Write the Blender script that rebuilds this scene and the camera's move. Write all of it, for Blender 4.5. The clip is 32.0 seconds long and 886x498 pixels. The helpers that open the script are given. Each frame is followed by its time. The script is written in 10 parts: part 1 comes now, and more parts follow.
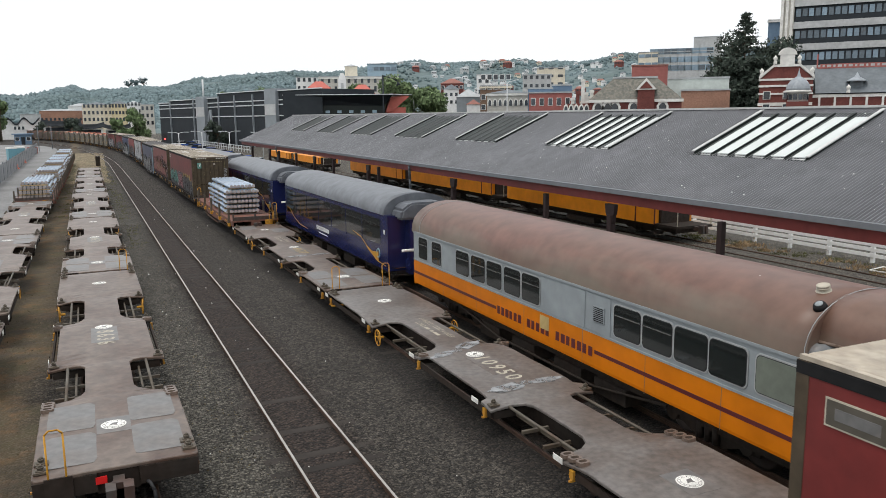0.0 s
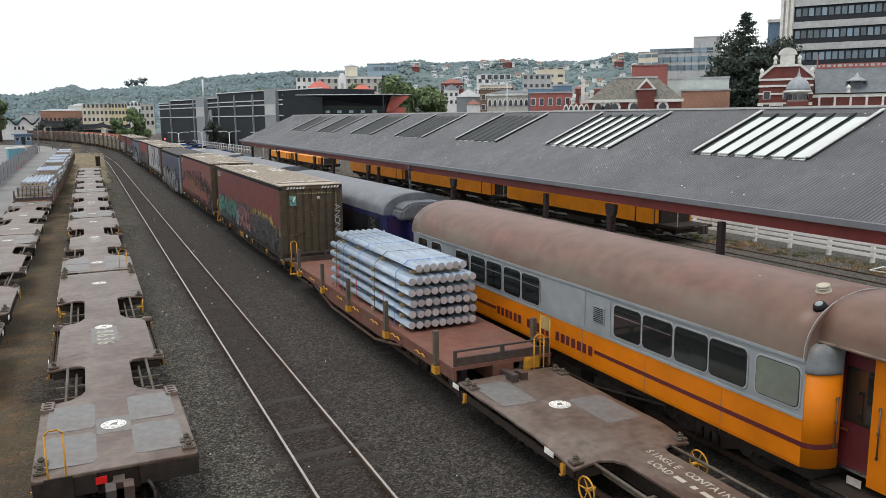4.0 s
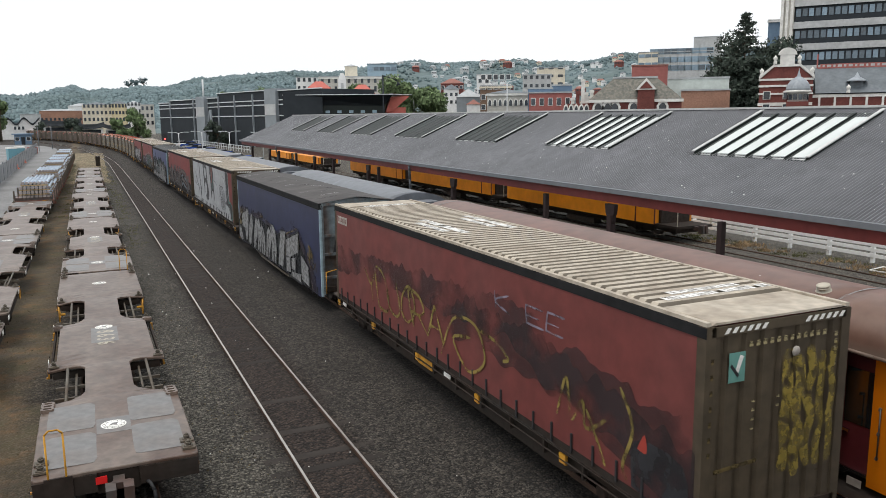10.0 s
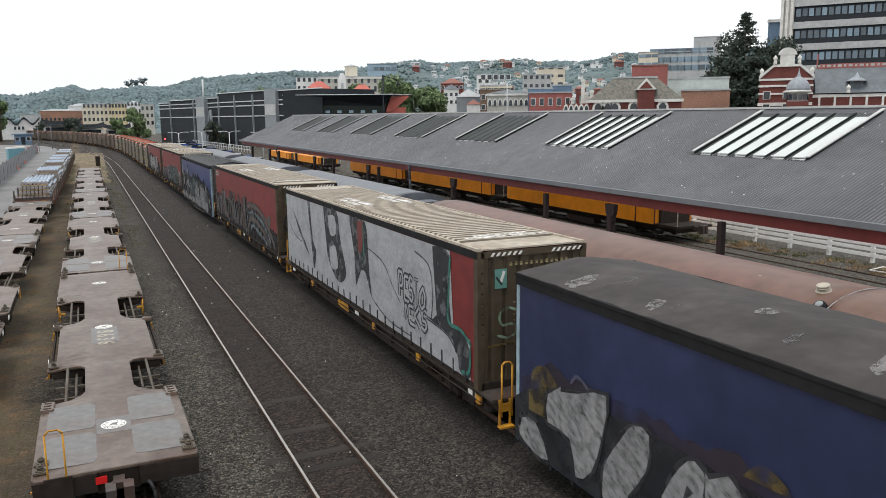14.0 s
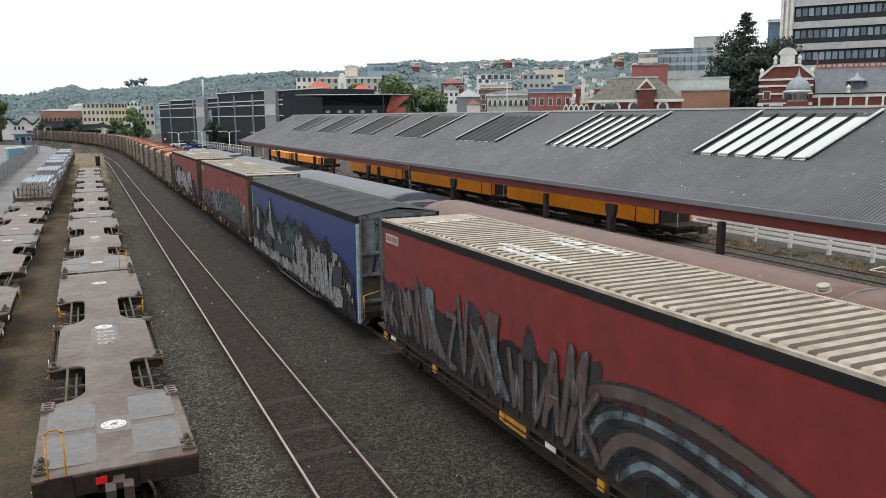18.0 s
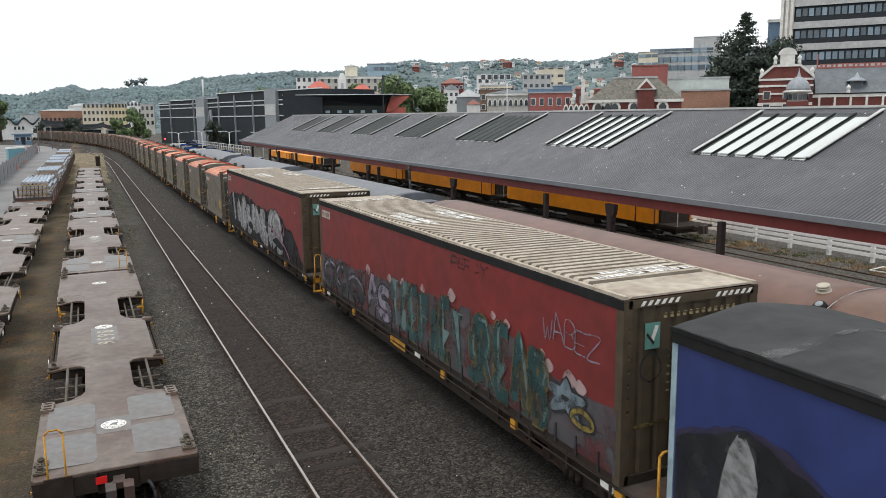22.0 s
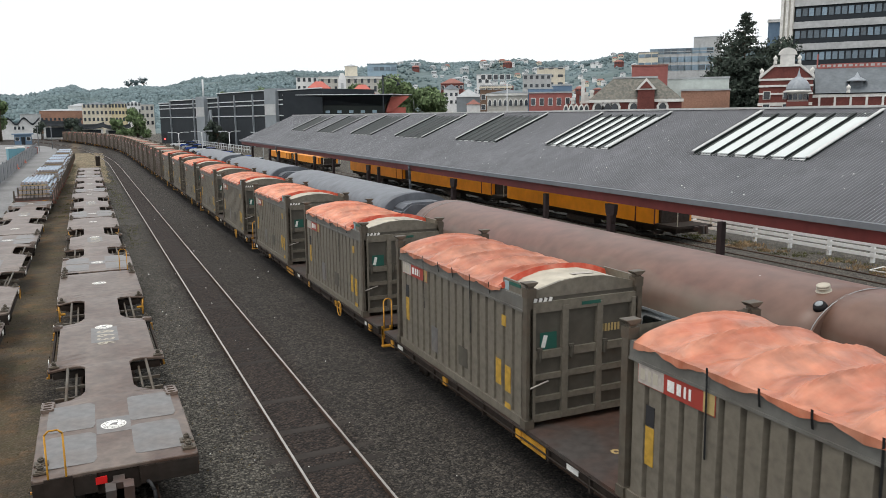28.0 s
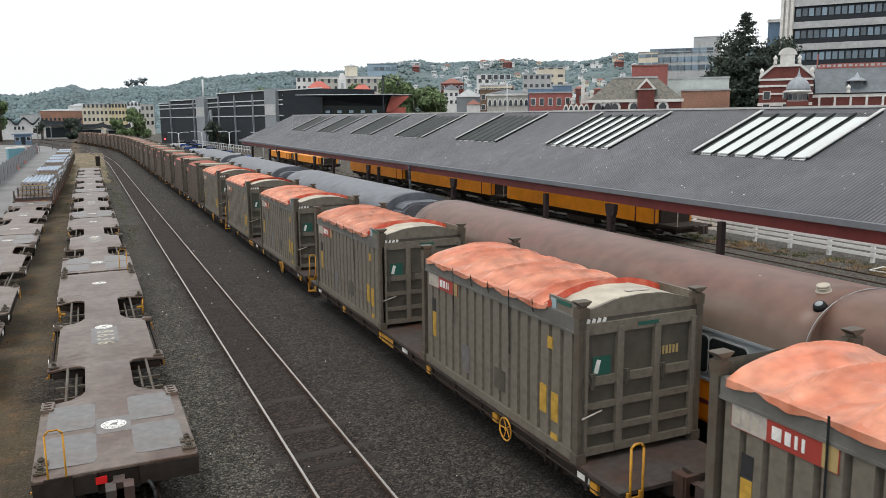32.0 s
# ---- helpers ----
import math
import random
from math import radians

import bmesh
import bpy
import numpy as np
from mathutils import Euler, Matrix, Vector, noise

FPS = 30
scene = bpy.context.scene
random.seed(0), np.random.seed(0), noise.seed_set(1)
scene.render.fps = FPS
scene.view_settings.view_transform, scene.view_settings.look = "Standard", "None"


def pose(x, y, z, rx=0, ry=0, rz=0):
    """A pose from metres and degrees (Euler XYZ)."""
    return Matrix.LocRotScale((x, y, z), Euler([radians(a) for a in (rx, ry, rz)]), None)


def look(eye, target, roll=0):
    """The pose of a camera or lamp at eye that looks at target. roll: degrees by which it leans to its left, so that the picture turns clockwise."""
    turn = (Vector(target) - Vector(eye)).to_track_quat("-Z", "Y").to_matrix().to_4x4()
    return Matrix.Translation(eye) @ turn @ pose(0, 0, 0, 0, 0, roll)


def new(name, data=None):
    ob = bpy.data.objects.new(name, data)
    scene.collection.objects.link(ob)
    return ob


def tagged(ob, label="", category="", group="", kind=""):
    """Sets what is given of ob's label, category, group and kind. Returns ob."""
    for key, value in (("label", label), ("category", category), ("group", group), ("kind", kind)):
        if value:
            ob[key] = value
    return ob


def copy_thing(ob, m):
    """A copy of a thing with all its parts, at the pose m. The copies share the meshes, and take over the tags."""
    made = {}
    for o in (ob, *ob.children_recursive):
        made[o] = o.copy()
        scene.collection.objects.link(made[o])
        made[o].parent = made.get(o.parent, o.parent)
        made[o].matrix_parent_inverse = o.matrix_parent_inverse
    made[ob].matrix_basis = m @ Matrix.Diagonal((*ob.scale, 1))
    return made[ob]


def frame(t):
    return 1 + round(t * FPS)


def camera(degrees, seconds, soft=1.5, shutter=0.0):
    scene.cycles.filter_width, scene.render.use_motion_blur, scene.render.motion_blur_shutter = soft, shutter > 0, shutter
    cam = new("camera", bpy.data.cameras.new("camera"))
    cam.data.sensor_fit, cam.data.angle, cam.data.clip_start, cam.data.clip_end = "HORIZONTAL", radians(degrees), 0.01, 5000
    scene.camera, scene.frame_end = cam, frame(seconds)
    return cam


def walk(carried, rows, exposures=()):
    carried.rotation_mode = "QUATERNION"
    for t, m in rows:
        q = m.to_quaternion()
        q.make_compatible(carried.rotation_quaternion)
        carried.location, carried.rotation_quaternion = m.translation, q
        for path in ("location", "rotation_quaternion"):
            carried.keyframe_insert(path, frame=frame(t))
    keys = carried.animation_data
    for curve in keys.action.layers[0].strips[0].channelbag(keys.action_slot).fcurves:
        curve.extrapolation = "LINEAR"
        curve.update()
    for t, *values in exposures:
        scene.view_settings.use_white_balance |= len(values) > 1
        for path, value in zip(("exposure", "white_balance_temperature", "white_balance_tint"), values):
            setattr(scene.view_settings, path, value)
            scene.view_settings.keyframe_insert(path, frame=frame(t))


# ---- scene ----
cam = camera(59.08, 32.0, soft=0.6, shutter=0.06)
EYE = Matrix.Translation((0, 0, 6.003)) @ Euler((0, 0, radians(-24.355))).to_matrix().to_4x4() \
    @ Euler((radians(90 - 9.484), 0, 0)).to_matrix().to_4x4() @ Euler((0, 0, radians(-0.59))).to_matrix().to_4x4()
walk(cam, [(0.0, EYE), (32.0, EYE)])
scene.view_settings.exposure = 0.0

# ---- sky and sun: a bright, hazy overcast ----
world = bpy.data.worlds.new("sky")
scene.world = world
world.use_nodes = True
wn, wl = world.node_tree.nodes, world.node_tree.links
wn.clear()
w_out = wn.new("ShaderNodeOutputWorld")
w_bg = wn.new("ShaderNodeBackground")
w_sky = wn.new("ShaderNodeTexSky")
w_sky.sky_type, w_sky.sun_disc = "NISHITA", False
w_sky.sun_elevation, w_sky.sun_rotation = radians(72), radians(250)
w_sky.air_density, w_sky.dust_density, w_sky.ozone_density = 1.0, 6.0, 1.0
w_mix = wn.new("ShaderNodeMix")
w_mix.data_type = "RGBA"
w_mix.inputs[0].default_value = 0.8
w_mix.inputs[7].default_value = (10.6, 10.9, 11.1, 1)
wl.new(w_sky.outputs[0], w_mix.inputs[6])
wl.new(w_mix.outputs[2], w_bg.inputs[0])
w_bg.inputs[1].default_value = 0.114
wl.new(w_bg.outputs[0], w_out.inputs[0])
sun = new("sun", bpy.data.lights.new("sun", "SUN"))
sun.data.energy, sun.data.angle, sun.data.color = 1.25, radians(20), (1, 0.96, 0.9)
sun.matrix_world = look((0, 0, 60), (18.5, 6.7, 0))


# ---- materials ----
def material(name, base, rough=0.7, metal=0.0, vary=0.25, grain=6.0, stain=0.8, bump=0.0, dark=None, rand=0.0, spec=0.4, island=False, stretch=(1, 1, 1)):
    """A painted or raw surface: base colour, stains at a large scale, grain at a small one."""
    m = bpy.data.materials.new(name)
    m.use_nodes = True
    n, l = m.node_tree.nodes, m.node_tree.links
    b = n["Principled BSDF"]
    b.inputs["Roughness"].default_value, b.inputs["Metallic"].default_value = rough, metal
    b.inputs["Specular IOR Level"].default_value = spec
    co = n.new("ShaderNodeTexCoord")
    big, small = n.new("ShaderNodeTexNoise"), n.new("ShaderNodeTexNoise")
    big.inputs["Scale"].default_value, big.inputs["Detail"].default_value = stain, 6
    small.inputs["Scale"].default_value, small.inputs["Detail"].default_value = grain, 4
    mp = n.new("ShaderNodeMapping")
    mp.inputs["Scale"].default_value = stretch
    l.new(co.outputs["Object"], mp.inputs["Vector"])
    l.new(mp.outputs[0], big.inputs["Vector"])
    l.new(co.outputs["Object"], small.inputs["Vector"])
    dark = dark or tuple(c * 0.45 for c in base)
    mix = n.new("ShaderNodeMix")
    mix.data_type = "RGBA"
    mix.inputs[6].default_value, mix.inputs[7].default_value = (*base, 1), (*dark, 1)
    ramp = n.new("ShaderNodeMapRange")
    ramp.inputs["From Min"].default_value, ramp.inputs["From Max"].default_value = 0.42, 0.72
    ramp.inputs["To Max"].default_value = min(1, vary * 2)
    l.new(big.outputs[0], ramp.inputs["Value"])
    l.new(ramp.outputs[0], mix.inputs[0])
    hsv = n.new("ShaderNodeHueSaturation")
    r2 = n.new("ShaderNodeMapRange")
    r2.inputs["From Min"].default_value, r2.inputs["From Max"].default_value = 0.3, 0.7
    r2.inputs["To Min"].default_value, r2.inputs["To Max"].default_value = 1 - vary * 0.6, 1 + vary * 0.6
    l.new(small.outputs[0], r2.inputs["Value"])
    val = r2.outputs[0]
    if rand:
        oi = n.new("ShaderNodeNewGeometry" if island else "ShaderNodeObjectInfo")
        r3 = n.new("ShaderNodeMapRange")
        r3.inputs["To Min"].default_value, r3.inputs["To Max"].default_value = 1 - rand, 1 + rand
        l.new(oi.outputs["Random Per Island" if island else "Random"], r3.inputs["Value"])
        mu = n.new("ShaderNodeMath")
        mu.operation = "MULTIPLY"
        l.new(val, mu.inputs[0])
        l.new(r3.outputs[0], mu.inputs[1])
        val = mu.outputs[0]
    l.new(val, hsv.inputs["Value"])
    l.new(mix.outputs[2], hsv.inputs["Color"])
    l.new(hsv.outputs[0], b.inputs["Base Color"])
    if bump:
        bn = n.new("ShaderNodeBump")
        bn.inputs["Strength"].default_value, bn.inputs["Distance"].default_value = bump, 0.03
        l.new(small.outputs[0], bn.inputs["Height"])
        l.new(bn.outputs[0], b.inputs["Normal"])
    return m


def gravel(m, scale=26.0, depth=0.7):
    """Turns a surface into small stones: a tone for each stone and dark gaps between them."""
    n, l = m.node_tree.nodes, m.node_tree.links
    b = n["Principled BSDF"]
    old = b.inputs["Base Color"].links[0].from_socket
    co = n.new("ShaderNodeTexCoord")
    v = n.new("ShaderNodeTexVoronoi")
    v.inputs["Scale"].default_value, v.inputs["Randomness"].default_value = scale, 1.0
    l.new(co.outputs["Object"], v.inputs["Vector"])
    tone = n.new("ShaderNodeSeparateColor")
    l.new(v.outputs["Color"], tone.inputs[0])
    mr = n.new("ShaderNodeMapRange")
    mr.inputs["To Min"].default_value, mr.inputs["To Max"].default_value = 1 - depth, 1 + depth * 1.4
    pw = n.new("ShaderNodeMath")
    pw.operation = "POWER"
    pw.inputs[1].default_value = 1.7
    l.new(tone.outputs[0], pw.inputs[0])
    l.new(pw.outputs[0], mr.inputs["Value"])
    gap = n.new("ShaderNodeMapRange")
    gap.inputs["From Min"].default_value, gap.inputs["From Max"].default_value = 0.35, 0.75
    gap.inputs["To Min"].default_value, gap.inputs["To Max"].default_value = 0.9, 0.35
    l.new(v.outputs["Distance"], gap.inputs["Value"])
    mu = n.new("ShaderNodeMath")
    mu.operation = "MULTIPLY"
    l.new(mr.outputs[0], mu.inputs[0])
    l.new(gap.outputs[0], mu.inputs[1])
    hs = n.new("ShaderNodeHueSaturation")
    l.new(mu.outputs[0], hs.inputs["Value"])
    l.new(old, hs.inputs["Color"])
    l.new(hs.outputs[0], b.inputs["Base Color"])
    bp = n.new("ShaderNodeBump")
    bp.invert = True
    bp.inputs["Strength"].default_value, bp.inputs["Distance"].default_value = 0.8, 0.03
    l.new(v.outputs["Distance"], bp.inputs["Height"])
    l.new(bp.outputs[0], b.inputs["Normal"])
    return m


def worn(m, scale=5.0, least=0.25, most=1.0, drawn=(1, 1, 1)):
    """Thin, patchy spray paint: the surface behind shows through in places; drawn: pulled out into slanting scratches."""
    n, l = m.node_tree.nodes, m.node_tree.links
    co = n.new("ShaderNodeTexCoord")
    t = n.new("ShaderNodeTexNoise")
    t.inputs["Scale"].default_value, t.inputs["Detail"].default_value = scale, 7
    turn = n.new("ShaderNodeMapping")
    turn.vector_type = "TEXTURE"
    turn.inputs["Rotation"].default_value, turn.inputs["Scale"].default_value = (0.45, 0, 0), drawn
    l.new(co.outputs["Object"], turn.inputs["Vector"])
    l.new(turn.outputs[0], t.inputs["Vector"])
    mr = n.new("ShaderNodeMapRange")
    mr.inputs["From Min"].default_value, mr.inputs["From Max"].default_value = 0.38, 0.56
    mr.inputs["To Min"].default_value, mr.inputs["To Max"].default_value = least, most
    l.new(t.outputs[0], mr.inputs["Value"])
    l.new(mr.outputs[0], n["Principled BSDF"].inputs["Alpha"])
    return m


UP = (1, 1, 0.12)
M_RAIL = material("rail_steel", (0.5, 0.46, 0.42), 0.34, 1.0, vary=0.12)
M_RUST = material("rusty_steel", (0.075, 0.042, 0.028), 0.85, vary=0.4, grain=9)
M_SLEEPER = material("sleeper_wood", (0.034, 0.028, 0.024), 0.95, vary=0.4, rand=0.25)
M_CLOD = material("dry_clods", (0.13, 0.105, 0.062), 0.95, vary=0.4, rand=0.4, island=True)
M_STONE = material("loose_stones", (0.07, 0.063, 0.055), 0.95, vary=0.3, rand=0.65, island=True)
M_LITTER = material("pale_litter", (0.7, 0.69, 0.66), 0.8, vary=0.1)
M_ASPHALT = material("worn_asphalt", (0.23, 0.23, 0.23), 0.9, vary=0.3, grain=5, stain=0.15)
M_DIRT = material("dry_dirt", (0.34, 0.265, 0.165), 0.95, vary=0.5, grain=5, stain=0.5, bump=0.5, dark=(0.15, 0.14, 0.085))
M_DRY = material("dry_grass", (0.36, 0.25, 0.14), 0.9, vary=0.4, rand=0.5, island=True)
M_WEED = material("weeds", (0.1, 0.105, 0.03), 0.9, vary=0.4, rand=0.4, island=True)
M_DECK = material("worn_deck_steel", (0.152, 0.116, 0.094), 0.4, rand=0.14, vary=0.5, grain=6, stain=1.1, dark=(0.085, 0.048, 0.034), bump=0.1, stretch=(1, 0.6, 1))
M_DECKGREY = material("worn_grey_deck_steel", (0.148, 0.135, 0.126), 0.42, vary=0.45, grain=8, stain=0.8, dark=(0.09, 0.068, 0.055), bump=0.1)
M_RUSTDECK = material("dark_rusty_deck", (0.055, 0.048, 0.044), 0.6, vary=0.45, grain=6, stain=1.2, dark=(0.07, 0.03, 0.018))
M_DECKPATCH = material("grey_deck_patch", (0.15, 0.148, 0.146), 0.4, vary=0.35, grain=6, stain=1.3, dark=(0.14, 0.115, 0.1))
M_UNDER = material("grimy_underframe", (0.03, 0.024, 0.02), 0.85, spec=0.2, vary=0.4, grain=7, stain=1.5, dark=(0.035, 0.022, 0.016))
M_WHEEL = material("worn_wheel_steel", (0.12, 0.1, 0.09), 0.5, 0.7)
M_YELLOW = material("safety_yellow", (0.54, 0.27, 0.022), 0.55, vary=0.35, grain=9, stain=3, dark=(0.3, 0.13, 0.03))
M_FENCE = material("fresh_white_fence_paint", (0.88, 0.88, 0.87), 0.6, vary=0.06)
M_LABEL = material("faded_yellow_label", (0.5, 0.3, 0.045), 0.6, vary=0.3, grain=12, stain=4)
M_WHITE = material("white_paint", (0.78, 0.77, 0.73), 0.6, vary=0.2, grain=20, stain=2)
M_BLACK = material("black_rubber", (0.025, 0.025, 0.027), 0.65, vary=0.2)
M_REDLAMP = material("red_marker", (0.7, 0.02, 0.02), 0.35, vary=0.05)
M_BROWNWAG = material("red_brown_wagon", (0.165, 0.066, 0.046), 0.65, vary=0.35, grain=5, stain=1.1, dark=(0.13, 0.08, 0.06))
M_PIPE = material("galvanised_pipe", (0.4, 0.49, 0.6), 0.36, 0.25, vary=0.22, grain=7, rand=0.1)
M_PIPEBORE = material("pipe_end_cap", (0.37, 0.33, 0.32), 0.6, vary=0.3, rand=0.2)
M_TIMBER = material("timber_batten", (0.36, 0.26, 0.14), 0.8)
M_STRAPBLUE = material("blue_strap", (0.05, 0.17, 0.45), 0.7)
M_STRAPRED = material("red_strap", (0.5, 0.04, 0.05), 0.7)
# darker copy of M_RED, for the curtains of a single container
M_REDDARK = material("darker_red_curtain", (0.125, 0.022, 0.02), 0.6, vary=0.35, grain=3, stain=0.5, dark=(0.075, 0.026, 0.024), stretch=UP, bump=0.06)
M_RED = material("faded_red_curtain", (0.175, 0.022, 0.02), 0.62, vary=0.3, grain=2.5, stain=0.5, dark=(0.1, 0.028, 0.026), stretch=UP, bump=0.05)
M_REDFADED = material("dusty_red_curtain", (0.155, 0.038, 0.033), 0.62, vary=0.3, grain=2.5, stain=0.5, dark=(0.15, 0.055, 0.05), stretch=UP, bump=0.05)
M_BLUEFADED = material("dusty_blue_grey_curtain", (0.08, 0.083, 0.125), 0.5, vary=0.22, grain=2.5, stain=0.5, stretch=UP, bump=0.05)
M_BLUEDULL = material("greyed_blue_curtain", (0.028, 0.035, 0.086), 0.36, spec=0.5, vary=0.3, grain=2.5, stain=0.5, stretch=UP, bump=0.05)
M_BLUE = material("blue_curtain", (0.030, 0.046, 0.159), 0.33, spec=0.6, vary=0.22, grain=2.5, stain=0.5, stretch=UP, bump=0.05)
M_BOXROOF = material("dusty_box_roof", (0.42, 0.37, 0.3), 0.7, vary=0.35, grain=5, stain=1.4, dark=(0.24, 0.19, 0.14))
# grime together with the shade of the roof grooves, put into one colour
M_ROOFGROOVE = material("roof_groove_shade_and_grime", (0.22, 0.19, 0.15), 0.85, vary=0.3, grain=4, stain=1)
M_BOXEND = material("brown_steel_end", (0.077, 0.059, 0.038), 0.7, vary=0.4, grain=4, stain=1.6, dark=(0.055, 0.041, 0.028), stretch=UP, spec=0.3)
M_BAND = material("dark_rubber_band", (0.019, 0.019, 0.02), 0.85, spec=0.15, vary=0.3)
M_TARP = material("black_tarpaulin_roof", (0.026, 0.027, 0.027), 0.6, vary=0.4, grain=4, stain=0.9, dark=(0.042, 0.043, 0.043), spec=0.25, bump=0.2)
M_TARPBROWN = material("brown_black_sheet_roof", (0.029, 0.023, 0.021), 0.6, vary=0.45, grain=4, stain=1.1, dark=(0.062, 0.052, 0.048), spec=0.3, bump=0.2)
M_SCUFF = worn(material("pale_dusty_scuff", (0.13, 0.13, 0.13), 0.7, vary=0.3, grain=8), 3.5, 0.05, 0.6)
M_SCRAPE = worn(material("pale_scraped_spot", (0.3, 0.29, 0.285), 0.5, vary=0.3, grain=8), 7, 0.0, 0.55)
M_ENDRUST = material("rusty_recessed_steel", (0.075, 0.05, 0.036), 0.8, vary=0.5, grain=6, stain=1.8, dark=(0.06, 0.085, 0.1))
M_BLUEEDGE = material("pale_blue_edge_steel", (0.3, 0.4, 0.45), 0.6, vary=0.3, grain=5, stain=1.5)
M_PALEBLUE = material("pale_blue_steel", (0.15, 0.188, 0.205), 0.7, vary=0.65, grain=5, stain=2.6, dark=(0.075, 0.038, 0.022), stretch=UP)
M_SILVER = worn(material("silver_spray", (0.265, 0.265, 0.268), 0.55, vary=0.35, grain=9, stain=2.6, dark=(0.15, 0.15, 0.155), stretch=(1, 1, 0.4)), 7, 0.55, 1.0, (1, 1.5, 0.7))
M_PALEGREY = worn(material("pale_roller_paint", (0.37, 0.38, 0.395), 0.5, vary=0.25, grain=9, stain=1.2, dark=(0.25, 0.255, 0.265), stretch=(1, 0.35, 2.5)), 2.2, 0.86)
M_SPRAYBLACK = worn(material("black_spray", (0.028, 0.028, 0.032), 0.6, vary=0.3, grain=5), 3, 0.45)
M_SMOKE = worn(material("smoky_spray", (0.045, 0.03, 0.032), 0.65, vary=0.3, grain=3), 0.9, 0.0, 0.55)
M_SPRAYGREY = worn(material("dark_grey_spray", (0.075, 0.072, 0.08), 0.65, vary=0.5, grain=3, stain=1.5, dark=(0.05, 0.02, 0.02)), 1.8, 0.3)
M_TEAL = worn(material("teal_spray", (0.04, 0.19, 0.15), 0.55, vary=0.3, grain=4), 3, 0.55)
M_LILAC = worn(material("lilac_spray", (0.25, 0.22, 0.28), 0.6, vary=0.3, grain=4), 2.5, 0.2)
M_PINK = worn(material("pink_spray", (0.27, 0.11, 0.12), 0.6, vary=0.3, grain=4), 2.5, 0.2)
M_OCHRE = worn(material("ochre_spray", (0.27, 0.2, 0.05), 0.6, vary=0.4, grain=3), 3.5, 0.1)
M_STEELBLUE = worn(material("steel_blue_spray", (0.15, 0.195, 0.225), 0.6, vary=0.45, grain=5), 3, 0.2)
M_TEALDARK = worn(material("dark_teal_spray", (0.02, 0.06, 0.062), 0.6, vary=0.4, grain=3), 1.6, 0.3)
M_SPRAYDARK = worn(material("charcoal_spray", (0.017, 0.018, 0.02), 0.75, vary=0.5, grain=3, stain=1.2, dark=(0.03, 0.031, 0.034), spec=0.15), 2.2, 0.72)
M_OCHREDARK = worn(material("dull_ochre_spray", (0.12, 0.085, 0.03), 0.65, vary=0.4, grain=3), 3, 0.1)
M_LILACPINK = worn(material("violet_pink_spray", (0.22, 0.1, 0.16), 0.6, vary=0.3, grain=4), 2.5, 0.4)
M_PINKPALE = worn(material("pale_pink_spray", (0.42, 0.3, 0.3), 0.6, vary=0.3, grain=4), 3, 0.4)
M_GREENTAG = worn(material("pale_green_spray", (0.24, 0.34, 0.25), 0.6, vary=0.3, grain=4), 3, 0.3)
M_TEALPAINT = material("teal_plastic", (0.13, 0.3, 0.36), 0.5, vary=0.15)
M_GREENPALE = material("faded_green_sticker", (0.13, 0.3, 0.26), 0.55, vary=0.2)
M_SIGNBLUE = material("pale_blue_label", (0.3, 0.42, 0.46), 0.6, vary=0.2)
M_COAL = material("olive_grey_steel", (0.165, 0.147, 0.117), 0.5, vary=0.3, grain=9, stain=1.2, dark=(0.085, 0.068, 0.046), stretch=UP)
# darker olive, which also paints shade into recessed steel
M_COALDARK = material("dark_olive_and_recess_shade", (0.088, 0.079, 0.063), 0.55, vary=0.25, grain=5, stain=1.2, stretch=UP)
# M_COAL made darker and browner, to offset the light that far sides catch
M_COALFAR = material("brown_far_container_steel", (0.105, 0.078, 0.06), 0.6, vary=0.4, grain=6, stain=1.2, dark=(0.07, 0.045, 0.033), stretch=UP)
M_COALRAIL = material("grey_top_rail", (0.145, 0.142, 0.128), 0.5, vary=0.3, grain=6, stain=1.5, dark=(0.07, 0.055, 0.045))
M_COALPOST = material("rusty_corner_steel", (0.1, 0.086, 0.066), 0.6, vary=0.35, grain=6, stain=2, dark=(0.075, 0.048, 0.03))
M_SHEETOLD = material("dull_brown_pink_sheet", (0.4, 0.14, 0.1), 0.5, vary=0.3, grain=2.4, stain=0.8, rand=0.2)
# deeper orange streaks paint in fold shading that the soft sky doesn't give
M_SHEET = material("faded_orange_sheet", (0.52, 0.21, 0.125), 0.36, vary=0.5, grain=3, stain=1.5, dark=(0.4, 0.095, 0.04), stretch=(0.5, 1.7, 1), rand=0.2, spec=0.6)


def crumpled(m, scale=2.0, depth=0.07):
    """Creases in pulled sheet: flat facets that meet in sharp folds."""
    n, l = m.node_tree.nodes, m.node_tree.links
    co, mp, v = n.new("ShaderNodeTexCoord"), n.new("ShaderNodeMapping"), n.new("ShaderNodeTexVoronoi")
    mp.inputs["Scale"].default_value, mp.inputs["Rotation"].default_value = (1.0, 1.7, 0.3), (0, 0, 0.5)
    v.feature = "DISTANCE_TO_EDGE"
    v.inputs["Scale"].default_value = scale
    l.new(co.outputs["Object"], mp.inputs["Vector"])
    l.new(mp.outputs[0], v.inputs["Vector"])
    bp = n.new("ShaderNodeBump")
    bp.inputs["Strength"].default_value, bp.inputs["Distance"].default_value = 0.8, depth
    l.new(v.outputs["Distance"], bp.inputs["Height"])
    l.new(bp.outputs[0], n["Principled BSDF"].inputs["Normal"])
    return m


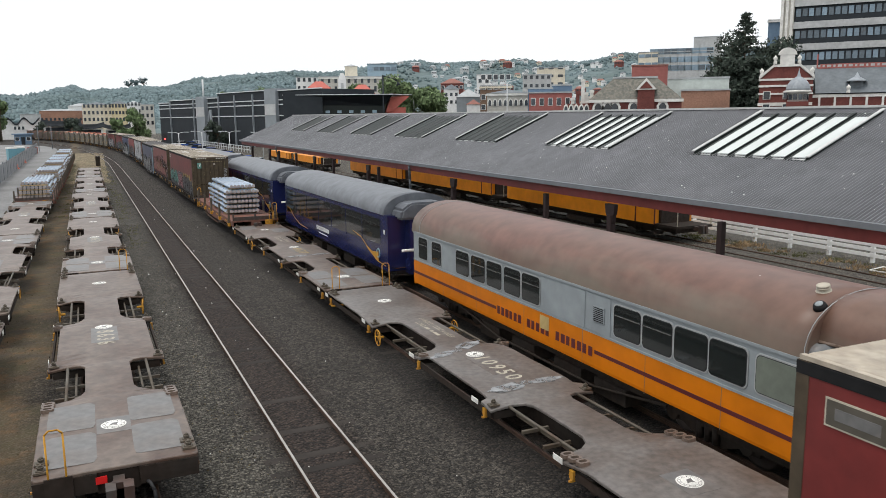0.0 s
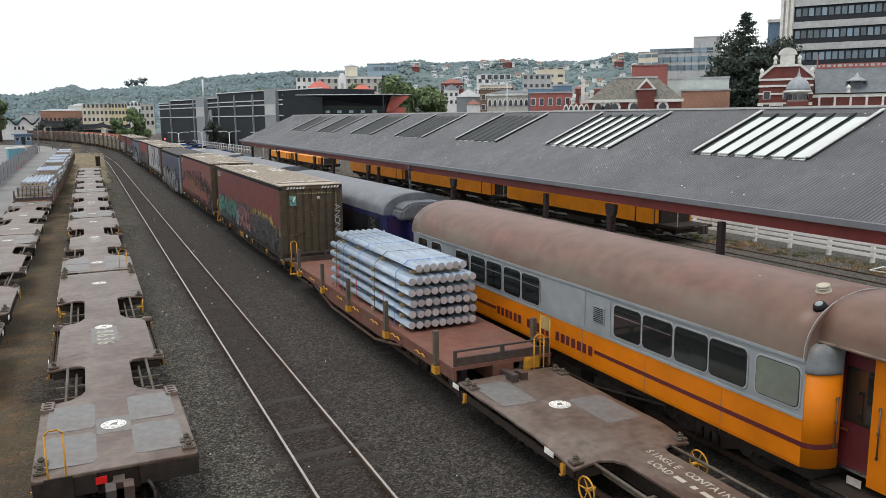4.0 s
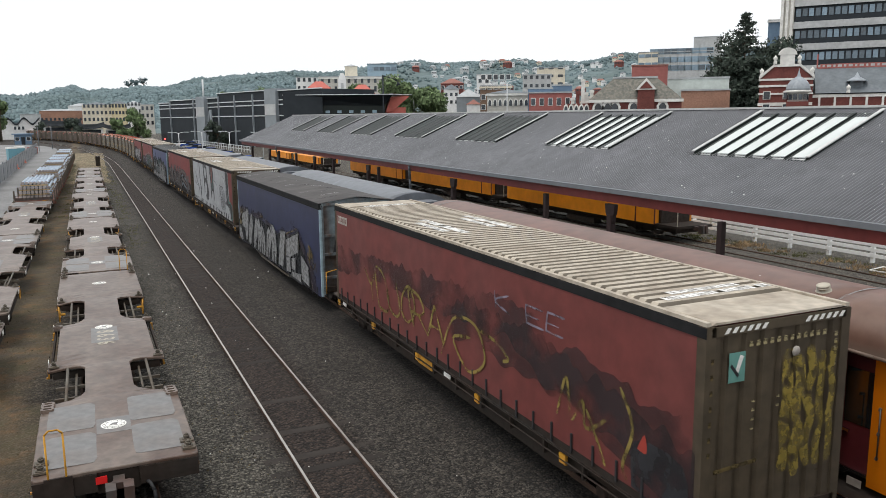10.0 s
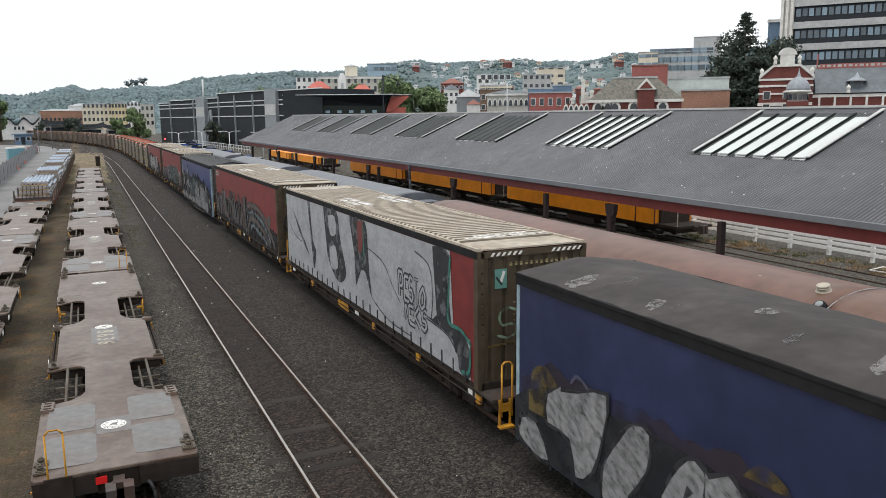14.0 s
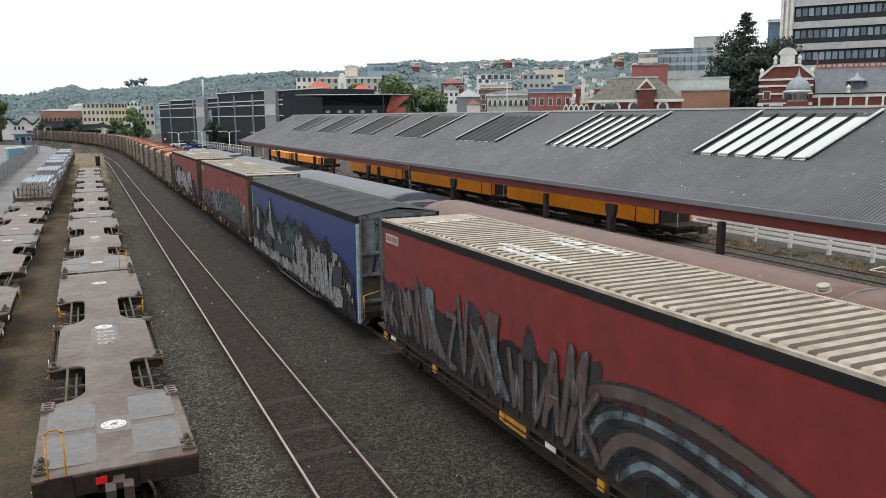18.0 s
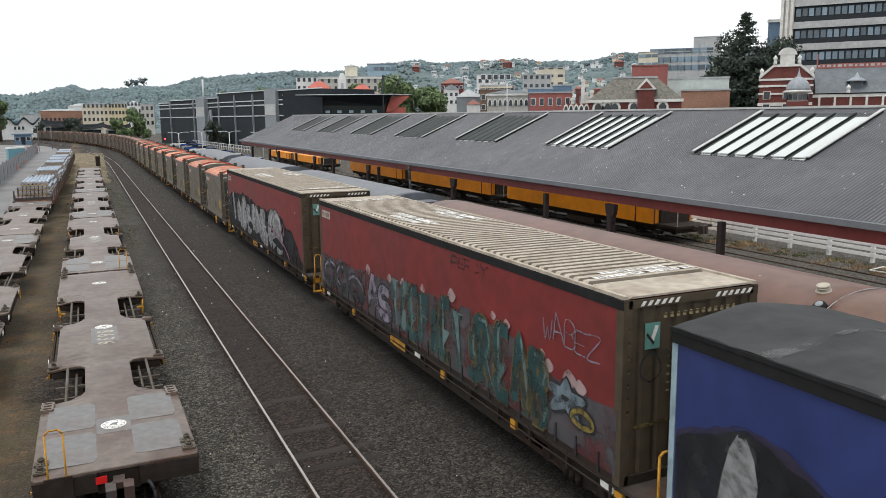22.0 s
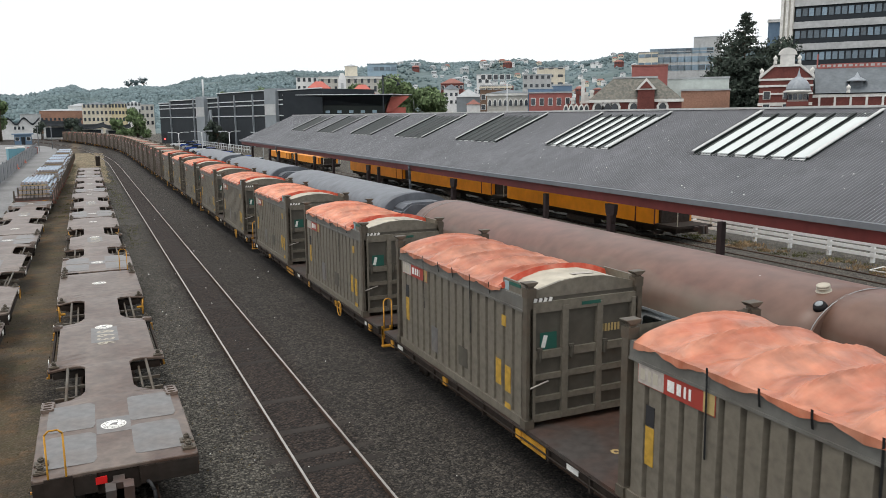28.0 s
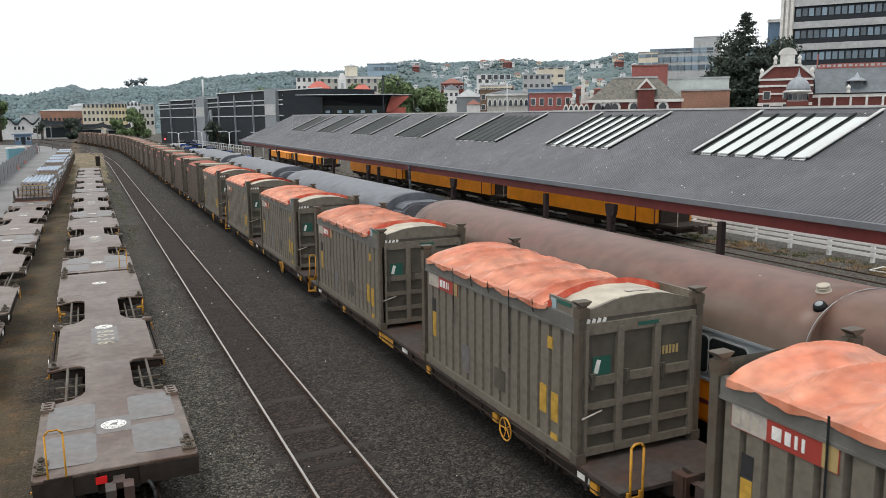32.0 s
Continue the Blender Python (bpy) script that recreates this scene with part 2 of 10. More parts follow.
crumpled(M_SHEET, 1.3, 0.07)
crumpled(M_SHEETOLD, 1.3, 0.07)
M_SHEETFOLD = material("bright_orange_sheet_fold", (0.55, 0.075, 0.035), 0.4, vary=0.25, grain=6, stain=3, dark=(0.5, 0.28, 0.2))
M_LID = material("dusty_lid", (0.46, 0.42, 0.34), 0.65, vary=0.3, grain=3, stain=1)
M_GREENSIGN = material("green_sticker", (0.02, 0.1, 0.075), 0.5, vary=0.1)
M_REDSIGN = material("red_sign_strip", (0.35, 0.05, 0.035), 0.5, vary=0.1)
M_GREYSIGN = material("faded_sign_strip", (0.42, 0.38, 0.34), 0.6, vary=0.3, grain=9, stain=2)
M_SIGNINK = material("faded_sign_ink", (0.2, 0.12, 0.1), 0.6, vary=0.3)
M_TEALGREY = worn(material("grey_teal_spray", (0.12, 0.19, 0.19), 0.65, vary=0.5, grain=3, stain=1.5, dark=(0.1, 0.1, 0.09)), 2.2, 0.25)
M_PIECE = material("grey_brown_spray", (0.085, 0.068, 0.062), 0.65, vary=0.5, grain=3, stain=1.2, dark=(0.07, 0.035, 0.03))
M_ROOFINK = worn(material("worn_white_roof_paint", (0.75, 0.74, 0.71), 0.7, vary=0.3, grain=9, stain=3), 9, 0.35)
M_STENCIL = worn(material("yellowed_stencil_paint", (0.36, 0.3, 0.16), 0.6, vary=0.3, grain=20, stain=4), 14, 0.2)
M_SLATEBAR = material("dark_slate_block_paint", (0.026, 0.032, 0.037), 0.6, vary=0.25, grain=4, stain=1.5)
M_DROPRED = worn(material("dark_red_spray", (0.17, 0.03, 0.03), 0.6, vary=0.2), 6, 0.3)
M_YELLOWHAZE = worn(material("thin_yellow_spray", (0.3, 0.22, 0.04), 0.6, vary=0.4, grain=3), 6, 0.0, 0.75)
M_TANSIGN = material("tan_sign", (0.45, 0.33, 0.14), 0.6, vary=0.15)


# ---- building helpers ----
def mesh_of(name, bm, mat, smooth=False):
    me = bpy.data.meshes.new(name)
    bm.normal_update()
    bm.to_mesh(me)
    bm.free()
    for k in (mat if isinstance(mat, (list, tuple)) else [mat]):
        me.materials.append(k)
    if smooth:
        me.polygons.foreach_set("use_smooth", [True] * len(me.polygons))
    return me


def part(name, bm, mat, parent=None, label="", smooth=False, at=None):
    ob = new(name, mesh_of(name, bm, mat, smooth) if isinstance(bm, bmesh.types.BMesh) else bm)
    if parent:
        ob.parent = parent
    if at is not None:
        ob.matrix_local = at
    if label:
        ob["label"] = label
    return ob


def thing(name, at, label, category, group="", kind=""):
    ob = new(name)
    ob.empty_display_size = 0.2
    ob.matrix_world = at
    return tagged(ob, label, category, group, kind)


def box(bm, x0, x1, y0, y1, z0, z1, mat=0):
    v = [bm.verts.new(c) for c in ((x0, y0, z0), (x1, y0, z0), (x1, y1, z0), (x0, y1, z0), (x0, y0, z1), (x1, y0, z1), (x1, y1, z1), (x0, y1, z1))]
    for f in ((3, 2, 1, 0), (4, 5, 6, 7), (0, 1, 5, 4), (1, 2, 6, 5), (2, 3, 7, 6), (3, 0, 4, 7)):
        bm.faces.new([v[i] for i in f]).material_index = mat
    return v


def boxed(*b):
    bm = bmesh.new()
    for r in b:
        box(bm, *r)
    return bm


# ---- the tracks: straight, then a long curve to the left ----
def on_path(s, x0, start, radius):
    """The place and heading (degrees to the left) at s metres along a track that lies at x0."""
    if s <= start:
        return x0, s, 0.0
    a = (s - start) / radius
    return x0 - radius * (1 - math.cos(a)), start + radius * math.sin(a), math.degrees(a)


TRAIN = (7.78, 138.0, 720.0)


def travel(t):
    """How far the train has gone at t seconds."""
    return 6.65 * t + 0.005 * t * t


def ride(s, t, z=0.0, dx=0.0):
    x, y, a = on_path(s - travel(t), *TRAIN)
    return pose(x, y, z, 0, 0, a)


RIDERS = []


def riding(ob, s, z=0.0):
    """ob travels with the train; s: how far along the line its middle stands at the start."""
    RIDERS.append((ob, s, z))
    ob.matrix_world = ride(s, 0, z)
    return ob

def crisp(bm):
    """Outward normals, and hard edges where a sheet's face meets its rim."""
    bmesh.ops.recalc_face_normals(bm, faces=bm.faces[:])
    for e in bm.edges:
        e.smooth = e.calc_face_angle(0.0) < 0.7
    return bm


def cyl(bm, a, b, r, n=10, mat=0, r2=None, caps=True):
    """A round bar from a to b."""
    a, b = Vector(a), Vector(b)
    d = (b - a).normalized()
    u = d.orthogonal().normalized()
    w = d.cross(u)
    r2 = r if r2 is None else r2
    ra = [bm.verts.new(a + (u * math.cos(k) + w * math.sin(k)) * r) for k in (2 * math.pi * i / n for i in range(n))]
    rb = [bm.verts.new(b + (u * math.cos(k) + w * math.sin(k)) * r2) for k in (2 * math.pi * i / n for i in range(n))]
    for i in range(n):
        f = bm.faces.new((ra[i], ra[(i + 1) % n], rb[(i + 1) % n], rb[i]))
        f.material_index, f.smooth = mat, n > 6
    if caps:
        bm.faces.new(ra[::-1]).material_index = mat
        bm.faces.new(rb).material_index = mat


def tube(bm, pts, r, n=7, mat=0):
    for a, b in zip(pts, pts[1:]):
        cyl(bm, a, b, r, n, mat)


def slab(bm, pts, lo, hi, axis="z", mat=0):
    """A flat polygon given by pairs, thickened from lo to hi along an axis (pairs are the other two axes in order)."""
    def at(p, h):
        return {"z": (p[0], p[1], h), "x": (h, p[0], p[1]), "y": (p[0], h, p[1])}[axis]
    a = [bm.verts.new(at(p, lo)) for p in pts]
    b = [bm.verts.new(at(p, hi)) for p in pts]
    k = len(pts)
    fs = [bm.faces.new(a[::-1]), bm.faces.new(b)] + [bm.faces.new((a[i], a[(i + 1) % k], b[(i + 1) % k], b[i])) for i in range(k)]
    for f in fs:
        f.material_index = mat
    bmesh.ops.recalc_face_normals(bm, faces=fs)
    return fs


def rounded(bm, width=0.02, segments=1):
    bmesh.ops.bevel(bm, geom=[e for e in bm.edges if e.is_manifold and e.calc_face_angle(0) > 0.6], offset=width, segments=segments, affect="EDGES", clamp_overlap=True)
    return bm


def turned(profile, n=20, axis="z"):
    """A lathe: (radius, height) pairs turned about an axis."""
    bm = bmesh.new()
    rings = []
    for r, h in profile:
        ring = []
        for i in range(n):
            k = 2 * math.pi * i / n
            c, s = r * math.cos(k), r * math.sin(k)
            ring.append(bm.verts.new((c, s, h) if axis == "z" else (h, c, s) if axis == "x" else (c, h, s)))
        rings.append(ring)
    for a, b in zip(rings, rings[1:]):
        for i in range(n):
            f = bm.faces.new((a[i], a[(i + 1) % n], b[(i + 1) % n], b[i]))
            f.smooth = True
    bm.faces.new(rings[0][::-1])
    bm.faces.new(rings[-1])
    bmesh.ops.recalc_face_normals(bm, faces=bm.faces[:])
    return bm


def letters(text, size, mat, parent, at, label=""):
    """Flat painted characters in the built-in font, each a part, in an even row about the middle."""
    for i, ch in enumerate(text):
        if ch == " ":
            continue

        def make():
            cu = bpy.data.curves.new("lettering", "FONT")
            cu.body, cu.size, cu.align_x, cu.align_y, cu.resolution_u, cu.offset = ch, size, "CENTER", "CENTER", 2, 0.012 * size
            ob = bpy.data.objects.new("lettering", cu)
            me = bpy.data.meshes.new_from_object(ob)
            bpy.data.objects.remove(ob)
            me.materials.clear()
            me.materials.append(mat)
            return me
        part("lettering", shared(("char", ch, size, mat.name), make), None, parent, label, at=at @ Matrix.Translation(((i - (len(text) - 1) / 2) * 0.66 * size, 0, 0)))


def stones(name, n, area, size, seed, mat, label, category, z=-0.12, keep=None):
    """Loose stones, grass blades or litter over a stretch of ground, as one mesh."""
    rng = np.random.default_rng(seed)
    x0, x1, y0, y1 = area
    px, py = rng.uniform(x0, x1, n), y0 + (y1 - y0) * rng.random(n) ** 1.6
    if keep:
        ok = keep(px, py)
        px, py = px[ok], py[ok]
    n = len(px)
    s = rng.uniform(size[0], size[1], n)
    base = np.array([(1, 0, 0), (-0.3, 0.9, 0), (-0.6, -0.8, 0), (0.1, 0.05, 0.8), (0.2, 0.1, -0.6)])
    yaw = rng.uniform(0, 6.28, n)
    c, sn = np.cos(yaw), np.sin(yaw)
    b = base[None] * (s[:, None, None] * rng.uniform(0.6, 1.3, (n, 5, 1)))
    vx = b[..., 0] * c[:, None] - b[..., 1] * sn[:, None] + px[:, None]
    vy = b[..., 0] * sn[:, None] + b[..., 1] * c[:, None] + py[:, None]
    vz = b[..., 2] + z + s[:, None] * 0.2
    verts = np.stack((vx, vy, vz), -1).reshape(-1, 3)
    tri = np.array([(0, 1, 3), (1, 2, 3), (2, 0, 3), (1, 0, 4), (2, 1, 4), (0, 2, 4)])
    faces = (tri[None] + 5 * np.arange(n)[:, None, None]).reshape(-1, 3)
    me = bpy.data.meshes.new(name)
    me.from_pydata(verts.tolist(), [], faces.tolist())
    me.materials.append(mat)
    return tagged(new(name, me), label, category, kind="stuff")


# ---- ground ----
def ground_material():
    """Dark ballast round the running lines, brown dirt between the sidings, paler gravel to the east; shade under the
    train and coaches is painted in.
    """
    m = material("yard_ground", (0.066, 0.057, 0.048), 0.95, vary=0.5, grain=5, stain=0.7, dark=(0.044, 0.037, 0.03))
    n, l = m.node_tree.nodes, m.node_tree.links
    b = n["Principled BSDF"]
    old = b.inputs["Base Color"].links[0].from_socket
    co = n.new("ShaderNodeTexCoord")
    sp = n.new("ShaderNodeSeparateXYZ")
    l.new(co.outputs["Object"], sp.inputs[0])
    wob = n.new("ShaderNodeTexNoise")
    wob.inputs["Scale"].default_value, wob.inputs["Detail"].default_value = 0.35, 8
    l.new(co.outputs["Object"], wob.inputs["Vector"])
    fine = n.new("ShaderNodeTexNoise")
    fine.inputs["Scale"].default_value, fine.inputs["Detail"].default_value = 30, 5
    l.new(co.outputs["Object"], fine.inputs["Vector"])

    masks = []

    def band(lo, hi, soft, colour, colour2, old, strength, ragged=3.0):
        """Mixes a colour in where x lies between lo and hi, with a ragged edge."""
        ad = n.new("ShaderNodeMath")
        ad.operation = "MULTIPLY_ADD"
        l.new(wob.outputs[0], ad.inputs[0])
        ad.inputs[1].default_value = ragged
        l.new(sp.outputs[0], ad.inputs[2])
        up = n.new("ShaderNodeMapRange")
        up.inputs["From Min"].default_value, up.inputs["From Max"].default_value = lo + ragged / 2 - soft, lo + ragged / 2 + soft
        dn = n.new("ShaderNodeMapRange")
        dn.inputs["From Min"].default_value, dn.inputs["From Max"].default_value = hi + ragged / 2 + soft, hi + ragged / 2 - soft
        l.new(ad.outputs[0], up.inputs["Value"])
        l.new(ad.outputs[0], dn.inputs["Value"])
        mu = n.new("ShaderNodeMath")
        mu.operation = "MULTIPLY"
        l.new(up.outputs[0], mu.inputs[0])
        l.new(dn.outputs[0], mu.inputs[1])
        m2 = n.new("ShaderNodeMath")
        m2.operation = "MULTIPLY"
        l.new(mu.outputs[0], m2.inputs[0])
        m2.inputs[1].default_value = strength
        masks.append(m2.outputs[0])
        cm = n.new("ShaderNodeMix")
        cm.data_type = "RGBA"
        cm.inputs[6].default_value, cm.inputs[7].default_value = (*colour, 1), (*colour2, 1)
        l.new(fine.outputs[0], cm.inputs[0])
        mx = n.new("ShaderNodeMix")
        mx.data_type = "RGBA"
        l.new(m2.outputs[0], mx.inputs[0])
        l.new(old, mx.inputs[6])
        l.new(cm.outputs[2], mx.inputs[7])
        return mx.outputs[2]
    old = band(0.9, 2.6, 0.5, (0.145, 0.134, 0.11), (0.078, 0.073, 0.062), old, 0.85, 1.6)
    old = band(2.85, 4.3, 0.2, (0.052, 0.035, 0.027), (0.026, 0.018, 0.014), old, 0.92, 0.8)
    old = band(4.7, 6.1, 0.4, (0.08, 0.07, 0.058), (0.045, 0.04, 0.034), old, 0.6)
    # near-black band: dark ballast plus painted-in shade below the train and coaches
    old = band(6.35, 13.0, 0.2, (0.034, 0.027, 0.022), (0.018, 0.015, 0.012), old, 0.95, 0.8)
    old = band(13.5, 60, 2.0, (0.17, 0.152, 0.125), (0.085, 0.078, 0.066), old, 0.9)
    l.new(old, b.inputs["Base Color"])
    gravel(m, 21, 0.72)
    # smoother olive dirt lies over the stones beside the western sidings
    old = b.inputs["Base Color"].links[0].from_socket
    old = band(-3.0, -1.55, 0.9, (0.2, 0.145, 0.072), (0.07, 0.055, 0.036), old, 0.72)
    # rusty and mossy patches in it
    for seed, tint, lo in ((3.0, (0.19, 0.098, 0.04), 0.545), (11.0, (0.06, 0.062, 0.028), 0.56), (23.0, (0.045, 0.04, 0.036), 0.54)):
        shift = n.new("ShaderNodeMapping")
        shift.inputs["Location"].default_value = (seed, seed, 0)
        l.new(co.outputs["Object"], shift.inputs["Vector"])
        blob = n.new("ShaderNodeTexNoise")
        blob.inputs["Scale"].default_value, blob.inputs["Detail"].default_value = 0.9, 9
        blob.inputs["Roughness"].default_value = 0.7
        l.new(shift.outputs[0], blob.inputs["Vector"])
        edge = n.new("ShaderNodeMapRange")
        edge.inputs["From Min"].default_value, edge.inputs["From Max"].default_value = lo - 0.05, lo + 0.06
        l.new(blob.outputs[0], edge.inputs["Value"])
        both = n.new("ShaderNodeMath")
        both.operation = "MULTIPLY"
        l.new(edge.outputs[0], both.inputs[0])
        l.new(masks[-1], both.inputs[1])
        mx = n.new("ShaderNodeMix")
        mx.data_type = "RGBA"
        mx.inputs[7].default_value = (*tint, 1)
        l.new(both.outputs[0], mx.inputs[0])
        l.new(old, mx.inputs[6])
        old = mx.outputs[2]
    l.new(old, b.inputs["Base Color"])
    flat = n.new("ShaderNodeMapRange")
    flat.inputs["To Min"].default_value, flat.inputs["To Max"].default_value = 0.8, 0.05
    l.new(masks[-1], flat.inputs["Value"])
    l.new(flat.outputs[0], b.inputs["Normal"].links[0].from_node.inputs["Strength"])
    return m


bm = bmesh.new()
slab(bm, [(-2500, -60), (2500, -60), (2500, 4000), (-2500, 4000)], -1.0, -0.12)
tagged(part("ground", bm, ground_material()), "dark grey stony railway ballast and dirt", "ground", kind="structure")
bm = bmesh.new()
slab(bm, [(-120, -40), (-5.2, -40), (-5.0, 20), (-4.95, 60), (-4.9, 185), (-6.5, 210), (-9.5, 230), (-16, 250), (-120, 250)], -0.12, -0.09)
tagged(part("road", bm, M_ASPHALT), "worn grey asphalt service road beside sidings", "road", kind="structure")

bm = bmesh.new()
edge = [(2.0 + 0.6 * noise.noise((i * 0.7, 0, 0)) + 0.05 * i, 86 + 4.0 * i) for i in range(22)] + [(-2.2 - 0.06 * i + 0.5 * noise.noise((i * 0.8, 4, 0)), 172 - 4.0 * i) for i in range(22)]
slab(bm, edge, -0.12, -0.114)
tagged(part("dirt_patch", bm, gravel(M_DIRT, 14, 0.4)), "dry tan dirt and trampled grass between sidings", "ground", kind="structure")

# ---- tracks ----
SLEEPER = mesh_of("sleeper", rounded(boxed((-1.05, 1.05, -0.11, 0.11, -0.16, -0.095)), 0.01), M_SLEEPER)


def track(label, x0, start, radius, s0, s1, bright=True, sleepers=0):
    t = thing("railway_track", pose(0, 0, 0), label, "railway track", kind="structure")
    for side in (-1, 1):
        bm = bmesh.new()
        prof = [(-0.022, 0.0), (0.022, 0.0), (0.033, -0.03), (0.009, -0.05), (0.009, -0.12), (0.06, -0.13), (-0.06, -0.13), (-0.009, -0.12), (-0.009, -0.05), (-0.033, -0.03)]
        rows, s = [], s0
        while s <= s1:
            x, y, a = on_path(s, x0, start, radius)
            c, sn = math.cos(radians(a)), math.sin(radians(a))
            rows.append([bm.verts.new((x + (side * 0.5685 + u) * c, y + (side * 0.5685 + u) * sn, h)) for u, h in prof])
            s += 60 if s < start - 60 else 4
        for p, q in zip(rows, rows[1:]):
            for i in range(len(prof)):
                f = bm.faces.new((p[i], p[(i + 1) % 10], q[(i + 1) % 10], q[i]))
                f.material_index = 0 if i == 0 and bright else 1
        bmesh.ops.recalc_face_normals(bm, faces=bm.faces[:])
        part("rail", bm, [M_RAIL, M_RUST], t, "polished steel rail" if bright else "rusty steel rail")
    for i in range(sleepers):
        x, y, a = on_path(s0 + 18 + 0.61 * i, x0, start, radius)
        part("sleeper", SLEEPER, None, t, at=pose(x, y, random.uniform(-0.045, -0.02), 0, 0, a + random.uniform(-1, 1)))
    return t


track("straight polished running line curving away", 3.5535, 112, 800, -10, 330, True, 120)
track("rusty siding under parked flat wagons", 0.08, 400, 800, -10, 150, False, 40)
track("rusty siding beside the service road", -3.42, 400, 800, -10, 135, False)
track("running line under the passing freight train", *TRAIN, -40, 560, True, 70)
track("siding under the parked passenger coaches", 10.78, 150, 720, -20, 200, False)
track("overgrown siding under the yellow wagons", 26.6, 400, 800, 0, 130, False).location.z = -0.075

stones("ballast_stones", 90000, (-1.3, 14, 8, 50), (0.011, 0.026), 1, M_STONE, "loose grey ballast stones", "gravel",
       keep=lambda x, y: (x < 6.45) & ~((x > -1.0) & (x < 1.2)) & ~((x > 3.0) & (x < 4.12)))
stones("litter", 40, (1.4, 6.6, 10, 60), (0.015, 0.04), 2, M_LITTER, "scattered scraps of pale litter", "litter")
stones("dirt_clods", 2600, (-2.5, 2.6, 9, 60), (0.012, 0.03), 3, M_CLOD, "dry brown grass and clods", "dry grass",
       keep=lambda x, y: (x < -1.0) | (x > 1.25))


# ---- wagons ----
SHARED = {}


def shared(key, make):
    if key not in SHARED:
        SHARED[key] = make()
    return SHARED[key]


def wheel_mesh():
    bm = turned([(0.12, -0.07), (0.16, -0.06), (0.3, -0.02), (0.38, -0.06), (0.43, -0.06), (0.425, 0.05), (0.46, 0.06), (0.46, 0.085), (0.36, 0.085), (0.14, 0.06)], 20, "x")
    return mesh_of("wheel", bm, M_WHEEL)


def side_frame_mesh():
    bm = bmesh.new()
    slab(bm, [(-1.2, 0.42), (-1.15, 0.3), (-0.7, 0.3), (-0.35, 0.16), (0.35, 0.16), (0.7, 0.3), (1.15, 0.3), (1.2, 0.42), (0.9, 0.55), (0.45, 0.6), (-0.45, 0.6), (-0.9, 0.55)], -0.06, 0.06, "x")
    for y in (-0.92, 0.92):
        cyl(bm, (-0.13, y, 0.4), (0.1, y, 0.4), 0.13, 10)
    for y in (-0.2, 0, 0.2):
        cyl(bm, (-0.1, y, 0.2), (-0.1, y, 0.5), 0.07, 8)
    return mesh_of("side_frame", rounded(bm, 0.012), M_UNDER)


def bogie(parent, y, top=0.6, low=1.0):
    b = part("bogie", boxed((-0.85, 0.85, -0.22, 0.22, 0.35, top / low)), M_UNDER, parent, at=pose(0, y, 0) @ Matrix.Diagonal((1, 0.5 + 0.5 * low, low, 1)))
    for sx in (-1, 1):
        part("side_frame", shared("side_frame", side_frame_mesh), None, b, at=pose(sx * 0.86, 0, 0.02, 0, 0, 0 if sx < 0 else 180))
    for wy in (-0.92, 0.92):
        for sx in (-1, 1):
            part("wheel", shared("wheel", wheel_mesh), None, b, at=pose(sx * 0.58, wy, 0.43, 0, 0, 180 if sx > 0 else 0))
        part("axle", shared("axle", lambda: mesh_of("axle", turned([(0.07, -0.6), (0.08, 0), (0.07, 0.6)], 10, "x"), M_UNDER)), None, b, at=pose(0, wy, 0.43))
    return b


def twist_lock_mesh():
    bm = boxed((-0.1, 0.1, -0.085, 0.085, 0, 0.03))
    rounded(bm, 0.012)
    for z0, z1, ra, rb in ((0.028, 0.05, 0.07, 0.06), (0.05, 0.075, 0.038, 0.038), (0.075, 0.1, 0.052, 0.05), (0.1, 0.13, 0.04, 0.015)):
        cyl(bm, (0, 0, z0), (0, 0, z1), ra, 12, r2=rb)
    return mesh_of("twist_lock", bm, M_COALPOST)


def socket_mesh():
    bm = bmesh.new()
    n = 16
    rings = []
    for a, b, z in ((0.115, 0.085, 0.0), (0.11, 0.08, 0.06), (0.07, 0.045, 0.06), (0.065, 0.04, 0.004)):
        rings.append([bm.verts.new((a * math.copysign(abs(math.cos(k)) ** 0.6, math.cos(k)), b * math.copysign(abs(math.sin(k)) ** 0.6, math.sin(k)), z)) for k in (2 * math.pi * i / n for i in range(n))])
    for j in range(3):
        for i in range(n):
            bm.faces.new((rings[j][i], rings[j][(i + 1) % n], rings[j + 1][(i + 1) % n], rings[j + 1][i]))
    # black floor paints in the darkness of an open hole
    bm.faces.new(rings[3]).material_index = 1
    bmesh.ops.recalc_face_normals(bm, faces=bm.faces[:])
    return mesh_of("locking_socket", bm, [M_DECK, M_BLACK])


def handrail_mesh(h=0.75, w=0.32, r=0.0145):
    bm = bmesh.new()
    tube(bm, [(-w / 2, 0, -0.35), (-w / 2, 0, h - 0.06), (-w / 2 + 0.06, 0, h), (w / 2 - 0.06, 0, h), (w / 2, 0, h - 0.06), (w / 2, 0, -0.35)], r)
    return mesh_of("handrail", bm, M_YELLOW, True)


def brake_wheel_mesh():
    bm = bmesh.new()
    pts = [(0, 0.21 * math.cos(k), 0.21 * math.sin(k)) for k in (2 * math.pi * i / 18 for i in range(19))]
    tube(bm, pts, 0.015, 6)
    for i in range(5):
        k = 2 * math.pi * i / 5
        cyl(bm, (0.03, 0, 0), (0, 0.2 * math.cos(k), 0.2 * math.sin(k)), 0.012, 6)
    cyl(bm, (0, 0, 0), (0.16, 0, 0), 0.035, 8)
    return mesh_of("handbrake_wheel", bm, M_YELLOW)


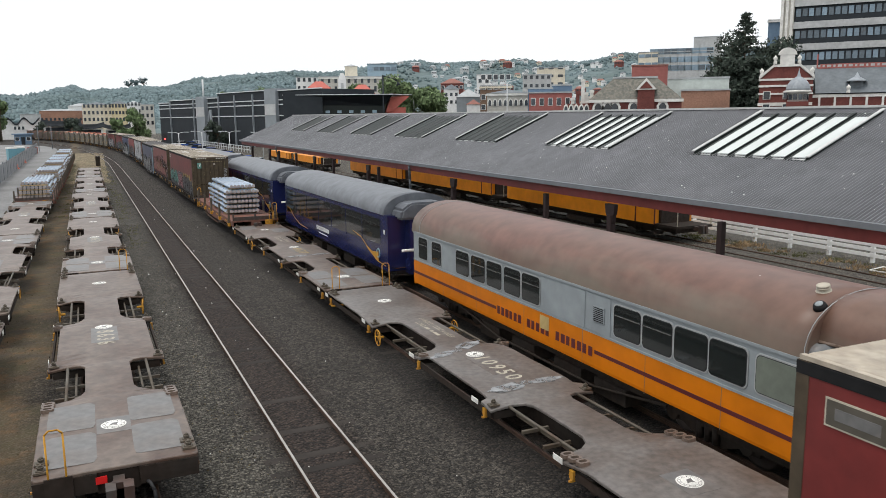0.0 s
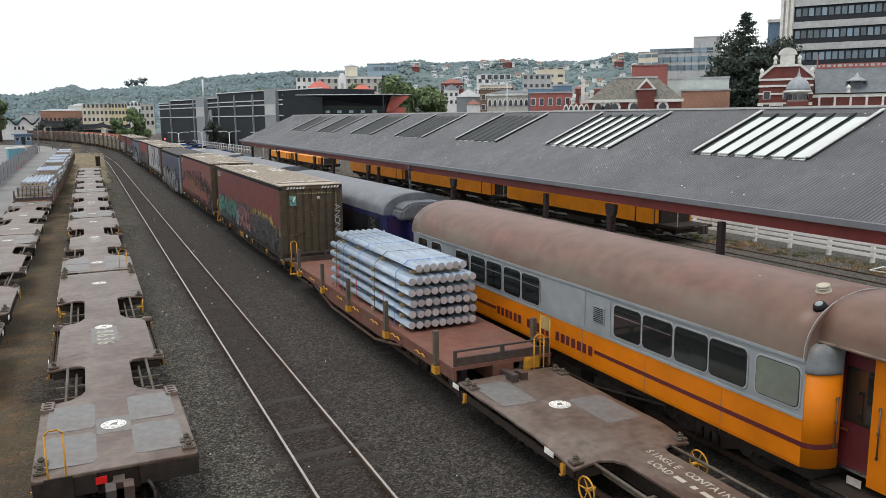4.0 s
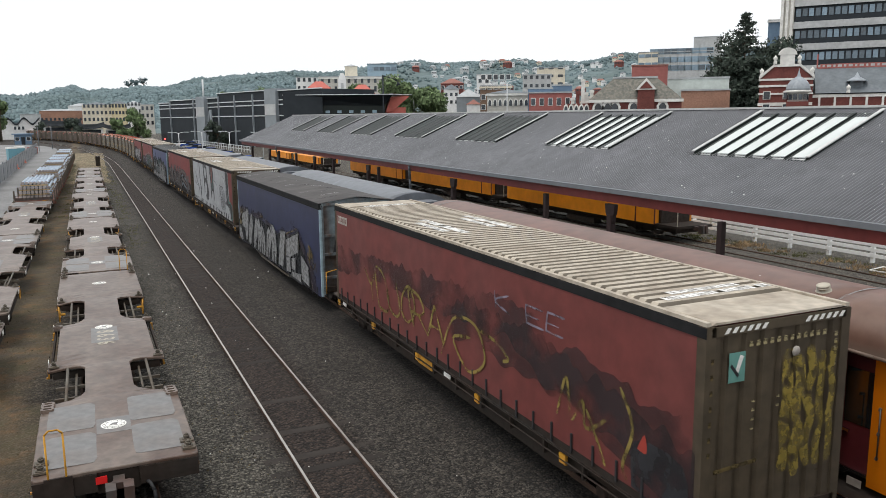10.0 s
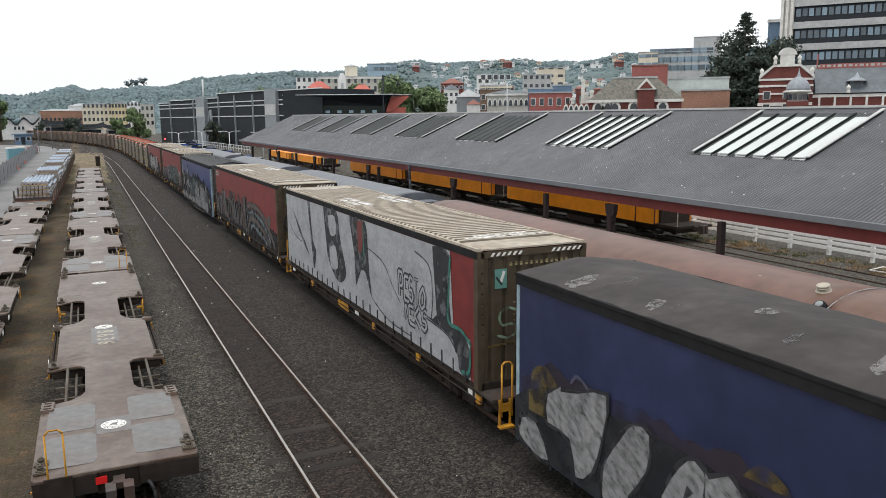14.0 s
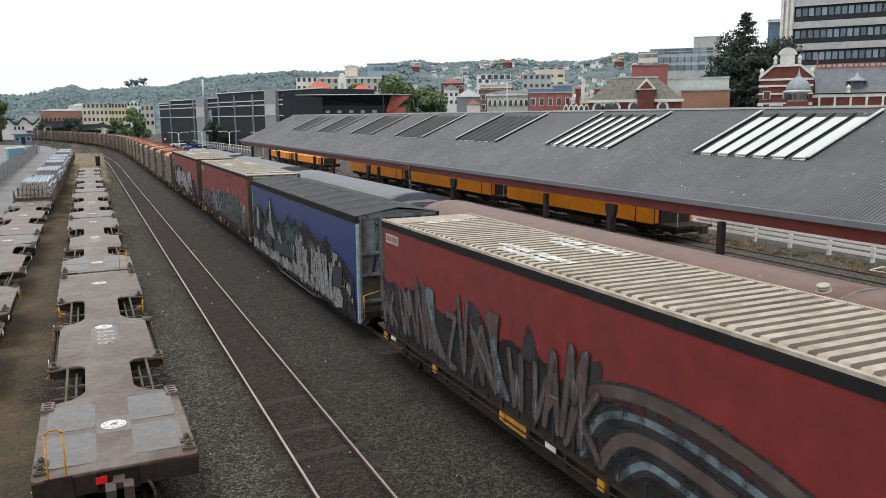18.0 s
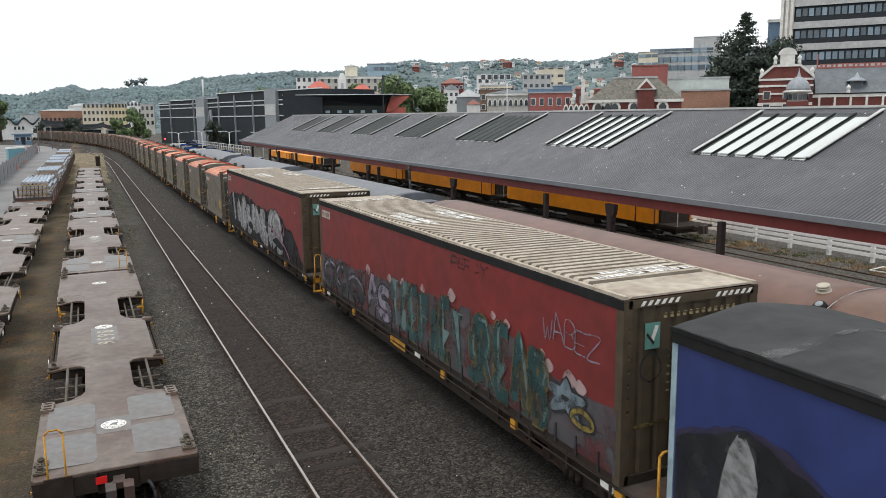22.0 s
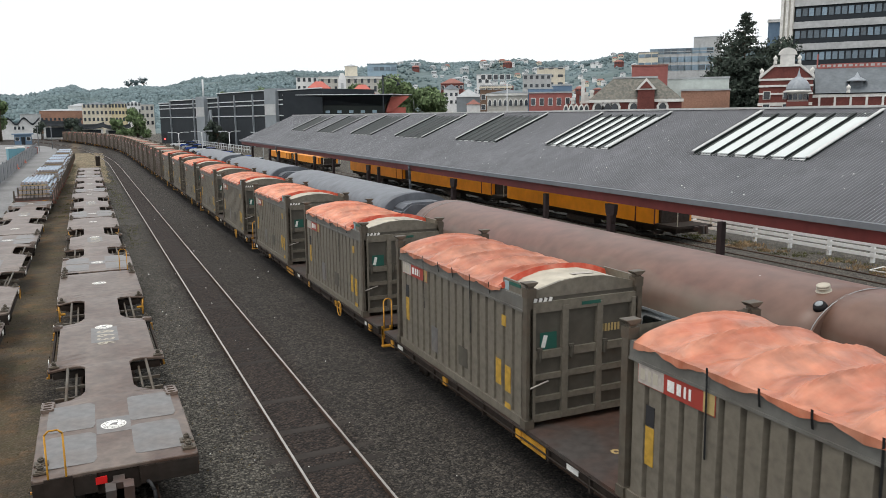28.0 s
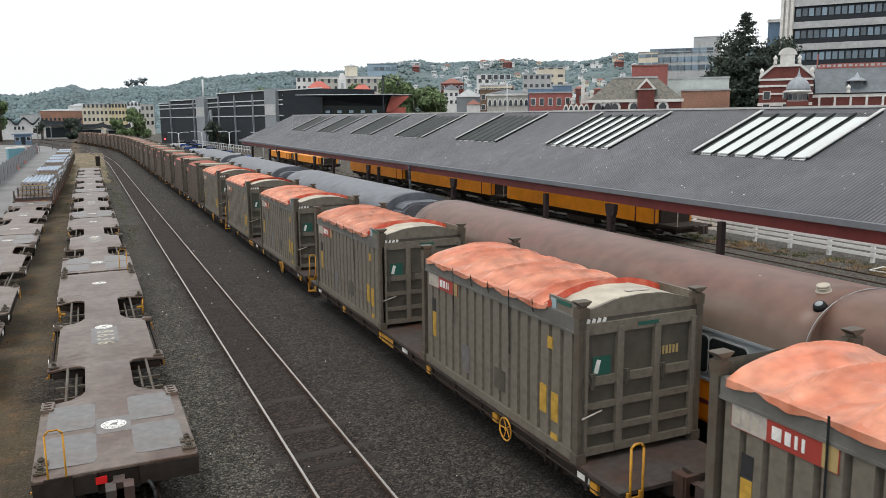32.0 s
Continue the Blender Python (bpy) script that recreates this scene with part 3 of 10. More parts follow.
def coupler_mesh():
    bm = boxed((-0.08, 0.08, -0.5, 0.0, -0.09, 0.09), (-0.19, -0.05, -0.74, -0.45, -0.19, 0.19), (0.05, 0.19, -0.7, -0.45, -0.19, 0.19), (-0.1, 0.16, -0.5, -0.42, -0.19, 0.19))
    rounded(bm, 0.035, 2)
    return mesh_of("coupler", bm, M_RUSTDECK)


def hose_mesh():
    bm = bmesh.new()
    tube(bm, [(0, 0, 0), (0.03, -0.12, 0.02), (0.08, -0.2, -0.08), (0.09, -0.22, -0.25), (0.05, -0.22, -0.4)], 0.028)
    return mesh_of("air_hose", bm, M_BLACK, True)


def disc_mesh():
    bm = bmesh.new()
    cyl(bm, (0, 0, 0), (0, 0, 0.003), 0.205, 28)
    for i, r in enumerate((0.178, 0.17, 0.135, 0.128)):
        cyl(bm, (0, 0, 0.003 + 0.001 * i), (0, 0, 0.004 + 0.001 * i), r, 24, 1 - i % 2)
    for k in range(11):
        a = 2 * math.pi * k / 11
        cyl(bm, (0.152 * math.cos(a), 0.152 * math.sin(a), 0.005), (0.152 * math.cos(a), 0.152 * math.sin(a), 0.0065), 0.011, 5, 1)
    slab(bm, [(-0.08, -0.05), (-0.02, 0.06), (0.08, 0.07), (0.05, 0.0), (0.06, -0.07), (-0.01, -0.03)], 0.007, 0.0085, "z", 1)
    return mesh_of("emblem_disc", bm, [M_WHITE, M_DECKPATCH])


FLAT_PLATES = ((-8.45, -4.85), (-2.6, 1.35), (4.15, 8.45))


def deck_drop(x, y):
    """How far the rims of the plates droop beside the narrow spine."""
    near = max([0.0] + [1 - abs(y - e) / 0.75 for e in (-4.85, -2.6, 1.35, 4.15)])
    return 0.11 * near * min(1.0, abs(x) / 1.17) ** 2


def deck_mesh(mat):
    """A bow-tie deck: three full-width platforms joined by a narrow spine."""
    out, hw, sp = [], 1.17, 0.44
    for i, (a, b) in enumerate(FLAT_PLATES):
        if i:
            out += [(sp, a - 0.32), (sp + 0.08, a - 0.12), (sp + 0.25, a), (hw, a + 0.04)]
        else:
            out += [(hw - 0.05, a), (hw, a + 0.06)]
        if i == 1:
            out += [(hw, a + 0.45), (hw - 0.17, a + 0.5), (hw - 0.17, b - 0.5), (hw, b - 0.45)]
        if i < 2:
            out += [(hw, b - 0.04), (sp + 0.25, b), (sp + 0.08, b + 0.12), (sp, b + 0.32)]
        else:
            out += [(hw, b - 0.06), (hw - 0.05, b)]
    bm = bmesh.new()
    slab(bm, out + [(-x, y) for x, y in out[::-1]], 0.84, 0.9)
    rounded(bm, 0.012)
    for k in range(60):
        geom = bm.verts[:] + bm.edges[:] + bm.faces[:]
        bmesh.ops.bisect_plane(bm, geom=geom, plane_co=(0, -8.3 + k * 0.28, 0), plane_no=(0, 1, 0))
    for x in (-1.08, -0.95, 0.95, 1.08, -0.4, 0.4):
        geom = bm.verts[:] + bm.edges[:] + bm.faces[:]
        bmesh.ops.bisect_plane(bm, geom=geom, plane_co=(x, 0, 0), plane_no=(1, 0, 0))
    # bent edges: the rims of the plates have been knocked down here and there
    for v in bm.verts:
        x, y, _ = v.co
        rim = max(0.0, abs(x) - 0.9) / 0.27
        end = max([0.0] + [1 - min(abs(y - e), 0.3) / 0.3 for p in FLAT_PLATES for e in p])
        v.co.z -= deck_drop(x, y)
        v.co.z -= 0.05 * rim * abs(noise.noise((x * 0.6, y * 1.1, 5))) + 0.045 * end * abs(noise.noise((x * 1.6, y * 0.5, 2)))
    return mesh_of("deck", bm, mat)


def patch_mesh():
    bm = bmesh.new()
    pts = []
    for i in range(40):
        k = 2 * math.pi * i / 40
        r = 0.98 + 0.05 * noise.noise((math.cos(k) * 2, math.sin(k) * 2, 3))
        pts.append((0.385 * r * math.copysign(abs(math.cos(k)) ** 0.22, math.cos(k)), 0.66 * r * math.copysign(abs(math.sin(k)) ** 0.22, math.sin(k))))
    slab(bm, pts, 0, 0.004)
    return mesh_of("grey_patch", bm, M_DECKPATCH)


def spill_mesh():
    bm = bmesh.new()
    pts = []
    for i in range(40):
        k = 2 * math.pi * i / 40
        r = 1 + 0.75 * noise.noise((math.cos(k) * 1.7, math.sin(k) * 1.7, 9))
        pts.append((0.72 * r * math.cos(k), 0.2 * r * math.sin(k) + 0.25 * math.cos(k)))
    slab(bm, pts, 0, 0.004)
    return mesh_of("paint_spill", bm, worn(material("pale_spill", (0.3, 0.31, 0.32), 0.5, vary=0.4, grain=6, stain=2), 4, 0.0))


def flat_wagon(label, number="", patches=True, group="", deck=None):
    """An empty skeletal container wagon, 16.9 m over headstocks."""
    w = thing("flat_wagon", pose(0, 0, 0), label, "railway wagon", group)
    part("deck", shared(("deck", deck), lambda: deck_mesh(deck or M_DECK)), None, w, "worn brown-grey steel deck" if not deck else "worn dark grey steel deck")
    bm = boxed((-0.3, 0.3, -8.3, 8.3, 0.5, 0.838))
    for a, b in FLAT_PLATES:
        for sx in (-1, 1):
            box(bm, sx * 1.12 - 0.02, sx * 1.12 + 0.02, a + 0.1, b - 0.1, 0.6, 0.73)
        for y in (a + 0.1, b - 0.1):
            box(bm, -1.08, 1.08, y - 0.04, y + 0.04, 0.58, 0.73)
    part("underframe", bm, M_UNDER, w, "grimy steel underframe")
    for y0, y1 in ((-4.85, -2.6), (1.35, 4.15)):
        for sx in (-1, 1):
            bm = bmesh.new()
            cyl(bm, (sx * 0.78, y0 - 0.1, 0.8), (sx * 0.78, y1 + 0.1, 0.8), 0.03, 8)
            box(bm, sx * 0.62 - 0.02, sx * 0.62 + 0.02, y0, y1, 0.6, 0.68)
            for k in (0.3, 0.62):
                yy = y0 + (y1 - y0) * k
                box(bm, min(sx * 0.45, sx * 1.0), max(sx * 0.45, sx * 1.0), yy - 0.03, yy + 0.03, 0.62, 0.68)
            part("brake_rigging", bm, M_COALPOST, w)
    low = 0.25 if "train" in group else 0.0
    for y in (-6.35, 6.35):
        bogie(w, y, 0.6 - low, 1 - 1.6 * low)
    lock, sock = shared("lock", twist_lock_mesh), shared("socket", socket_mesh)
    for y in (-8.2, -7.9, 8.2, 7.9, -2.45, 1.2, 4.3):
        for sx in (-1, 1):
            part("twist_lock", lock, None, w, at=pose(sx * 1.05, y, 0.9 - deck_drop(1.05, y)))
    for y in (-5.0, -5.22, -5.44, 0.95):
        for sx in (-1, 1):
            part("locking_socket", sock, None, w, at=pose(sx * 1.06, y, 0.9 - deck_drop(1.06, y)))
    for y, side in ((-8.47, 0), (8.47, 180)):
        part("headstock", boxed((-1.16, -0.3, 0.0, 0.1, 0.56, 0.838), (0.3, 1.16, 0.0, 0.1, 0.56, 0.838), (-0.3, 0.3, 0.06, 0.1, 0.5, 0.838)), M_UNDER, w, at=pose(0, y, 0, 0, 0, side))
        part("coupler", shared("coupler", coupler_mesh), None, w, "rusty knuckle coupler", at=pose(0, y, 0.68, 0, 0, side))
        part("air_hose", shared("hose", hose_mesh), None, w, at=pose(0.4, y - 0.02, 0.6, 0, 0, side) if not side else pose(-0.4, y + 0.02, 0.6, 0, 0, side))
        part("handrail", shared("rail", lambda: handrail_mesh(0.75, 0.24)), None, w, "yellow tubular handrail", at=pose(-0.82, y - 0.03, 0.88) if not side else pose(0.82, y + 0.03, 0.88))
        part("kick_board", boxed((-1.0, -0.62, -0.05, -0.02, 0.5, 0.9)), M_UNDER, w, at=pose(0, y, 0, 0, 0, side))
        part("step", boxed((-1.0, -0.62, -0.12, 0.02, 0.36, 0.39)), M_YELLOW, w, at=pose(0, y, 0, 0, 0, side))
    if "parked" in group:
        part("marker_plate", boxed((-0.08, 0.08, -0.025, 0, -0.055, 0.055)), M_REDLAMP, w, "red tail marker", at=pose(-0.24, -8.45, 0.73))
    part("emblem_ground", boxed((-0.27, 0.27, -0.36, 0.36, 0, 0.003)), M_DECKPATCH, w, at=pose(0, -6.65, 0.9003))
    part("emblem_disc", shared("disc", disc_mesh), None, w, "round white painted emblem", at=pose(0, -6.65, 0.9045))
    part("emblem_disc", shared("disc", disc_mesh), None, w, "round white painted emblem", at=pose(0, 6.4, 0.9035))
    if patches:
        for x, y in ((-0.66, -7.5), (0.64, -7.45), (-0.66, -6.0), (0.64, -5.95)) + (((-0.64, 7.4), (0.64, 5.9)) if "train" in group else ()):
            part("grey_patch", shared("patch", patch_mesh), None, w, "grey primer patch", at=pose(x, y, 0.9005))
    if "train" in group:
        part("paint_spill", shared("spill", spill_mesh), None, w, "pale paint spill", at=pose(-0.1, -1.85, 0.9005, 0, 0, -12))
        if not patches:
            part("paint_spill", shared("spill", spill_mesh), None, w, "pale paint spill", at=pose(-0.1, 1.05, 0.9003, 0, 0, 190))
    for y in (-8.1, -5.3, -2.3, 1.0, 4.5, 8.1):
        for sx in (-1, 1):
            part("yellow_bracket", shared("yfoot", lambda: mesh_of("yellow_bracket", boxed((-0.025, 0.025, -0.05, 0.05, -0.12, 0.02), (-0.025, 0.04, -0.025, 0.025, -0.17, -0.12), (-0.06, -0.025, -0.025, 0.025, -0.17, -0.14)), M_YELLOW)), None, w, at=pose(sx * 1.16, y, 0.72))
        part("reflector", shared("refl", lambda: mesh_of("reflector", boxed((-0.006, 0.006, -0.14, 0.14, -0.05, 0.05)), M_WHITE)), None, w, at=pose(-1.175, y + 0.4, 0.78))
    part("handbrake_wheel", shared("brake", brake_wheel_mesh), None, w, at=pose(-1.12, 3.9, 0.55))
    part("handbrake_wheel", shared("brake", brake_wheel_mesh), None, w, at=pose(1.12, 3.9, 0.55, 0, 0, 180))
    if number:
        part("number_ground", boxed((-0.3, 0.3, -0.75, 0.7, 0, 0.003)), M_DECKPATCH if "parked" in group else M_DECKGREY, w, at=pose(0, -0.3, 0.9005))
        letters(number, 0.55, M_TANSIGN if patches and "train" in group else M_LID, w, pose(0.0, -0.62, 0.9055, 0, 0, -90), "tan painted wagon number")
        part("emblem_disc", shared("disc", disc_mesh), None, w, "round white painted emblem", at=pose(0.0, 0.42, 0.9055))
    if number and "train" in group:
        letters("SINGLE CONTAINER", 0.2, M_LID, w, pose(0.16, 3.0, 0.9045, 0, 0, -90), "tan stencilled words")
        letters("LOAD", 0.2, M_LID, w, pose(-0.08, 3.45, 0.9045, 0, 0, -90), "tan stencilled word")
        for i, h in enumerate((0.22, 0.1, 0.3)):
            part("stencil_bar", boxed((-0.045, 0.045, -h / 2, h / 2, 0, 0.003)), M_LID, w, at=pose(-0.08, 3.0 - 0.3 * i, 0.903))
    for piece in w.children:
        if not piece.name.startswith("bogie"):
            piece.location.z -= low
    return w


first = flat_wagon("empty brown-grey flat wagon with yellow handrails, parked", "8636", group="parked flat wagons")
first.matrix_world = pose(0.08, 12.1 + 8.45, 0)
plain = flat_wagon("empty brown-grey flat wagon without handrails, parked", "8636", group="parked flat wagons")
for rail in [k for k in plain.children if k.name.startswith(("handrail", "marker_plate", "yellow_bracket"))]:
    bpy.data.objects.remove(rail)
plain.matrix_world = pose(0.08, 12.1 + 8.45 + 17.15, 0)
for i in range(2, 5):
    copy_thing(plain, pose(0.08 + 0.06 * max(0, i - 2), 12.1 + 8.45 + 17.15 * i, 0, 0, 0, -0.2 * max(0, i - 2)))
for i in range(3):
    copy_thing(plain, pose(-3.42, 23.9 + 17.15 * i - 8.6 - (1.0 if i == 0 else 0.2), 0, 0, 0, 180))


# ---- pipe loads ----
def pipe_mesh(length, radius):
    bm = bmesh.new()
    cyl(bm, (0, -length / 2, 0), (0, length / 2, 0), radius, 16)
    for f in bm.faces:
        if len(f.verts) > 4:
            f.material_index = 1
            bmesh.ops.inset_individual(bm, faces=[f], thickness=0.012, depth=-0.01)
    return mesh_of("pipe", bm, [M_PIPE, M_PIPEBORE])


def strap(parent, pts, mat, name="strap", width=0.05):
    bm = bmesh.new()
    for a, b in zip(pts, pts[1:]):
        va = [bm.verts.new((a[0], a[1] + s, a[2])) for s in (-width / 2, width / 2)]
        vb = [bm.verts.new((b[0], b[1] + s, b[2])) for s in (-width / 2, width / 2)]
        bm.faces.new((va[0], va[1], vb[1], vb[0]))
    bmesh.ops.solidify(bm, geom=bm.faces[:], thickness=0.006)
    return part(name, bm, mat, parent)


def pipe_stack(rows=(9, 9, 9, 9, 9, 7), length=6.6, pitch=0.202, lift=0.268):
    """Galvanised pipes strapped in layers on timber battens; its base is at z = 0."""
    st = thing("pipe_stack", pose(0, 0, 0), "strapped stack of galvanised steel pipes on battens", "steel pipes")
    me = shared(("pipe", length), lambda: pipe_mesh(length, pitch * 0.455))
    z = lift - 0.92 * pitch
    for j, k in enumerate(rows):
        cx = (-0.1 if pitch < 0.22 else 0.0) + 0.02 * ((j * 7) % 3 - 1) + (0.05 if j == len(rows) - 1 else 0)
        for i in range(k):
            part("pipe", me, None, st, at=pose(cx + (i - (k - 1) / 2) * pitch, random.uniform(-0.03, 0.03) + (0.25 if j == len(rows) - 1 else 0), z + pitch * 0.46, 0, random.uniform(0, 90), 0))
        if j < len(rows):
            for y in (-2.7, -0.6, 1.3, 2.8):
                part("batten", shared(("batten", k, pitch), lambda: mesh_of("batten", boxed((-0.5 * pitch * k, 0.5 * pitch * k, -0.04, 0.04, 0, lift - 0.003 - 0.92 * pitch)), M_TIMBER)), None, st, at=pose(cx, y, z - lift + 0.002 + 0.92 * pitch))
        z += lift
    top = z - lift + 0.95 * pitch
    hw = rows[0] * pitch / 2 + 0.03
    for y, mat in ((-2.4, M_STRAPBLUE), (-0.9, M_BLACK), (0.5, M_STRAPBLUE), (1.9, M_STRAPBLUE), (2.6, M_BLACK)):
        strap(st, [(-hw - 0.16, y - 0.15, 0.02), (-hw - 0.1, y - 0.1, top - lift), (-0.66, y, top), (0.55, y, top), (hw - 0.08, y - 0.1, top - lift), (hw, y - 0.15, 0.02)], mat)
    for y in (2.0, 2.12, 0.3, -1.9):
        strap(st, [(-hw - 0.2, y, 0.02), (-hw - 0.14, y + 0.22, 0.75)], M_STRAPRED, width=0.06)
    return st


def plank_wagon(label, length=13.7, group=""):
    """A red-brown bogie flat wagon with low end boards and stanchions; deck at 0.9."""
    w = thing("bogie_flat_wagon", pose(0, 0, 0), label, "railway wagon", group)
    h = length / 2
    part("deck", rounded(boxed((-1.2, 1.2, -h, h, 0.82, 0.9)), 0.012), M_BROWNWAG, w, "red-brown steel deck")
    bm = bmesh.new()
    for sx in (-1, 1):
        slab(bm, [(-h, 0.818), (-h, 0.6), (-3.4, 0.58), (-2.2, 0.42), (2.2, 0.42), (3.4, 0.58), (h, 0.6), (h, 0.818)], sx * 1.14 - 0.03, sx * 1.14 + 0.03, "x")
    box(bm, -0.25, 0.25, -h, h, 0.45, 0.818)
    part("side_sill", bm, M_BROWNWAG, w)
    bm = bmesh.new()
    tube(bm, [(-1.2, -h + 2.9, 0.6), (-1.2, -2, 0.28), (-1.2, 2, 0.28), (-1.2, h - 2.9, 0.6)], 0.04)
    part("truss_rod", bm, M_RUST, w)
    for y, s in ((-h, 0), (h, 180)):
        bogie(w, y + (2.1 if not s else -2.1))
        part("end_board", rounded(boxed((-1.15, 1.15, 0.02, 0.08, 0.9, 1.08), (-1.15, -1.08, 0.02, 0.08, 1.08, 1.2), (1.08, 1.15, 0.02, 0.08, 1.08, 1.2), (-1.15, 1.15, 0.03, 0.07, 1.2, 1.24), (-0.04, 0.04, 0.02, 0.08, 1.08, 1.2)), 0.008), M_RUSTDECK, w, at=pose(0, y, 0, 0, 0, s))
        part("coupler", shared("coupler", coupler_mesh), None, w, at=pose(0, y, 0.62, 0, 0, s))
        if "carrying" in label:
            part("handrail", shared("rail", lambda: handrail_mesh(0.75, 0.24)), None, w, "yellow tubular handrail", at=pose(1.0, y - 0.05, 1.0, 0, 0, 0))
        part("yellow_plate", boxed((-0.2, 0.2, -0.03, 0.01, 0.5, 0.88)), M_YELLOW, w, at=pose(0.7 if not s else -0.7, y, 0, 0, 0, s))
    for y in (-h + 0.8, -2.9, 0.2, 2.9, h - 0.9):
        for sx in (-1, 1):
            part("stanchion", rounded(boxed((-0.05, 0.05, -0.06, 0.06, 0.7, 1.5)), 0.01), M_COALPOST, w, at=pose(sx * 1.22, y, 0))
            part("stanchion_foot", boxed((-0.06, 0.06, -0.1, 0.1, 0.55, 0.72)), M_YELLOW if "carrying" in label else M_BROWNWAG, w, at=pose(sx * 1.23, y, 0))
    for i in range(8 if "carrying" in label else 0):
        y = -h + 1.4 + i * (length - 2.8) / 7
        bm = bmesh.new()
        tube(bm, [(0, -0.3, 0.74), (0, -0.15, 0.79), (0, 0, 0.74), (0, 0.15, 0.79), (0, 0.3, 0.74)], 0.016, 5)
        part("rope_rail", bm, M_YELLOW, w, at=pose(-1.235, y + 0.3, 0))
    return w


base = plank_wagon("red-brown flat wagon with stanchions, loaded with pipes", group="pipe wagons")
base.matrix_world = pose(-3.3, 65.4, 0, 0, 0, -0.5)
stack = pipe_stack((8, 8, 8, 7), 5.6, 0.236, 0.3)
stack_low = pipe_stack((8, 8, 6), 5.2, 0.236, 0.3)
stack_low.matrix_world = pose(-3.25, 69.1, 0.9, 0, 0, -0.5)
stack.matrix_world = pose(-3.3, 61.9, 0.9, 0, 0, -0.5)
for i in range(5):
    if i:
        copy_thing(base, pose(-3.2 + 0.1 * i, 65.4 + 14.6 * i, 0, 0, 0, -0.5))
        copy_thing(stack, pose(-3.2 + 0.1 * i, 61.6 + 14.6 * i, 0.9, 0, 0, -0.5))
        copy_thing(stack_low if i % 2 else stack, pose(-3.15 + 0.1 * i, 69.1 + 14.6 * i, 0.9, 0, 0, -0.5))


# ---- the passing train ----
def ribbon(bm, pts, width, x, mat=0):
    """A painted stroke on a wagon's side, in (y, z)."""
    n = len(pts)
    edge = []
    for i in range(n):
        a, b = pts[max(0, i - 1)], pts[min(n - 1, i + 1)]
        d = Vector((b[0] - a[0], b[1] - a[1]))
        d = d.normalized() if d.length else Vector((1, 0))
        w = width * (0.5 if 0 < i < n - 1 else 0.25)
        edge.append((bm.verts.new((x, pts[i][0] - d.y * w, pts[i][1] + d.x * w)), bm.verts.new((x, pts[i][0] + d.y * w, pts[i][1] - d.x * w))))
    for p, q in zip(edge, edge[1:]):
        bm.faces.new((p[0], p[1], q[1], q[0])).material_index = mat


def blot(bm, pts, x, mat=0):
    bm.faces.new([bm.verts.new((x, y, z)) for y, z in pts]).material_index = mat


def flow(pts, k=5):
    """A smooth line through a few points."""
    out = []
    for i in range(len(pts) - 1):
        p0, p1, p2, p3 = (Vector(pts[max(0, min(len(pts) - 1, i + d))]) for d in (-1, 0, 1, 2))
        for j in range(k):
            t = j / k
            out.append(tuple(0.5 * (2 * p1 + (p2 - p0) * t + (2 * p0 - 5 * p1 + 4 * p2 - p3) * t * t + (3 * p1 - p0 - 3 * p2 + p3) * t ** 3)))
    return out + [tuple(pts[-1])]


# spray-can letters: strokes on a grid of ten by ten, the first digit across and the second up
STROKES = {"A": "00 39 49 80|14 64", "B": "00 09 59 77 55 05|55 82 60 00", "C": "87 69 28 04 11 40 82", "D": "00 09 59 85 60 00", "E": "80 10 01 08 19 89|04 64", "F": "00 09 89|05 65",
           "G": "87 69 28 04 11 50 83 44", "H": "00 09|80 89|05 85", "I": "30 39", "J": "09 79|59 51 20 02", "K": "00 09|89 04 80", "L": "09 01 10 80", "M": "00 19 44 79 80",
           "N": "00 09 80 89", "O": "40 02 06 49 86 82 40", "P": "00 09 69 86 54 04", "R": "00 09 69 86 54 04|44 80", "S": "88 49 17 24 64 82 50 01", "T": "09 89|49 40",
           "U": "09 02 40 82 89", "V": "09 40 89", "W": "09 20 45 60 89", "Y": "09 45 89|45 40", "Z": "09 89 00 80", "*": "10 49 70 06 86 10", "(": "89 36 33 80", "~": "05 38 52 86"}


def letter_strokes(ch, bend):
    """A letter's strokes in a unit box; bend: rounded corners."""
    lines = []
    for stroke in STROKES[ch].split("|"):
        pts = [(int(p[0]) / 9, int(p[1]) / 9) for p in stroke.split()]
        if not bend and len(pts) > 2:
            pts = [tuple(Vector(p).lerp(Vector(q), t)) for p, q in zip(pts, pts[1:]) for t in (0.0, 0.06, 0.94)] + [pts[-1]]
            lines.append(pts)
        else:
            lines.append(flow(pts) if len(pts) > 2 else pts)
    return lines


def sprayed(parent, h, strokes, width, mat, x=-1.24, label="sprayed line"):
    """Thin sprayed lines; h: the side's half length, strokes in metres from its far end and up."""
    for i, pts in enumerate(strokes):
        bm = bmesh.new()
        ribbon(bm, [(h - u, z) for u, z in flow(pts)], width, x - 0.0004 * i)
        part("graffiti", bm, mat, parent, label)


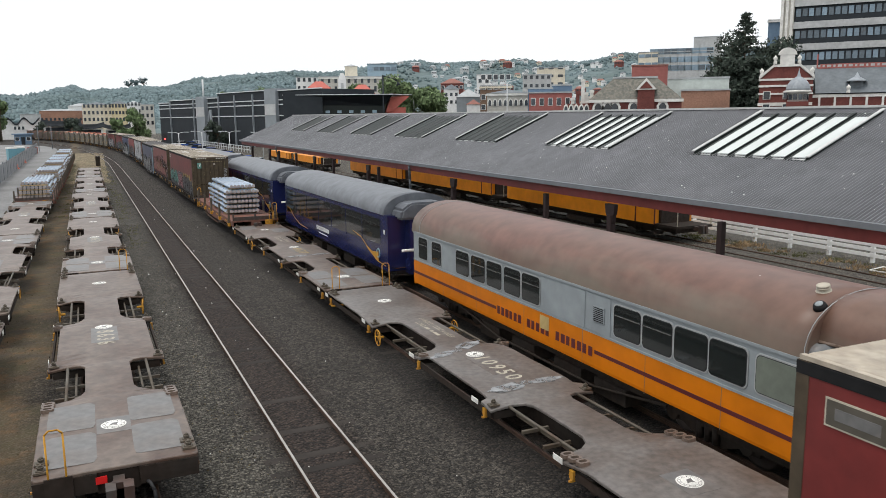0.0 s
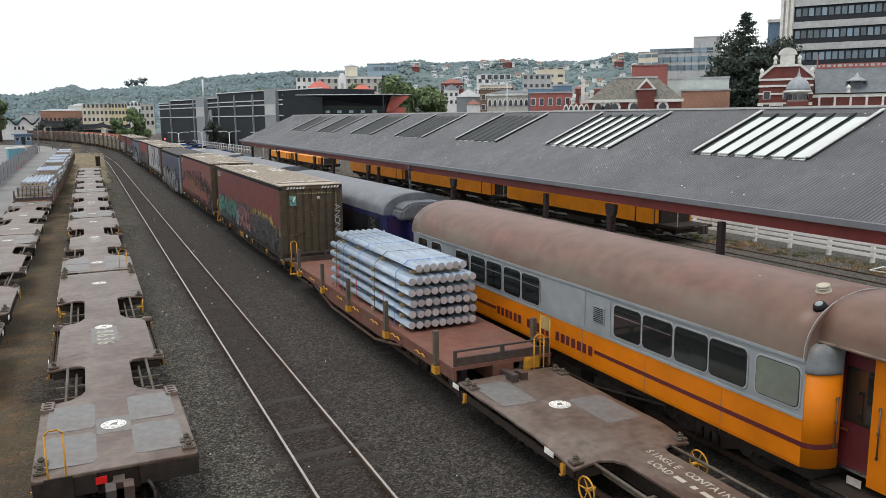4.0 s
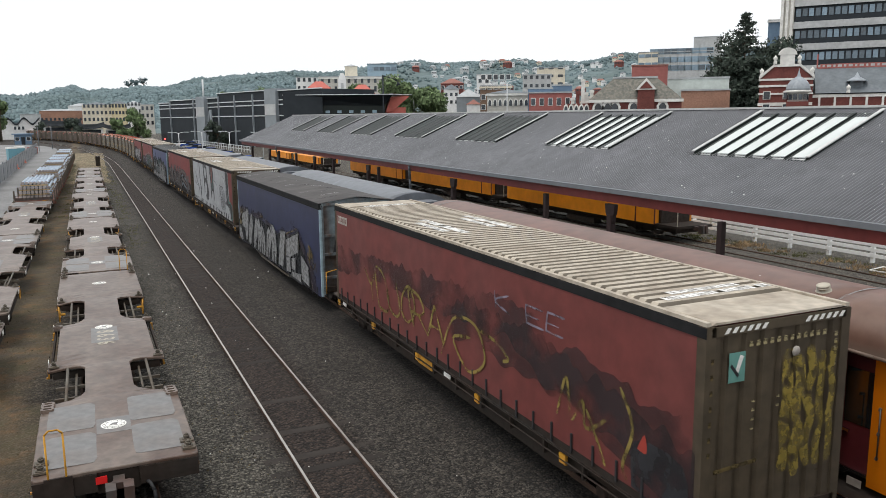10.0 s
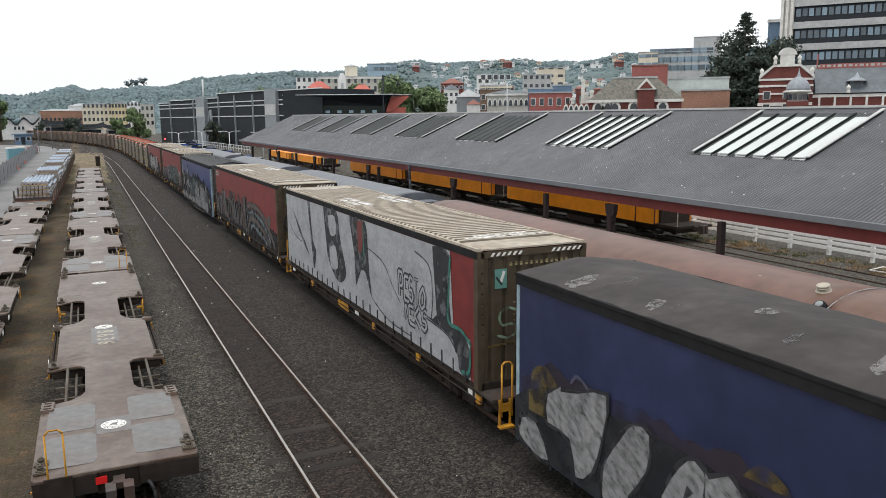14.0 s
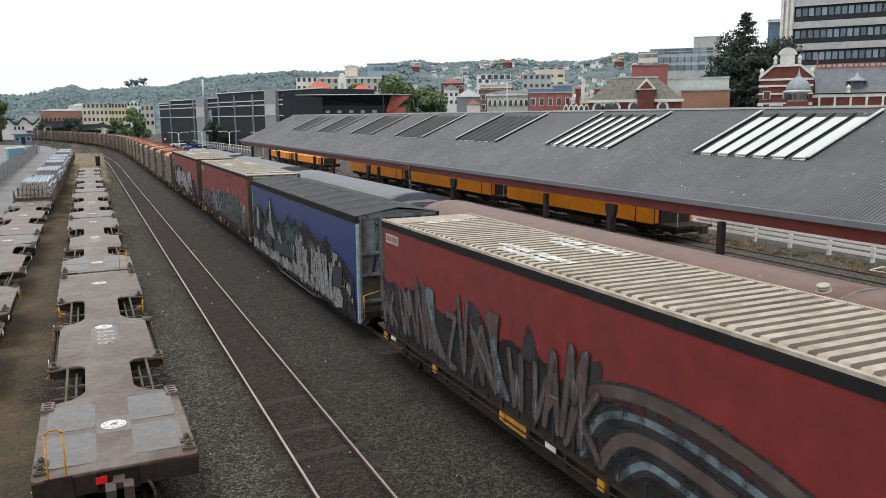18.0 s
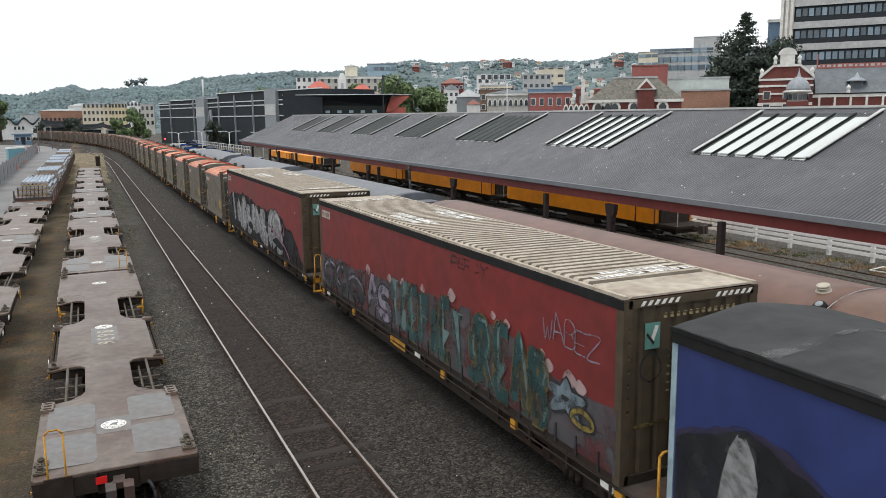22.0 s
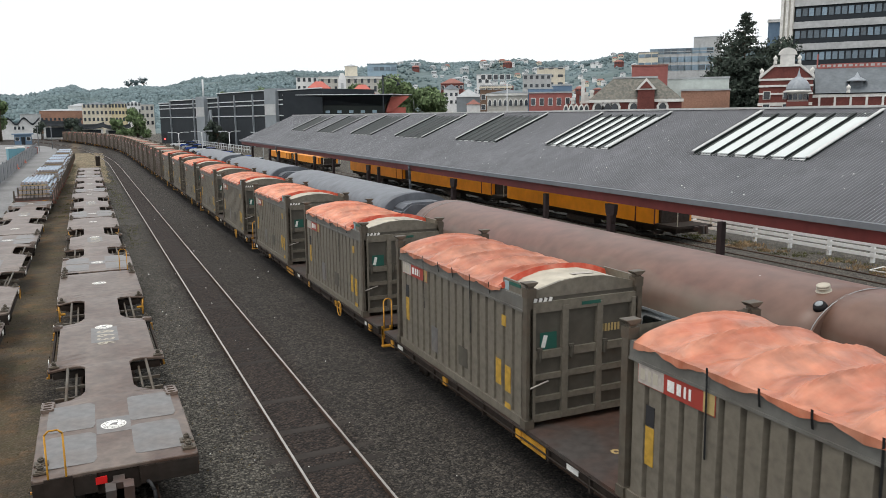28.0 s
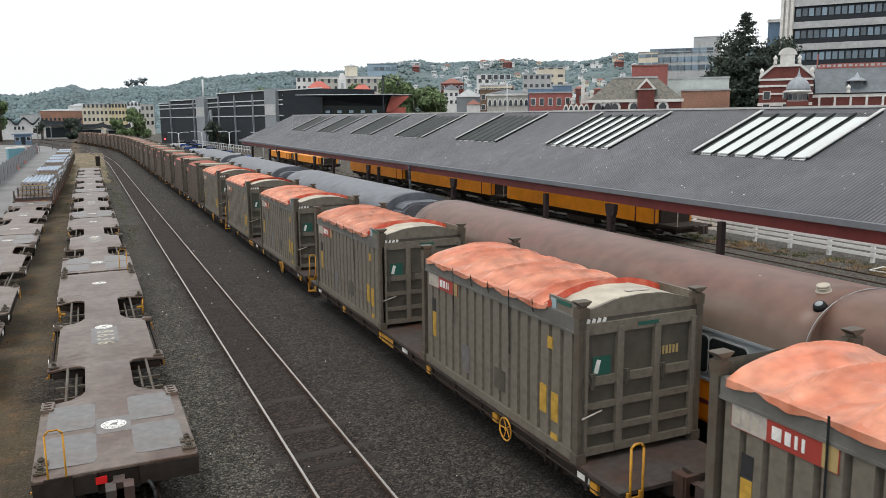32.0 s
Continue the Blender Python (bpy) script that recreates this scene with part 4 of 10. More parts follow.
def lettered(parent, h, word, u0, u1, z0, z1, fat, fill, edge, shine=None, x=-1.234, lean=0.0, seed=1, bend=True, rim=0.1, wild=0.15, fall=0.0, label="sprayed letter"):
    """Fat outlined letters along a side, each over the one before it; fall: how far the row sinks from its first letter to its last."""
    rng = random.Random(seed)
    step = (u1 - u0) / len(word)
    for i, ch in enumerate(word):
        if ch == " ":
            continue
        bm = bmesh.new()
        w, zl = step * rng.uniform(1.0, 1.22), z0 + rng.uniform(0, 0.06)
        hh = (z1 - z0 - fall * i / len(word)) * rng.uniform(1 - wild, 1 + wild * 0.4)
        tilt, ua = lean + rng.uniform(-wild, wild), u0 + step * i + rng.uniform(-0.06, 0.06) * step
        lines = [[(h - (ua + fat * 0.4 + (w - fat * 0.7) * a + tilt * hh * b), zl + fat * 0.45 + (hh - fat * 0.9) * b) for a, b in line] for line in letter_strokes(ch, bend)]
        xi = x - 0.0016 * i
        for k, line in enumerate(lines):
            ribbon(bm, line, fat + 2 * rim * rng.uniform(0.8, 1.2), xi - 0.0001 * k, 1)
        for k, line in enumerate(lines):
            ribbon(bm, line, fat, xi - 0.0007 - 0.0001 * k, 0)
        if shine:
            for line in lines:
                n = len(line)
                piece = line[n // 5:max(n // 5 + 2, 4 * n // 5)]
                ribbon(bm, [(p - fat * 0.22, q + fat * 0.16) for p, q in piece], fat * 0.24, xi - 0.0011, 2)
        part("graffiti", stitched(bm), [fill, edge, shine or edge], parent, label)


def cloud(parent, h, line, mat, x=-1.2295, seed=1, rough=0.1, flames=0.0, label="sprayed ground colour"):
    """A band of sprayed colour with ragged edges; line: (metres from the far end, lower edge, upper edge)."""
    bm = bmesh.new()
    us, lo, hi = zip(*line)
    n = int((us[-1] - us[0]) / 0.07)
    cols = []
    for i in range(n + 1):
        u = us[0] + (us[-1] - us[0]) * i / n
        top = float(np.interp(u, us, hi)) + rough * (noise.noise((u * 1.3, seed, 0)) + 0.6 * noise.noise((u * 4, seed, 3)))
        top += flames * max(0.0, abs(noise.noise((u * 3.1, seed, 7))) - 0.12) * 2.4
        low = float(np.interp(u, us, lo))
        low += rough * noise.noise((u * 1.5, seed, 9)) if low > 0.5 else 0
        cols.append((bm.verts.new((x, h - u, low)), bm.verts.new((x, h - u, max(low + 0.02, top)))))
    for p, q in zip(cols, cols[1:]):
        bm.faces.new((p[0], p[1], q[1], q[0]))
    bmesh.ops.recalc_face_normals(bm, faces=bm.faces[:])
    return part("graffiti", bm, mat, parent, label)


def daubed(parent, h, shapes, mat, x=-1.234, label="sprayed patch", soft=3):
    """Flat sprayed patches, soft: points on each rounded side; shapes in metres from the far end and up."""
    for i, pts in enumerate(shapes):
        bm = bmesh.new()
        blot(bm, [(h - u, z) for u, z in flow(list(pts) + [pts[0]], soft)[:-1]], x - 0.0005 * i)
        bmesh.ops.triangulate(bm, faces=bm.faces[:])
        part("graffiti", bm, mat, parent, label)


def stitched(bm):
    """Joins the strokes of one letter where they lie nearest to each other."""
    bm.verts.ensure_lookup_table()
    left, groups = set(bm.verts), []
    while left:
        stack, group = [left.pop()], []
        while stack:
            v = stack.pop()
            group.append(v)
            for e in v.link_edges:
                o = e.other_vert(v)
                if o in left:
                    left.remove(o)
                    stack.append(o)
        groups.append(group)
    for a, b in zip(groups, groups[1:]):
        p, q = min(((p, q) for p in a[::2] for q in b[::2]), key=lambda w: (w[0].co - w[1].co).length_squared)
        near = q.link_edges[0].other_vert(q)
        bm.faces.new((p, q, near)).material_index = q.link_faces[0].material_index
    return bm


def slabbed(parent, h, shapes, fill, edge, x, rim=0.1, soft=1, label="silver slab letter with a black edge"):
    """Solid block letters: each a filled shape over a larger dark one."""
    for i, pts in enumerate(shapes):
        cu, cz = sum(p[0] for p in pts) / len(pts), sum(p[1] for p in pts) / len(pts)
        bm = bmesh.new()
        for k, grow in ((1, rim), (0, 0.0)):
            line = [(u + math.copysign(grow, u - cu), z + math.copysign(grow, z - cz)) for u, z in pts]
            blot(bm, [(h - u, z) for u, z in flow(line + [line[0]], soft)[:-1]], x - 0.001 * i - 0.0005 * (1 - k), k)
        bmesh.ops.triangulate(bm, faces=bm.faces[:])
        part("graffiti", stitched(bm), [fill, edge], parent, label)


def end_tag(parent, h, word, x, z, size, mat, down=True, label="sprayed tag letter", width=0.035):
    """A tag in thin strokes on the nearer end, across it or down it."""
    for i, ch in enumerate(word):
        bm = bmesh.new()
        for k, line in enumerate(letter_strokes(ch, True)):
            pts = [(-(x + size * (0.75 * b - 0.4) if down else x + size * (0.95 * i + 0.8 * a)), z - size * 0.95 * i - size * 0.8 * a if down else z + size * b) for a, b in line]
            ribbon(bm, pts, width, -0.0005 * i - 0.0001 * k)
        part("graffiti", stitched(bm), mat, parent, label, at=pose(0, -h - 0.004, 0, 0, 0, 90))


def stencil_bars(parent, x0, z0, n, y, vertical=True, size=(0.05, 0.4), gap=0.09, mat=None):
    """Unreadable stencilled lines on an end, as bars."""
    for i in range(n):
        w, h = size if vertical else size[::-1]
        part("stencil_bar", shared(("bar", w, h, y < 0), lambda: mesh_of("stencil_bar", boxed((-w / 2, w / 2, -0.002, 0.002, -h / 2, h / 2)), mat or M_WHITE)), None, parent, at=pose(x0 + (gap * i if not vertical else 0), y, z0 - (gap * i if vertical else 0)))


def corrugated_end(width, z0, z1, depth=0.045, pitch=0.3):
    """A steel end wall of broad flat panels with narrow grooves, at y = 0, outside towards -y."""
    xs, ys = [-width / 2], [0.0]
    x = -width / 2 + 0.16
    while x < width / 2 - 0.1:
        for dx, d in ((0, 0), (0.03, depth), (0.09, depth), (0.12, 0)):
            xs.append(x + dx)
            ys.append(d)
        x += pitch
    xs.append(width / 2)
    ys.append(0.0)
    verts = [(a, b, z) for a, b in zip(xs, ys) for z in (z0, z1)]
    me = bpy.data.meshes.new("end_wall")
    me.from_pydata(verts, [], [(2 * i, 2 * i + 2, 2 * i + 3, 2 * i + 1) for i in range(len(xs) - 1)])
    me.materials.append(M_BOXEND)
    return me


def box_roof_mesh(length):
    """One pressed steel roof sheet: flat end panels and raised ribs across it, sinking at both edges."""
    h = length / 2
    line = [(-h + 0.02, 0.0, 0), (-h + 0.02, 0.03, 0), (-h + 0.95, 0.03, 0), (-h + 0.97, 0.0, 1)]
    # index 1: grooves and rib slopes in the colour that holds their shade
    for i in range(int((length - 2.2) / 0.252)):
        y = -h + 1.12 + i * 0.252
        line += [(y - 0.086, 0.0, 1), (y - 0.07, 0.055, 1), (y + 0.066, 0.055, 0), (y + 0.082, 0.0, 1)]
    line += [(h - 0.97, 0.0, 1), (h - 0.95, 0.03, 1), (h - 0.02, 0.03, 0), (h - 0.02, 0.0, 0)]
    verts, faces, mats = [], [], []
    for y, z, m in line:
        verts += [(x, y, 2.742 + z * k) for x, k in ((-1.2, 0.0), (-1.13, 0.0), (-1.07, 1), (1.07, 1), (1.13, 0.0), (1.2, 0.0))]
    for i in range(len(line) - 1):
        for j in range(5):
            k = 6 * i + j
            faces.append((k, k + 1, k + 7, k + 6))
            mats.append(line[i + 1][2])
    me = bpy.data.meshes.new("roof")
    me.from_pydata(verts, [], faces)
    me.materials.append(M_BOXROOF)
    me.materials.append(M_ROOFGROOVE)
    me.polygons.foreach_set("material_index", mats)
    return me


def roof_ink_mesh():
    """Two lines of worn white capitals across a roof, as bars."""
    rng = random.Random(8)
    bm = bmesh.new()
    for row, (z0, z1) in enumerate(((-0.2, -0.03), (0.05, 0.2))):
        x = -0.98 + 0.3 * row
        while x < 0.95 - 0.35 * row:
            w = rng.uniform(0.06, 0.11)
            if rng.random() > 0.12:
                box(bm, x, x + w, z0, z1, 0, 0.004)
            x += w + 0.02
    return mesh_of("roof_stencil", bm, M_ROOFINK)


def hazard_mesh():
    bm = bmesh.new()
    for i in range(6):
        x = -0.35 + i * 0.12
        slab(bm, [(x, 0), (x + 0.06, 0), (x + 0.11, 0.07), (x + 0.05, 0.07)], -0.004, 0.0, "y")
    return mesh_of("hazard_stripe", bm, M_WHITE)


def swap_box(label, length=15.3, curtain=M_RED, signed=True):
    """A curtain-sided swap box; base at z = 0, nearer end at -y."""
    c = thing("curtain_side_container", pose(0, 0, 0), label, "freight container", "curtain-sided containers")
    h = length / 2
    for sx in (-1, 1):
        bm = bmesh.new()
        n = 60
        cols = []
        for i in range(n + 1):
            y = -h + 0.02 + (length - 0.04) * i / n
            cols.append([bm.verts.new((sx * (1.218 + 0.008 * noise.noise((y * 0.9, z * 0.8, sx))), y, z)) for z in (0.12, 0.7, 1.3, 1.9, 2.585)])
        for p, q in zip(cols, cols[1:]):
            for j in range(4):
                f = bm.faces.new((p[j], p[j + 1], q[j + 1], q[j]))
                f.smooth = True
        bmesh.ops.solidify(bm, geom=bm.faces[:], thickness=0.012 * sx)
        crisp(bm)
        part("side_curtain", bm, curtain, c)
        part("roof_rail", shared(("rail", length, sx), lambda: mesh_of("roof_rail", rounded(boxed((sx * 1.17 - 0.06, sx * 1.17 + 0.06, -h, h, 2.59, 2.725)), 0.02), M_BAND)), None, c, "black edge band")
        part("base_rail", shared(("base", length, sx), lambda: mesh_of("base_rail", boxed((sx * 1.16 - 0.05, sx * 1.16 + 0.05, -h, h, 0, 0.13)), M_UNDER)), None, c)
        part("roof_edge", shared(("redge", length), lambda: mesh_of("roof_edge", rounded(boxed((-0.035, 0.035, -h + 0.02, h - 0.02, 2.735, 2.785)), 0.012), M_BOXROOF)), None, c, at=pose(sx * 1.18, 0, 0))
        for y in (-h, h):
            part("corner_post", shared(("post", sx, y > 0, length), lambda: mesh_of("corner_post", rounded(boxed((sx * 1.15 - 0.075, sx * 1.15 + 0.075, -0.08, 0.08, 0, 2.73)), 0.012), M_BOXEND)), None, c, at=pose(0, y * (1 - 0.08 / h), 0))
    part("roof", shared(("boxroof", length), lambda: box_roof_mesh(length)), None, c, "dusty cream ribbed steel roof")
    end = shared("boxend", lambda: corrugated_end(2.28, 0.1, 2.62))
    for y, s in ((-h, 0), (h, 180)):
        part("end_wall", end, None, c, "brown corrugated steel end", at=pose(0, y + (0.03 if not s else -0.03), 0, 0, 0, s))
        part("end_header", shared("header", lambda: mesh_of("end_header", boxed((-1.14, 1.14, 0, 0.05, 2.6, 2.72)), M_BOXEND)), None, c, at=pose(0, y, 0, 0, 0, s))
        part("end_sill", shared("sill", lambda: mesh_of("end_sill", boxed((-1.14, 1.14, 0, 0.06, 0, 0.14)), M_UNDER)), None, c, at=pose(0, y, 0, 0, 0, s))
        for hx in (-0.6, 0.75):
            part("hazard_stripe", shared("hazard", hazard_mesh), None, c, "black and white hazard stripe", at=pose(hx if not s else -hx, y - 0.004 if not s else y + 0.004, 2.625, 0, 0, s))
    yb = -h + 0.022
    for k in range(2):
        stencil_bars(c, -0.42 + 0.42 * k, 1.7, 4 - 2 * k, yb - 0.02, True, (0.05, 0.03), 0.12, M_STENCIL)
    stencil_bars(c, -0.5, 2.45, 12, yb - 0.02, False, (0.07, 0.06), 0.115, M_STENCIL)
    stencil_bars(c, 0.98, 2.4, 5, yb - 0.02, True, (0.05, 0.06), 0.1, M_STENCIL)
    stencil_bars(c, -1.12, 2.3, 7, -h - 0.002, True, (0.04, 0.07), 0.2, M_OCHREDARK)
    part("paint_spot", turned([(0.0, 0.0), (0.07, 0.0), (0.07, 0.004), (0.0, 0.004)], 12), M_GREYSIGN, c, "dull white round spot", at=pose(0.28, yb - 0.012, 2.25, 90, 0, 0))
    st = part("sticker", boxed((-0.13, 0.13, -0.003, 0.003, -0.19, 0.19)), M_GREENPALE, c, "pale green warning sticker", at=pose(-0.72, yb - 0.02, 2.18))
    part("sticker_mark", boxed((-0.03, 0.03, -0.002, 0.0, -0.12, 0.12)), M_WHITE, st, at=pose(0.03, -0.004, 0.03, 0, 20, 0))
    part("sticker_mark", boxed((-0.02, 0.02, -0.002, 0.0, -0.1, 0.1)), M_BLACK, st, at=pose(-0.04, -0.005, -0.04, 0, -40, 0))
    part("yellow_line", boxed((-1.0, -0.3, -0.003, 0.003, -0.025, 0.025)), M_OCHREDARK, c, at=pose(0, yb - 0.002, 0.9, 0, -3, 0))
    if signed == "bold":
        sg = part("sign_strip", boxed((-0.004, 0.004, -0.62, 0.62, -0.15, 0.15)), M_LID, c, "dark company strip with a pale edge", at=pose(-1.232, h - 1.0, 2.3))
        part("sign_field", boxed((-0.003, 0.003, -0.6, 0.6, -0.13, 0.13)), M_COALDARK, sg, at=pose(-0.005, 0, 0))
        part("sign_field", boxed((-0.002, 0.002, -0.5, -0.1, -0.06, 0.06)), M_REDSIGN, sg, at=pose(-0.01, 0, 0))
        part("sign_field", boxed((-0.002, 0.002, 0.0, 0.5, -0.06, 0.06)), M_DECKPATCH, sg, at=pose(-0.01, 0, 0))
    elif signed:
        sg = part("sign_strip", boxed((-0.004, 0.004, -0.42, 0.42, -0.11, 0.11)), M_GREYSIGN, c, "faded cream company strip", at=pose(-1.232, h - 0.75, 2.36))
        for k in range(6):
            part("sign_field", shared("signink", lambda: mesh_of("sign_field", boxed((-0.003, 0.003, -0.035, 0.035, -0.06, 0.06)), M_SIGNINK)), None, sg, at=pose(-0.006, -0.32 + 0.128 * k, 0.01 * (k % 2)))
    ink = shared("roofink", roof_ink_mesh)
    for x, y, rz, k in ((0.1, -h + 1.35, 2, 1.0), (-0.62, 1.6, 90, 1.25), (0.66, 1.8, 90, 1.25), (0.0, h - 1.3, 2, 0.8)):
        tagged(part("roof_stencil", ink, None, c, "worn white roof lettering", at=pose(x, y, 2.8, 0, 0, rz) @ Matrix.Diagonal((k, k, 1, 1))), kind="stuff")
    n = 26
    tie = shared("tie", lambda: mesh_of("curtain_strap", boxed((-0.012, 0.012, -0.02, 0.02, -0.16, 0.16)), M_BLACK))
    for i in range(n):
        part("curtain_strap", tie, None, c, at=pose(-1.236, -h + 0.5 + (length - 1) * i / (n - 1), 0.2 + 0.03 * math.sin(i * 7)))
    return c


def step_plate_mesh():
    """A hanging yellow step: two hangers and a tread."""
    bm = boxed((-0.13, -0.09, -0.05, -0.02, -0.5, 0.0), (0.09, 0.13, -0.05, -0.02, -0.5, 0.0), (-0.15, 0.15, -0.16, -0.02, -0.54, -0.5), (-0.13, 0.13, -0.05, -0.025, -0.24, -0.08))
    return mesh_of("step_plate", bm, M_YELLOW)


def carrier_wagon(label, length, deck=0.74, group="container wagons", plate=True):
    """A bogie container wagon under a load; deck top at the given height."""
    w = thing("container_wagon", pose(0, 0, 0), label, "railway wagon", group)
    h = length / 2
    part("deck", rounded(boxed((-1.18, 1.18, -h, h, deck - 0.06, deck)), 0.012), M_RUSTDECK if plate else M_UNDER, w, "worn dark steel deck")
    bm = bmesh.new()
    for sx in (-1, 1):
        slab(bm, [(-h, deck - 0.062), (-h, deck - 0.22), (-h + 3, deck - 0.24), (-h + 4, 0.28 if deck > 0.7 else 0.44), (h - 4, 0.28 if deck > 0.7 else 0.44), (h - 3, deck - 0.24), (h, deck - 0.22), (h, deck - 0.062)], sx * (1.04 if plate and deck > 0.7 else 1.12) - 0.03, sx * (1.04 if plate and deck > 0.7 else 1.12) + 0.03, "x")
    box(bm, -0.25, 0.25, -h, h, 0.4, deck - 0.062)
    part("side_sill", bm, M_UNDER, w, "grimy steel side sill")
    for y, s in ((-h, 0), (h, 180)):
        bogie(w, y + (2.1 if not s else -2.1), deck - 0.12, (deck - 0.1) / 0.95)
        part("coupler", shared("coupler", coupler_mesh), None, w, at=pose(0, y, 0.6, 0, 0, s))
        part("air_hose", shared("hose", hose_mesh), None, w, at=pose(0.4 if not s else -0.4, y, 0.55, 0, 0, s))
        if plate:
            part("step_plate", shared("ystep", step_plate_mesh), None, w, "yellow hanging end step", at=pose(-0.95 if not s else 0.95, y, deck, 0, 0, s))
            part("handrail", shared("lowrail", lambda: handrail_mesh(0.72, 0.22, 0.02)), None, w, "yellow tubular hand hoop", at=pose(-0.9 if not s else 0.9, y - (0.03 if not s else -0.03), deck))
    for i in range(6):
        y = -h + 0.6 + (length - 1.2) * i / 5
        part("yellow_bracket", shared("ybr", lambda: mesh_of("yellow_bracket", boxed((-0.03, 0.02, -0.09, 0.09, -0.1, 0.06)), M_YELLOW)), None, w, at=pose(-1.17, y, deck - 0.16))
    bm = bmesh.new()
    for z in (0.02, -0.12):
        cyl(bm, (-1.19, -h + 0.4, deck - 0.08 + z), (-1.19, h - 0.4, deck - 0.08 + z), 0.016, 6)
    for i in range(14):
        y = -h + 0.8 + (length - 1.6) * i / 13
        box(bm, -1.2, -1.12, y - 0.025, y + 0.025, deck - 0.3, deck - 0.03)
    part("tie_rail", bm, M_UNDER, w)
    if deck < 0.7:
        part("handbrake_wheel", shared("brake", brake_wheel_mesh), None, w, "yellow spoked handbrake wheel", at=pose(-1.22, -h + 3.3, 0.42))
    part("lettering_plate", boxed((-0.006, 0.006, -0.4, 0.4, -0.1, 0.1)), M_YELLOW, w, "yellow plate with illegible lettering", at=pose(-1.17, 1.1, deck - 0.2))
    for i in range(3):
        part("reflector", boxed((-0.006, 0.006, -0.16, 0.16, -0.05, 0.05)), M_WHITE, w, at=pose(-1.172, -h + 0.9 + i * (h - 1), deck - 0.14))
    return w


def boxed_load(s0, s1, label, wagon_label, curtain=M_RED, signed=True):
    c = swap_box(label, s1 - s0, curtain, signed)
    riding(c, (s0 + s1) / 2, 0.78)
    w = carrier_wagon(wagon_label, s1 - s0 + 1.1, 0.775)
    riding(w, (s0 + s1) / 2, 0.0)
    return c


WL = "grimy container wagon carrying a curtain-sided box"
b0 = boxed_load(-9.7, 5.6, "dark red curtain-sided container with cream ribbed roof", WL, signed="bold")
cloud(b0, 7.65, ((0, 0.13, 0.9), (4, 0.13, 1.1), (6.2, 0.13, 0.5)), M_SPRAYGREY, seed=3)
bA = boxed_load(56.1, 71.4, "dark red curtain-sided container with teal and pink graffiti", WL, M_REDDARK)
cloud(bA, 7.65, ((0.1, 0.13, 1.0), (0.6, 0.13, 1.3), (3.0, 0.13, 1.35), (5.4, 0.13, 1.2), (6.3, 0.13, 1.0)), M_LILAC, seed=11, label="lilac ground behind teal letters")
cloud(bA, 7.65, ((5.0, 0.13, 1.0), (6.4, 0.13, 1.35), (8.3, 0.13, 1.4), (9.6, 0.13, 1.3)), M_SPRAYGREY, -1.231, 12, label="smoky grey ground behind pink letters")
cloud(bA, 7.65, ((9.3, 0.13, 1.25), (11, 0.13, 1.38), (13.5, 0.13, 1.4), (15.2, 0.13, 0.95)), M_OCHRE, -1.231, 13, 0.06, 0.32, "ochre flames above the black letters")
cloud(bA, 7.65, ((9.3, 0.13, 1.05), (11, 0.13, 1.2), (13.3, 0.13, 1.22), (15.2, 0.13, 0.7)), M_SPRAYBLACK, -1.2325, 14, 0.1, label="black sprayed field")
cloud(bA, 7.65, ((0.9, 0.6, 1.28), (2.5, 0.6, 1.36), (5.7, 0.6, 1.2)), M_OCHREDARK, -1.2312, 15, 0.12, 0.2, "yellow-green haze above the teal letters")
lettered(bA, 7.65, "GROECRA", 0.5, 5.7, 0.22, 1.22, 0.3, M_TEAL, M_SPRAYBLACK, seed=2, rim=0.06, wild=0.2, label="teal bubble letter with black outline")
cloud(bA, 7.65, ((0.9, 0.13, 0.45), (2.2, 0.13, 0.62), (3.6, 0.13, 0.4), (5.6, 0.13, 0.5)), M_SPRAYBLACK, -1.248, 16, 0.3, label="black shadow over the foot of the letters")
sprayed(bA, 7.65, (((0.8, 1.1), (1.0, 0.95)), ((1.9, 1.0), (2.1, 0.85)), ((3.0, 1.05), (3.2, 0.8)), ((4.3, 1.0), (4.5, 0.8)), ((5.1, 0.9), (5.2, 0.75))), 0.09, M_SPRAYBLACK, -1.249, "black fleck in the teal")
daubed(bA, 7.65, (((5.5, 0.2), (5.6, 0.7), (6.0, 0.9), (6.3, 0.5), (6.2, 0.2)),), M_SILVER)
lettered(bA, 7.65, "SRAEE", 6.2, 9.4, 0.2, 1.14, 0.22, M_PINK, M_SPRAYBLACK, seed=4, rim=0.06, bend=False, label="pink letters with black outlines")
lettered(bA, 7.65, "UCFEALS", 9.4, 15.1, 0.14, 1.18, 0.36, M_SPRAYBLACK, M_SPRAYGREY, M_SPRAYGREY, seed=5, rim=0.035, wild=0.25, label="black letters with dim grey edges")
end_tag(bA, 7.65, "ANONK", 1.02, 1.95, 0.27, M_PALEGREY, label="white sprayed tag down the end wall")
bB = boxed_load(73.9, 89.2, "dark red curtain-sided container with yellow scrawled graffiti", WL, M_REDFADED)
cloud(bB, 7.65, ((0.0, 0.8, 1.5), (3, 1.1, 1.7), (7.5, 1.2, 1.9), (10.5, 1.3, 2.1), (12, 0.9, 1.7), (15.2, 0.4, 1.4)), M_SMOKE, seed=21, rough=0.3, label="smoky dark sprayed band")
cloud(bB, 7.65, ((7.0, 0.7, 1.4), (9, 0.9, 1.7), (11.5, 0.9, 1.7), (15.2, 0.13, 1.1)), M_SMOKE, -1.231, 22, 0.35, label="smoky dark sprayed band")
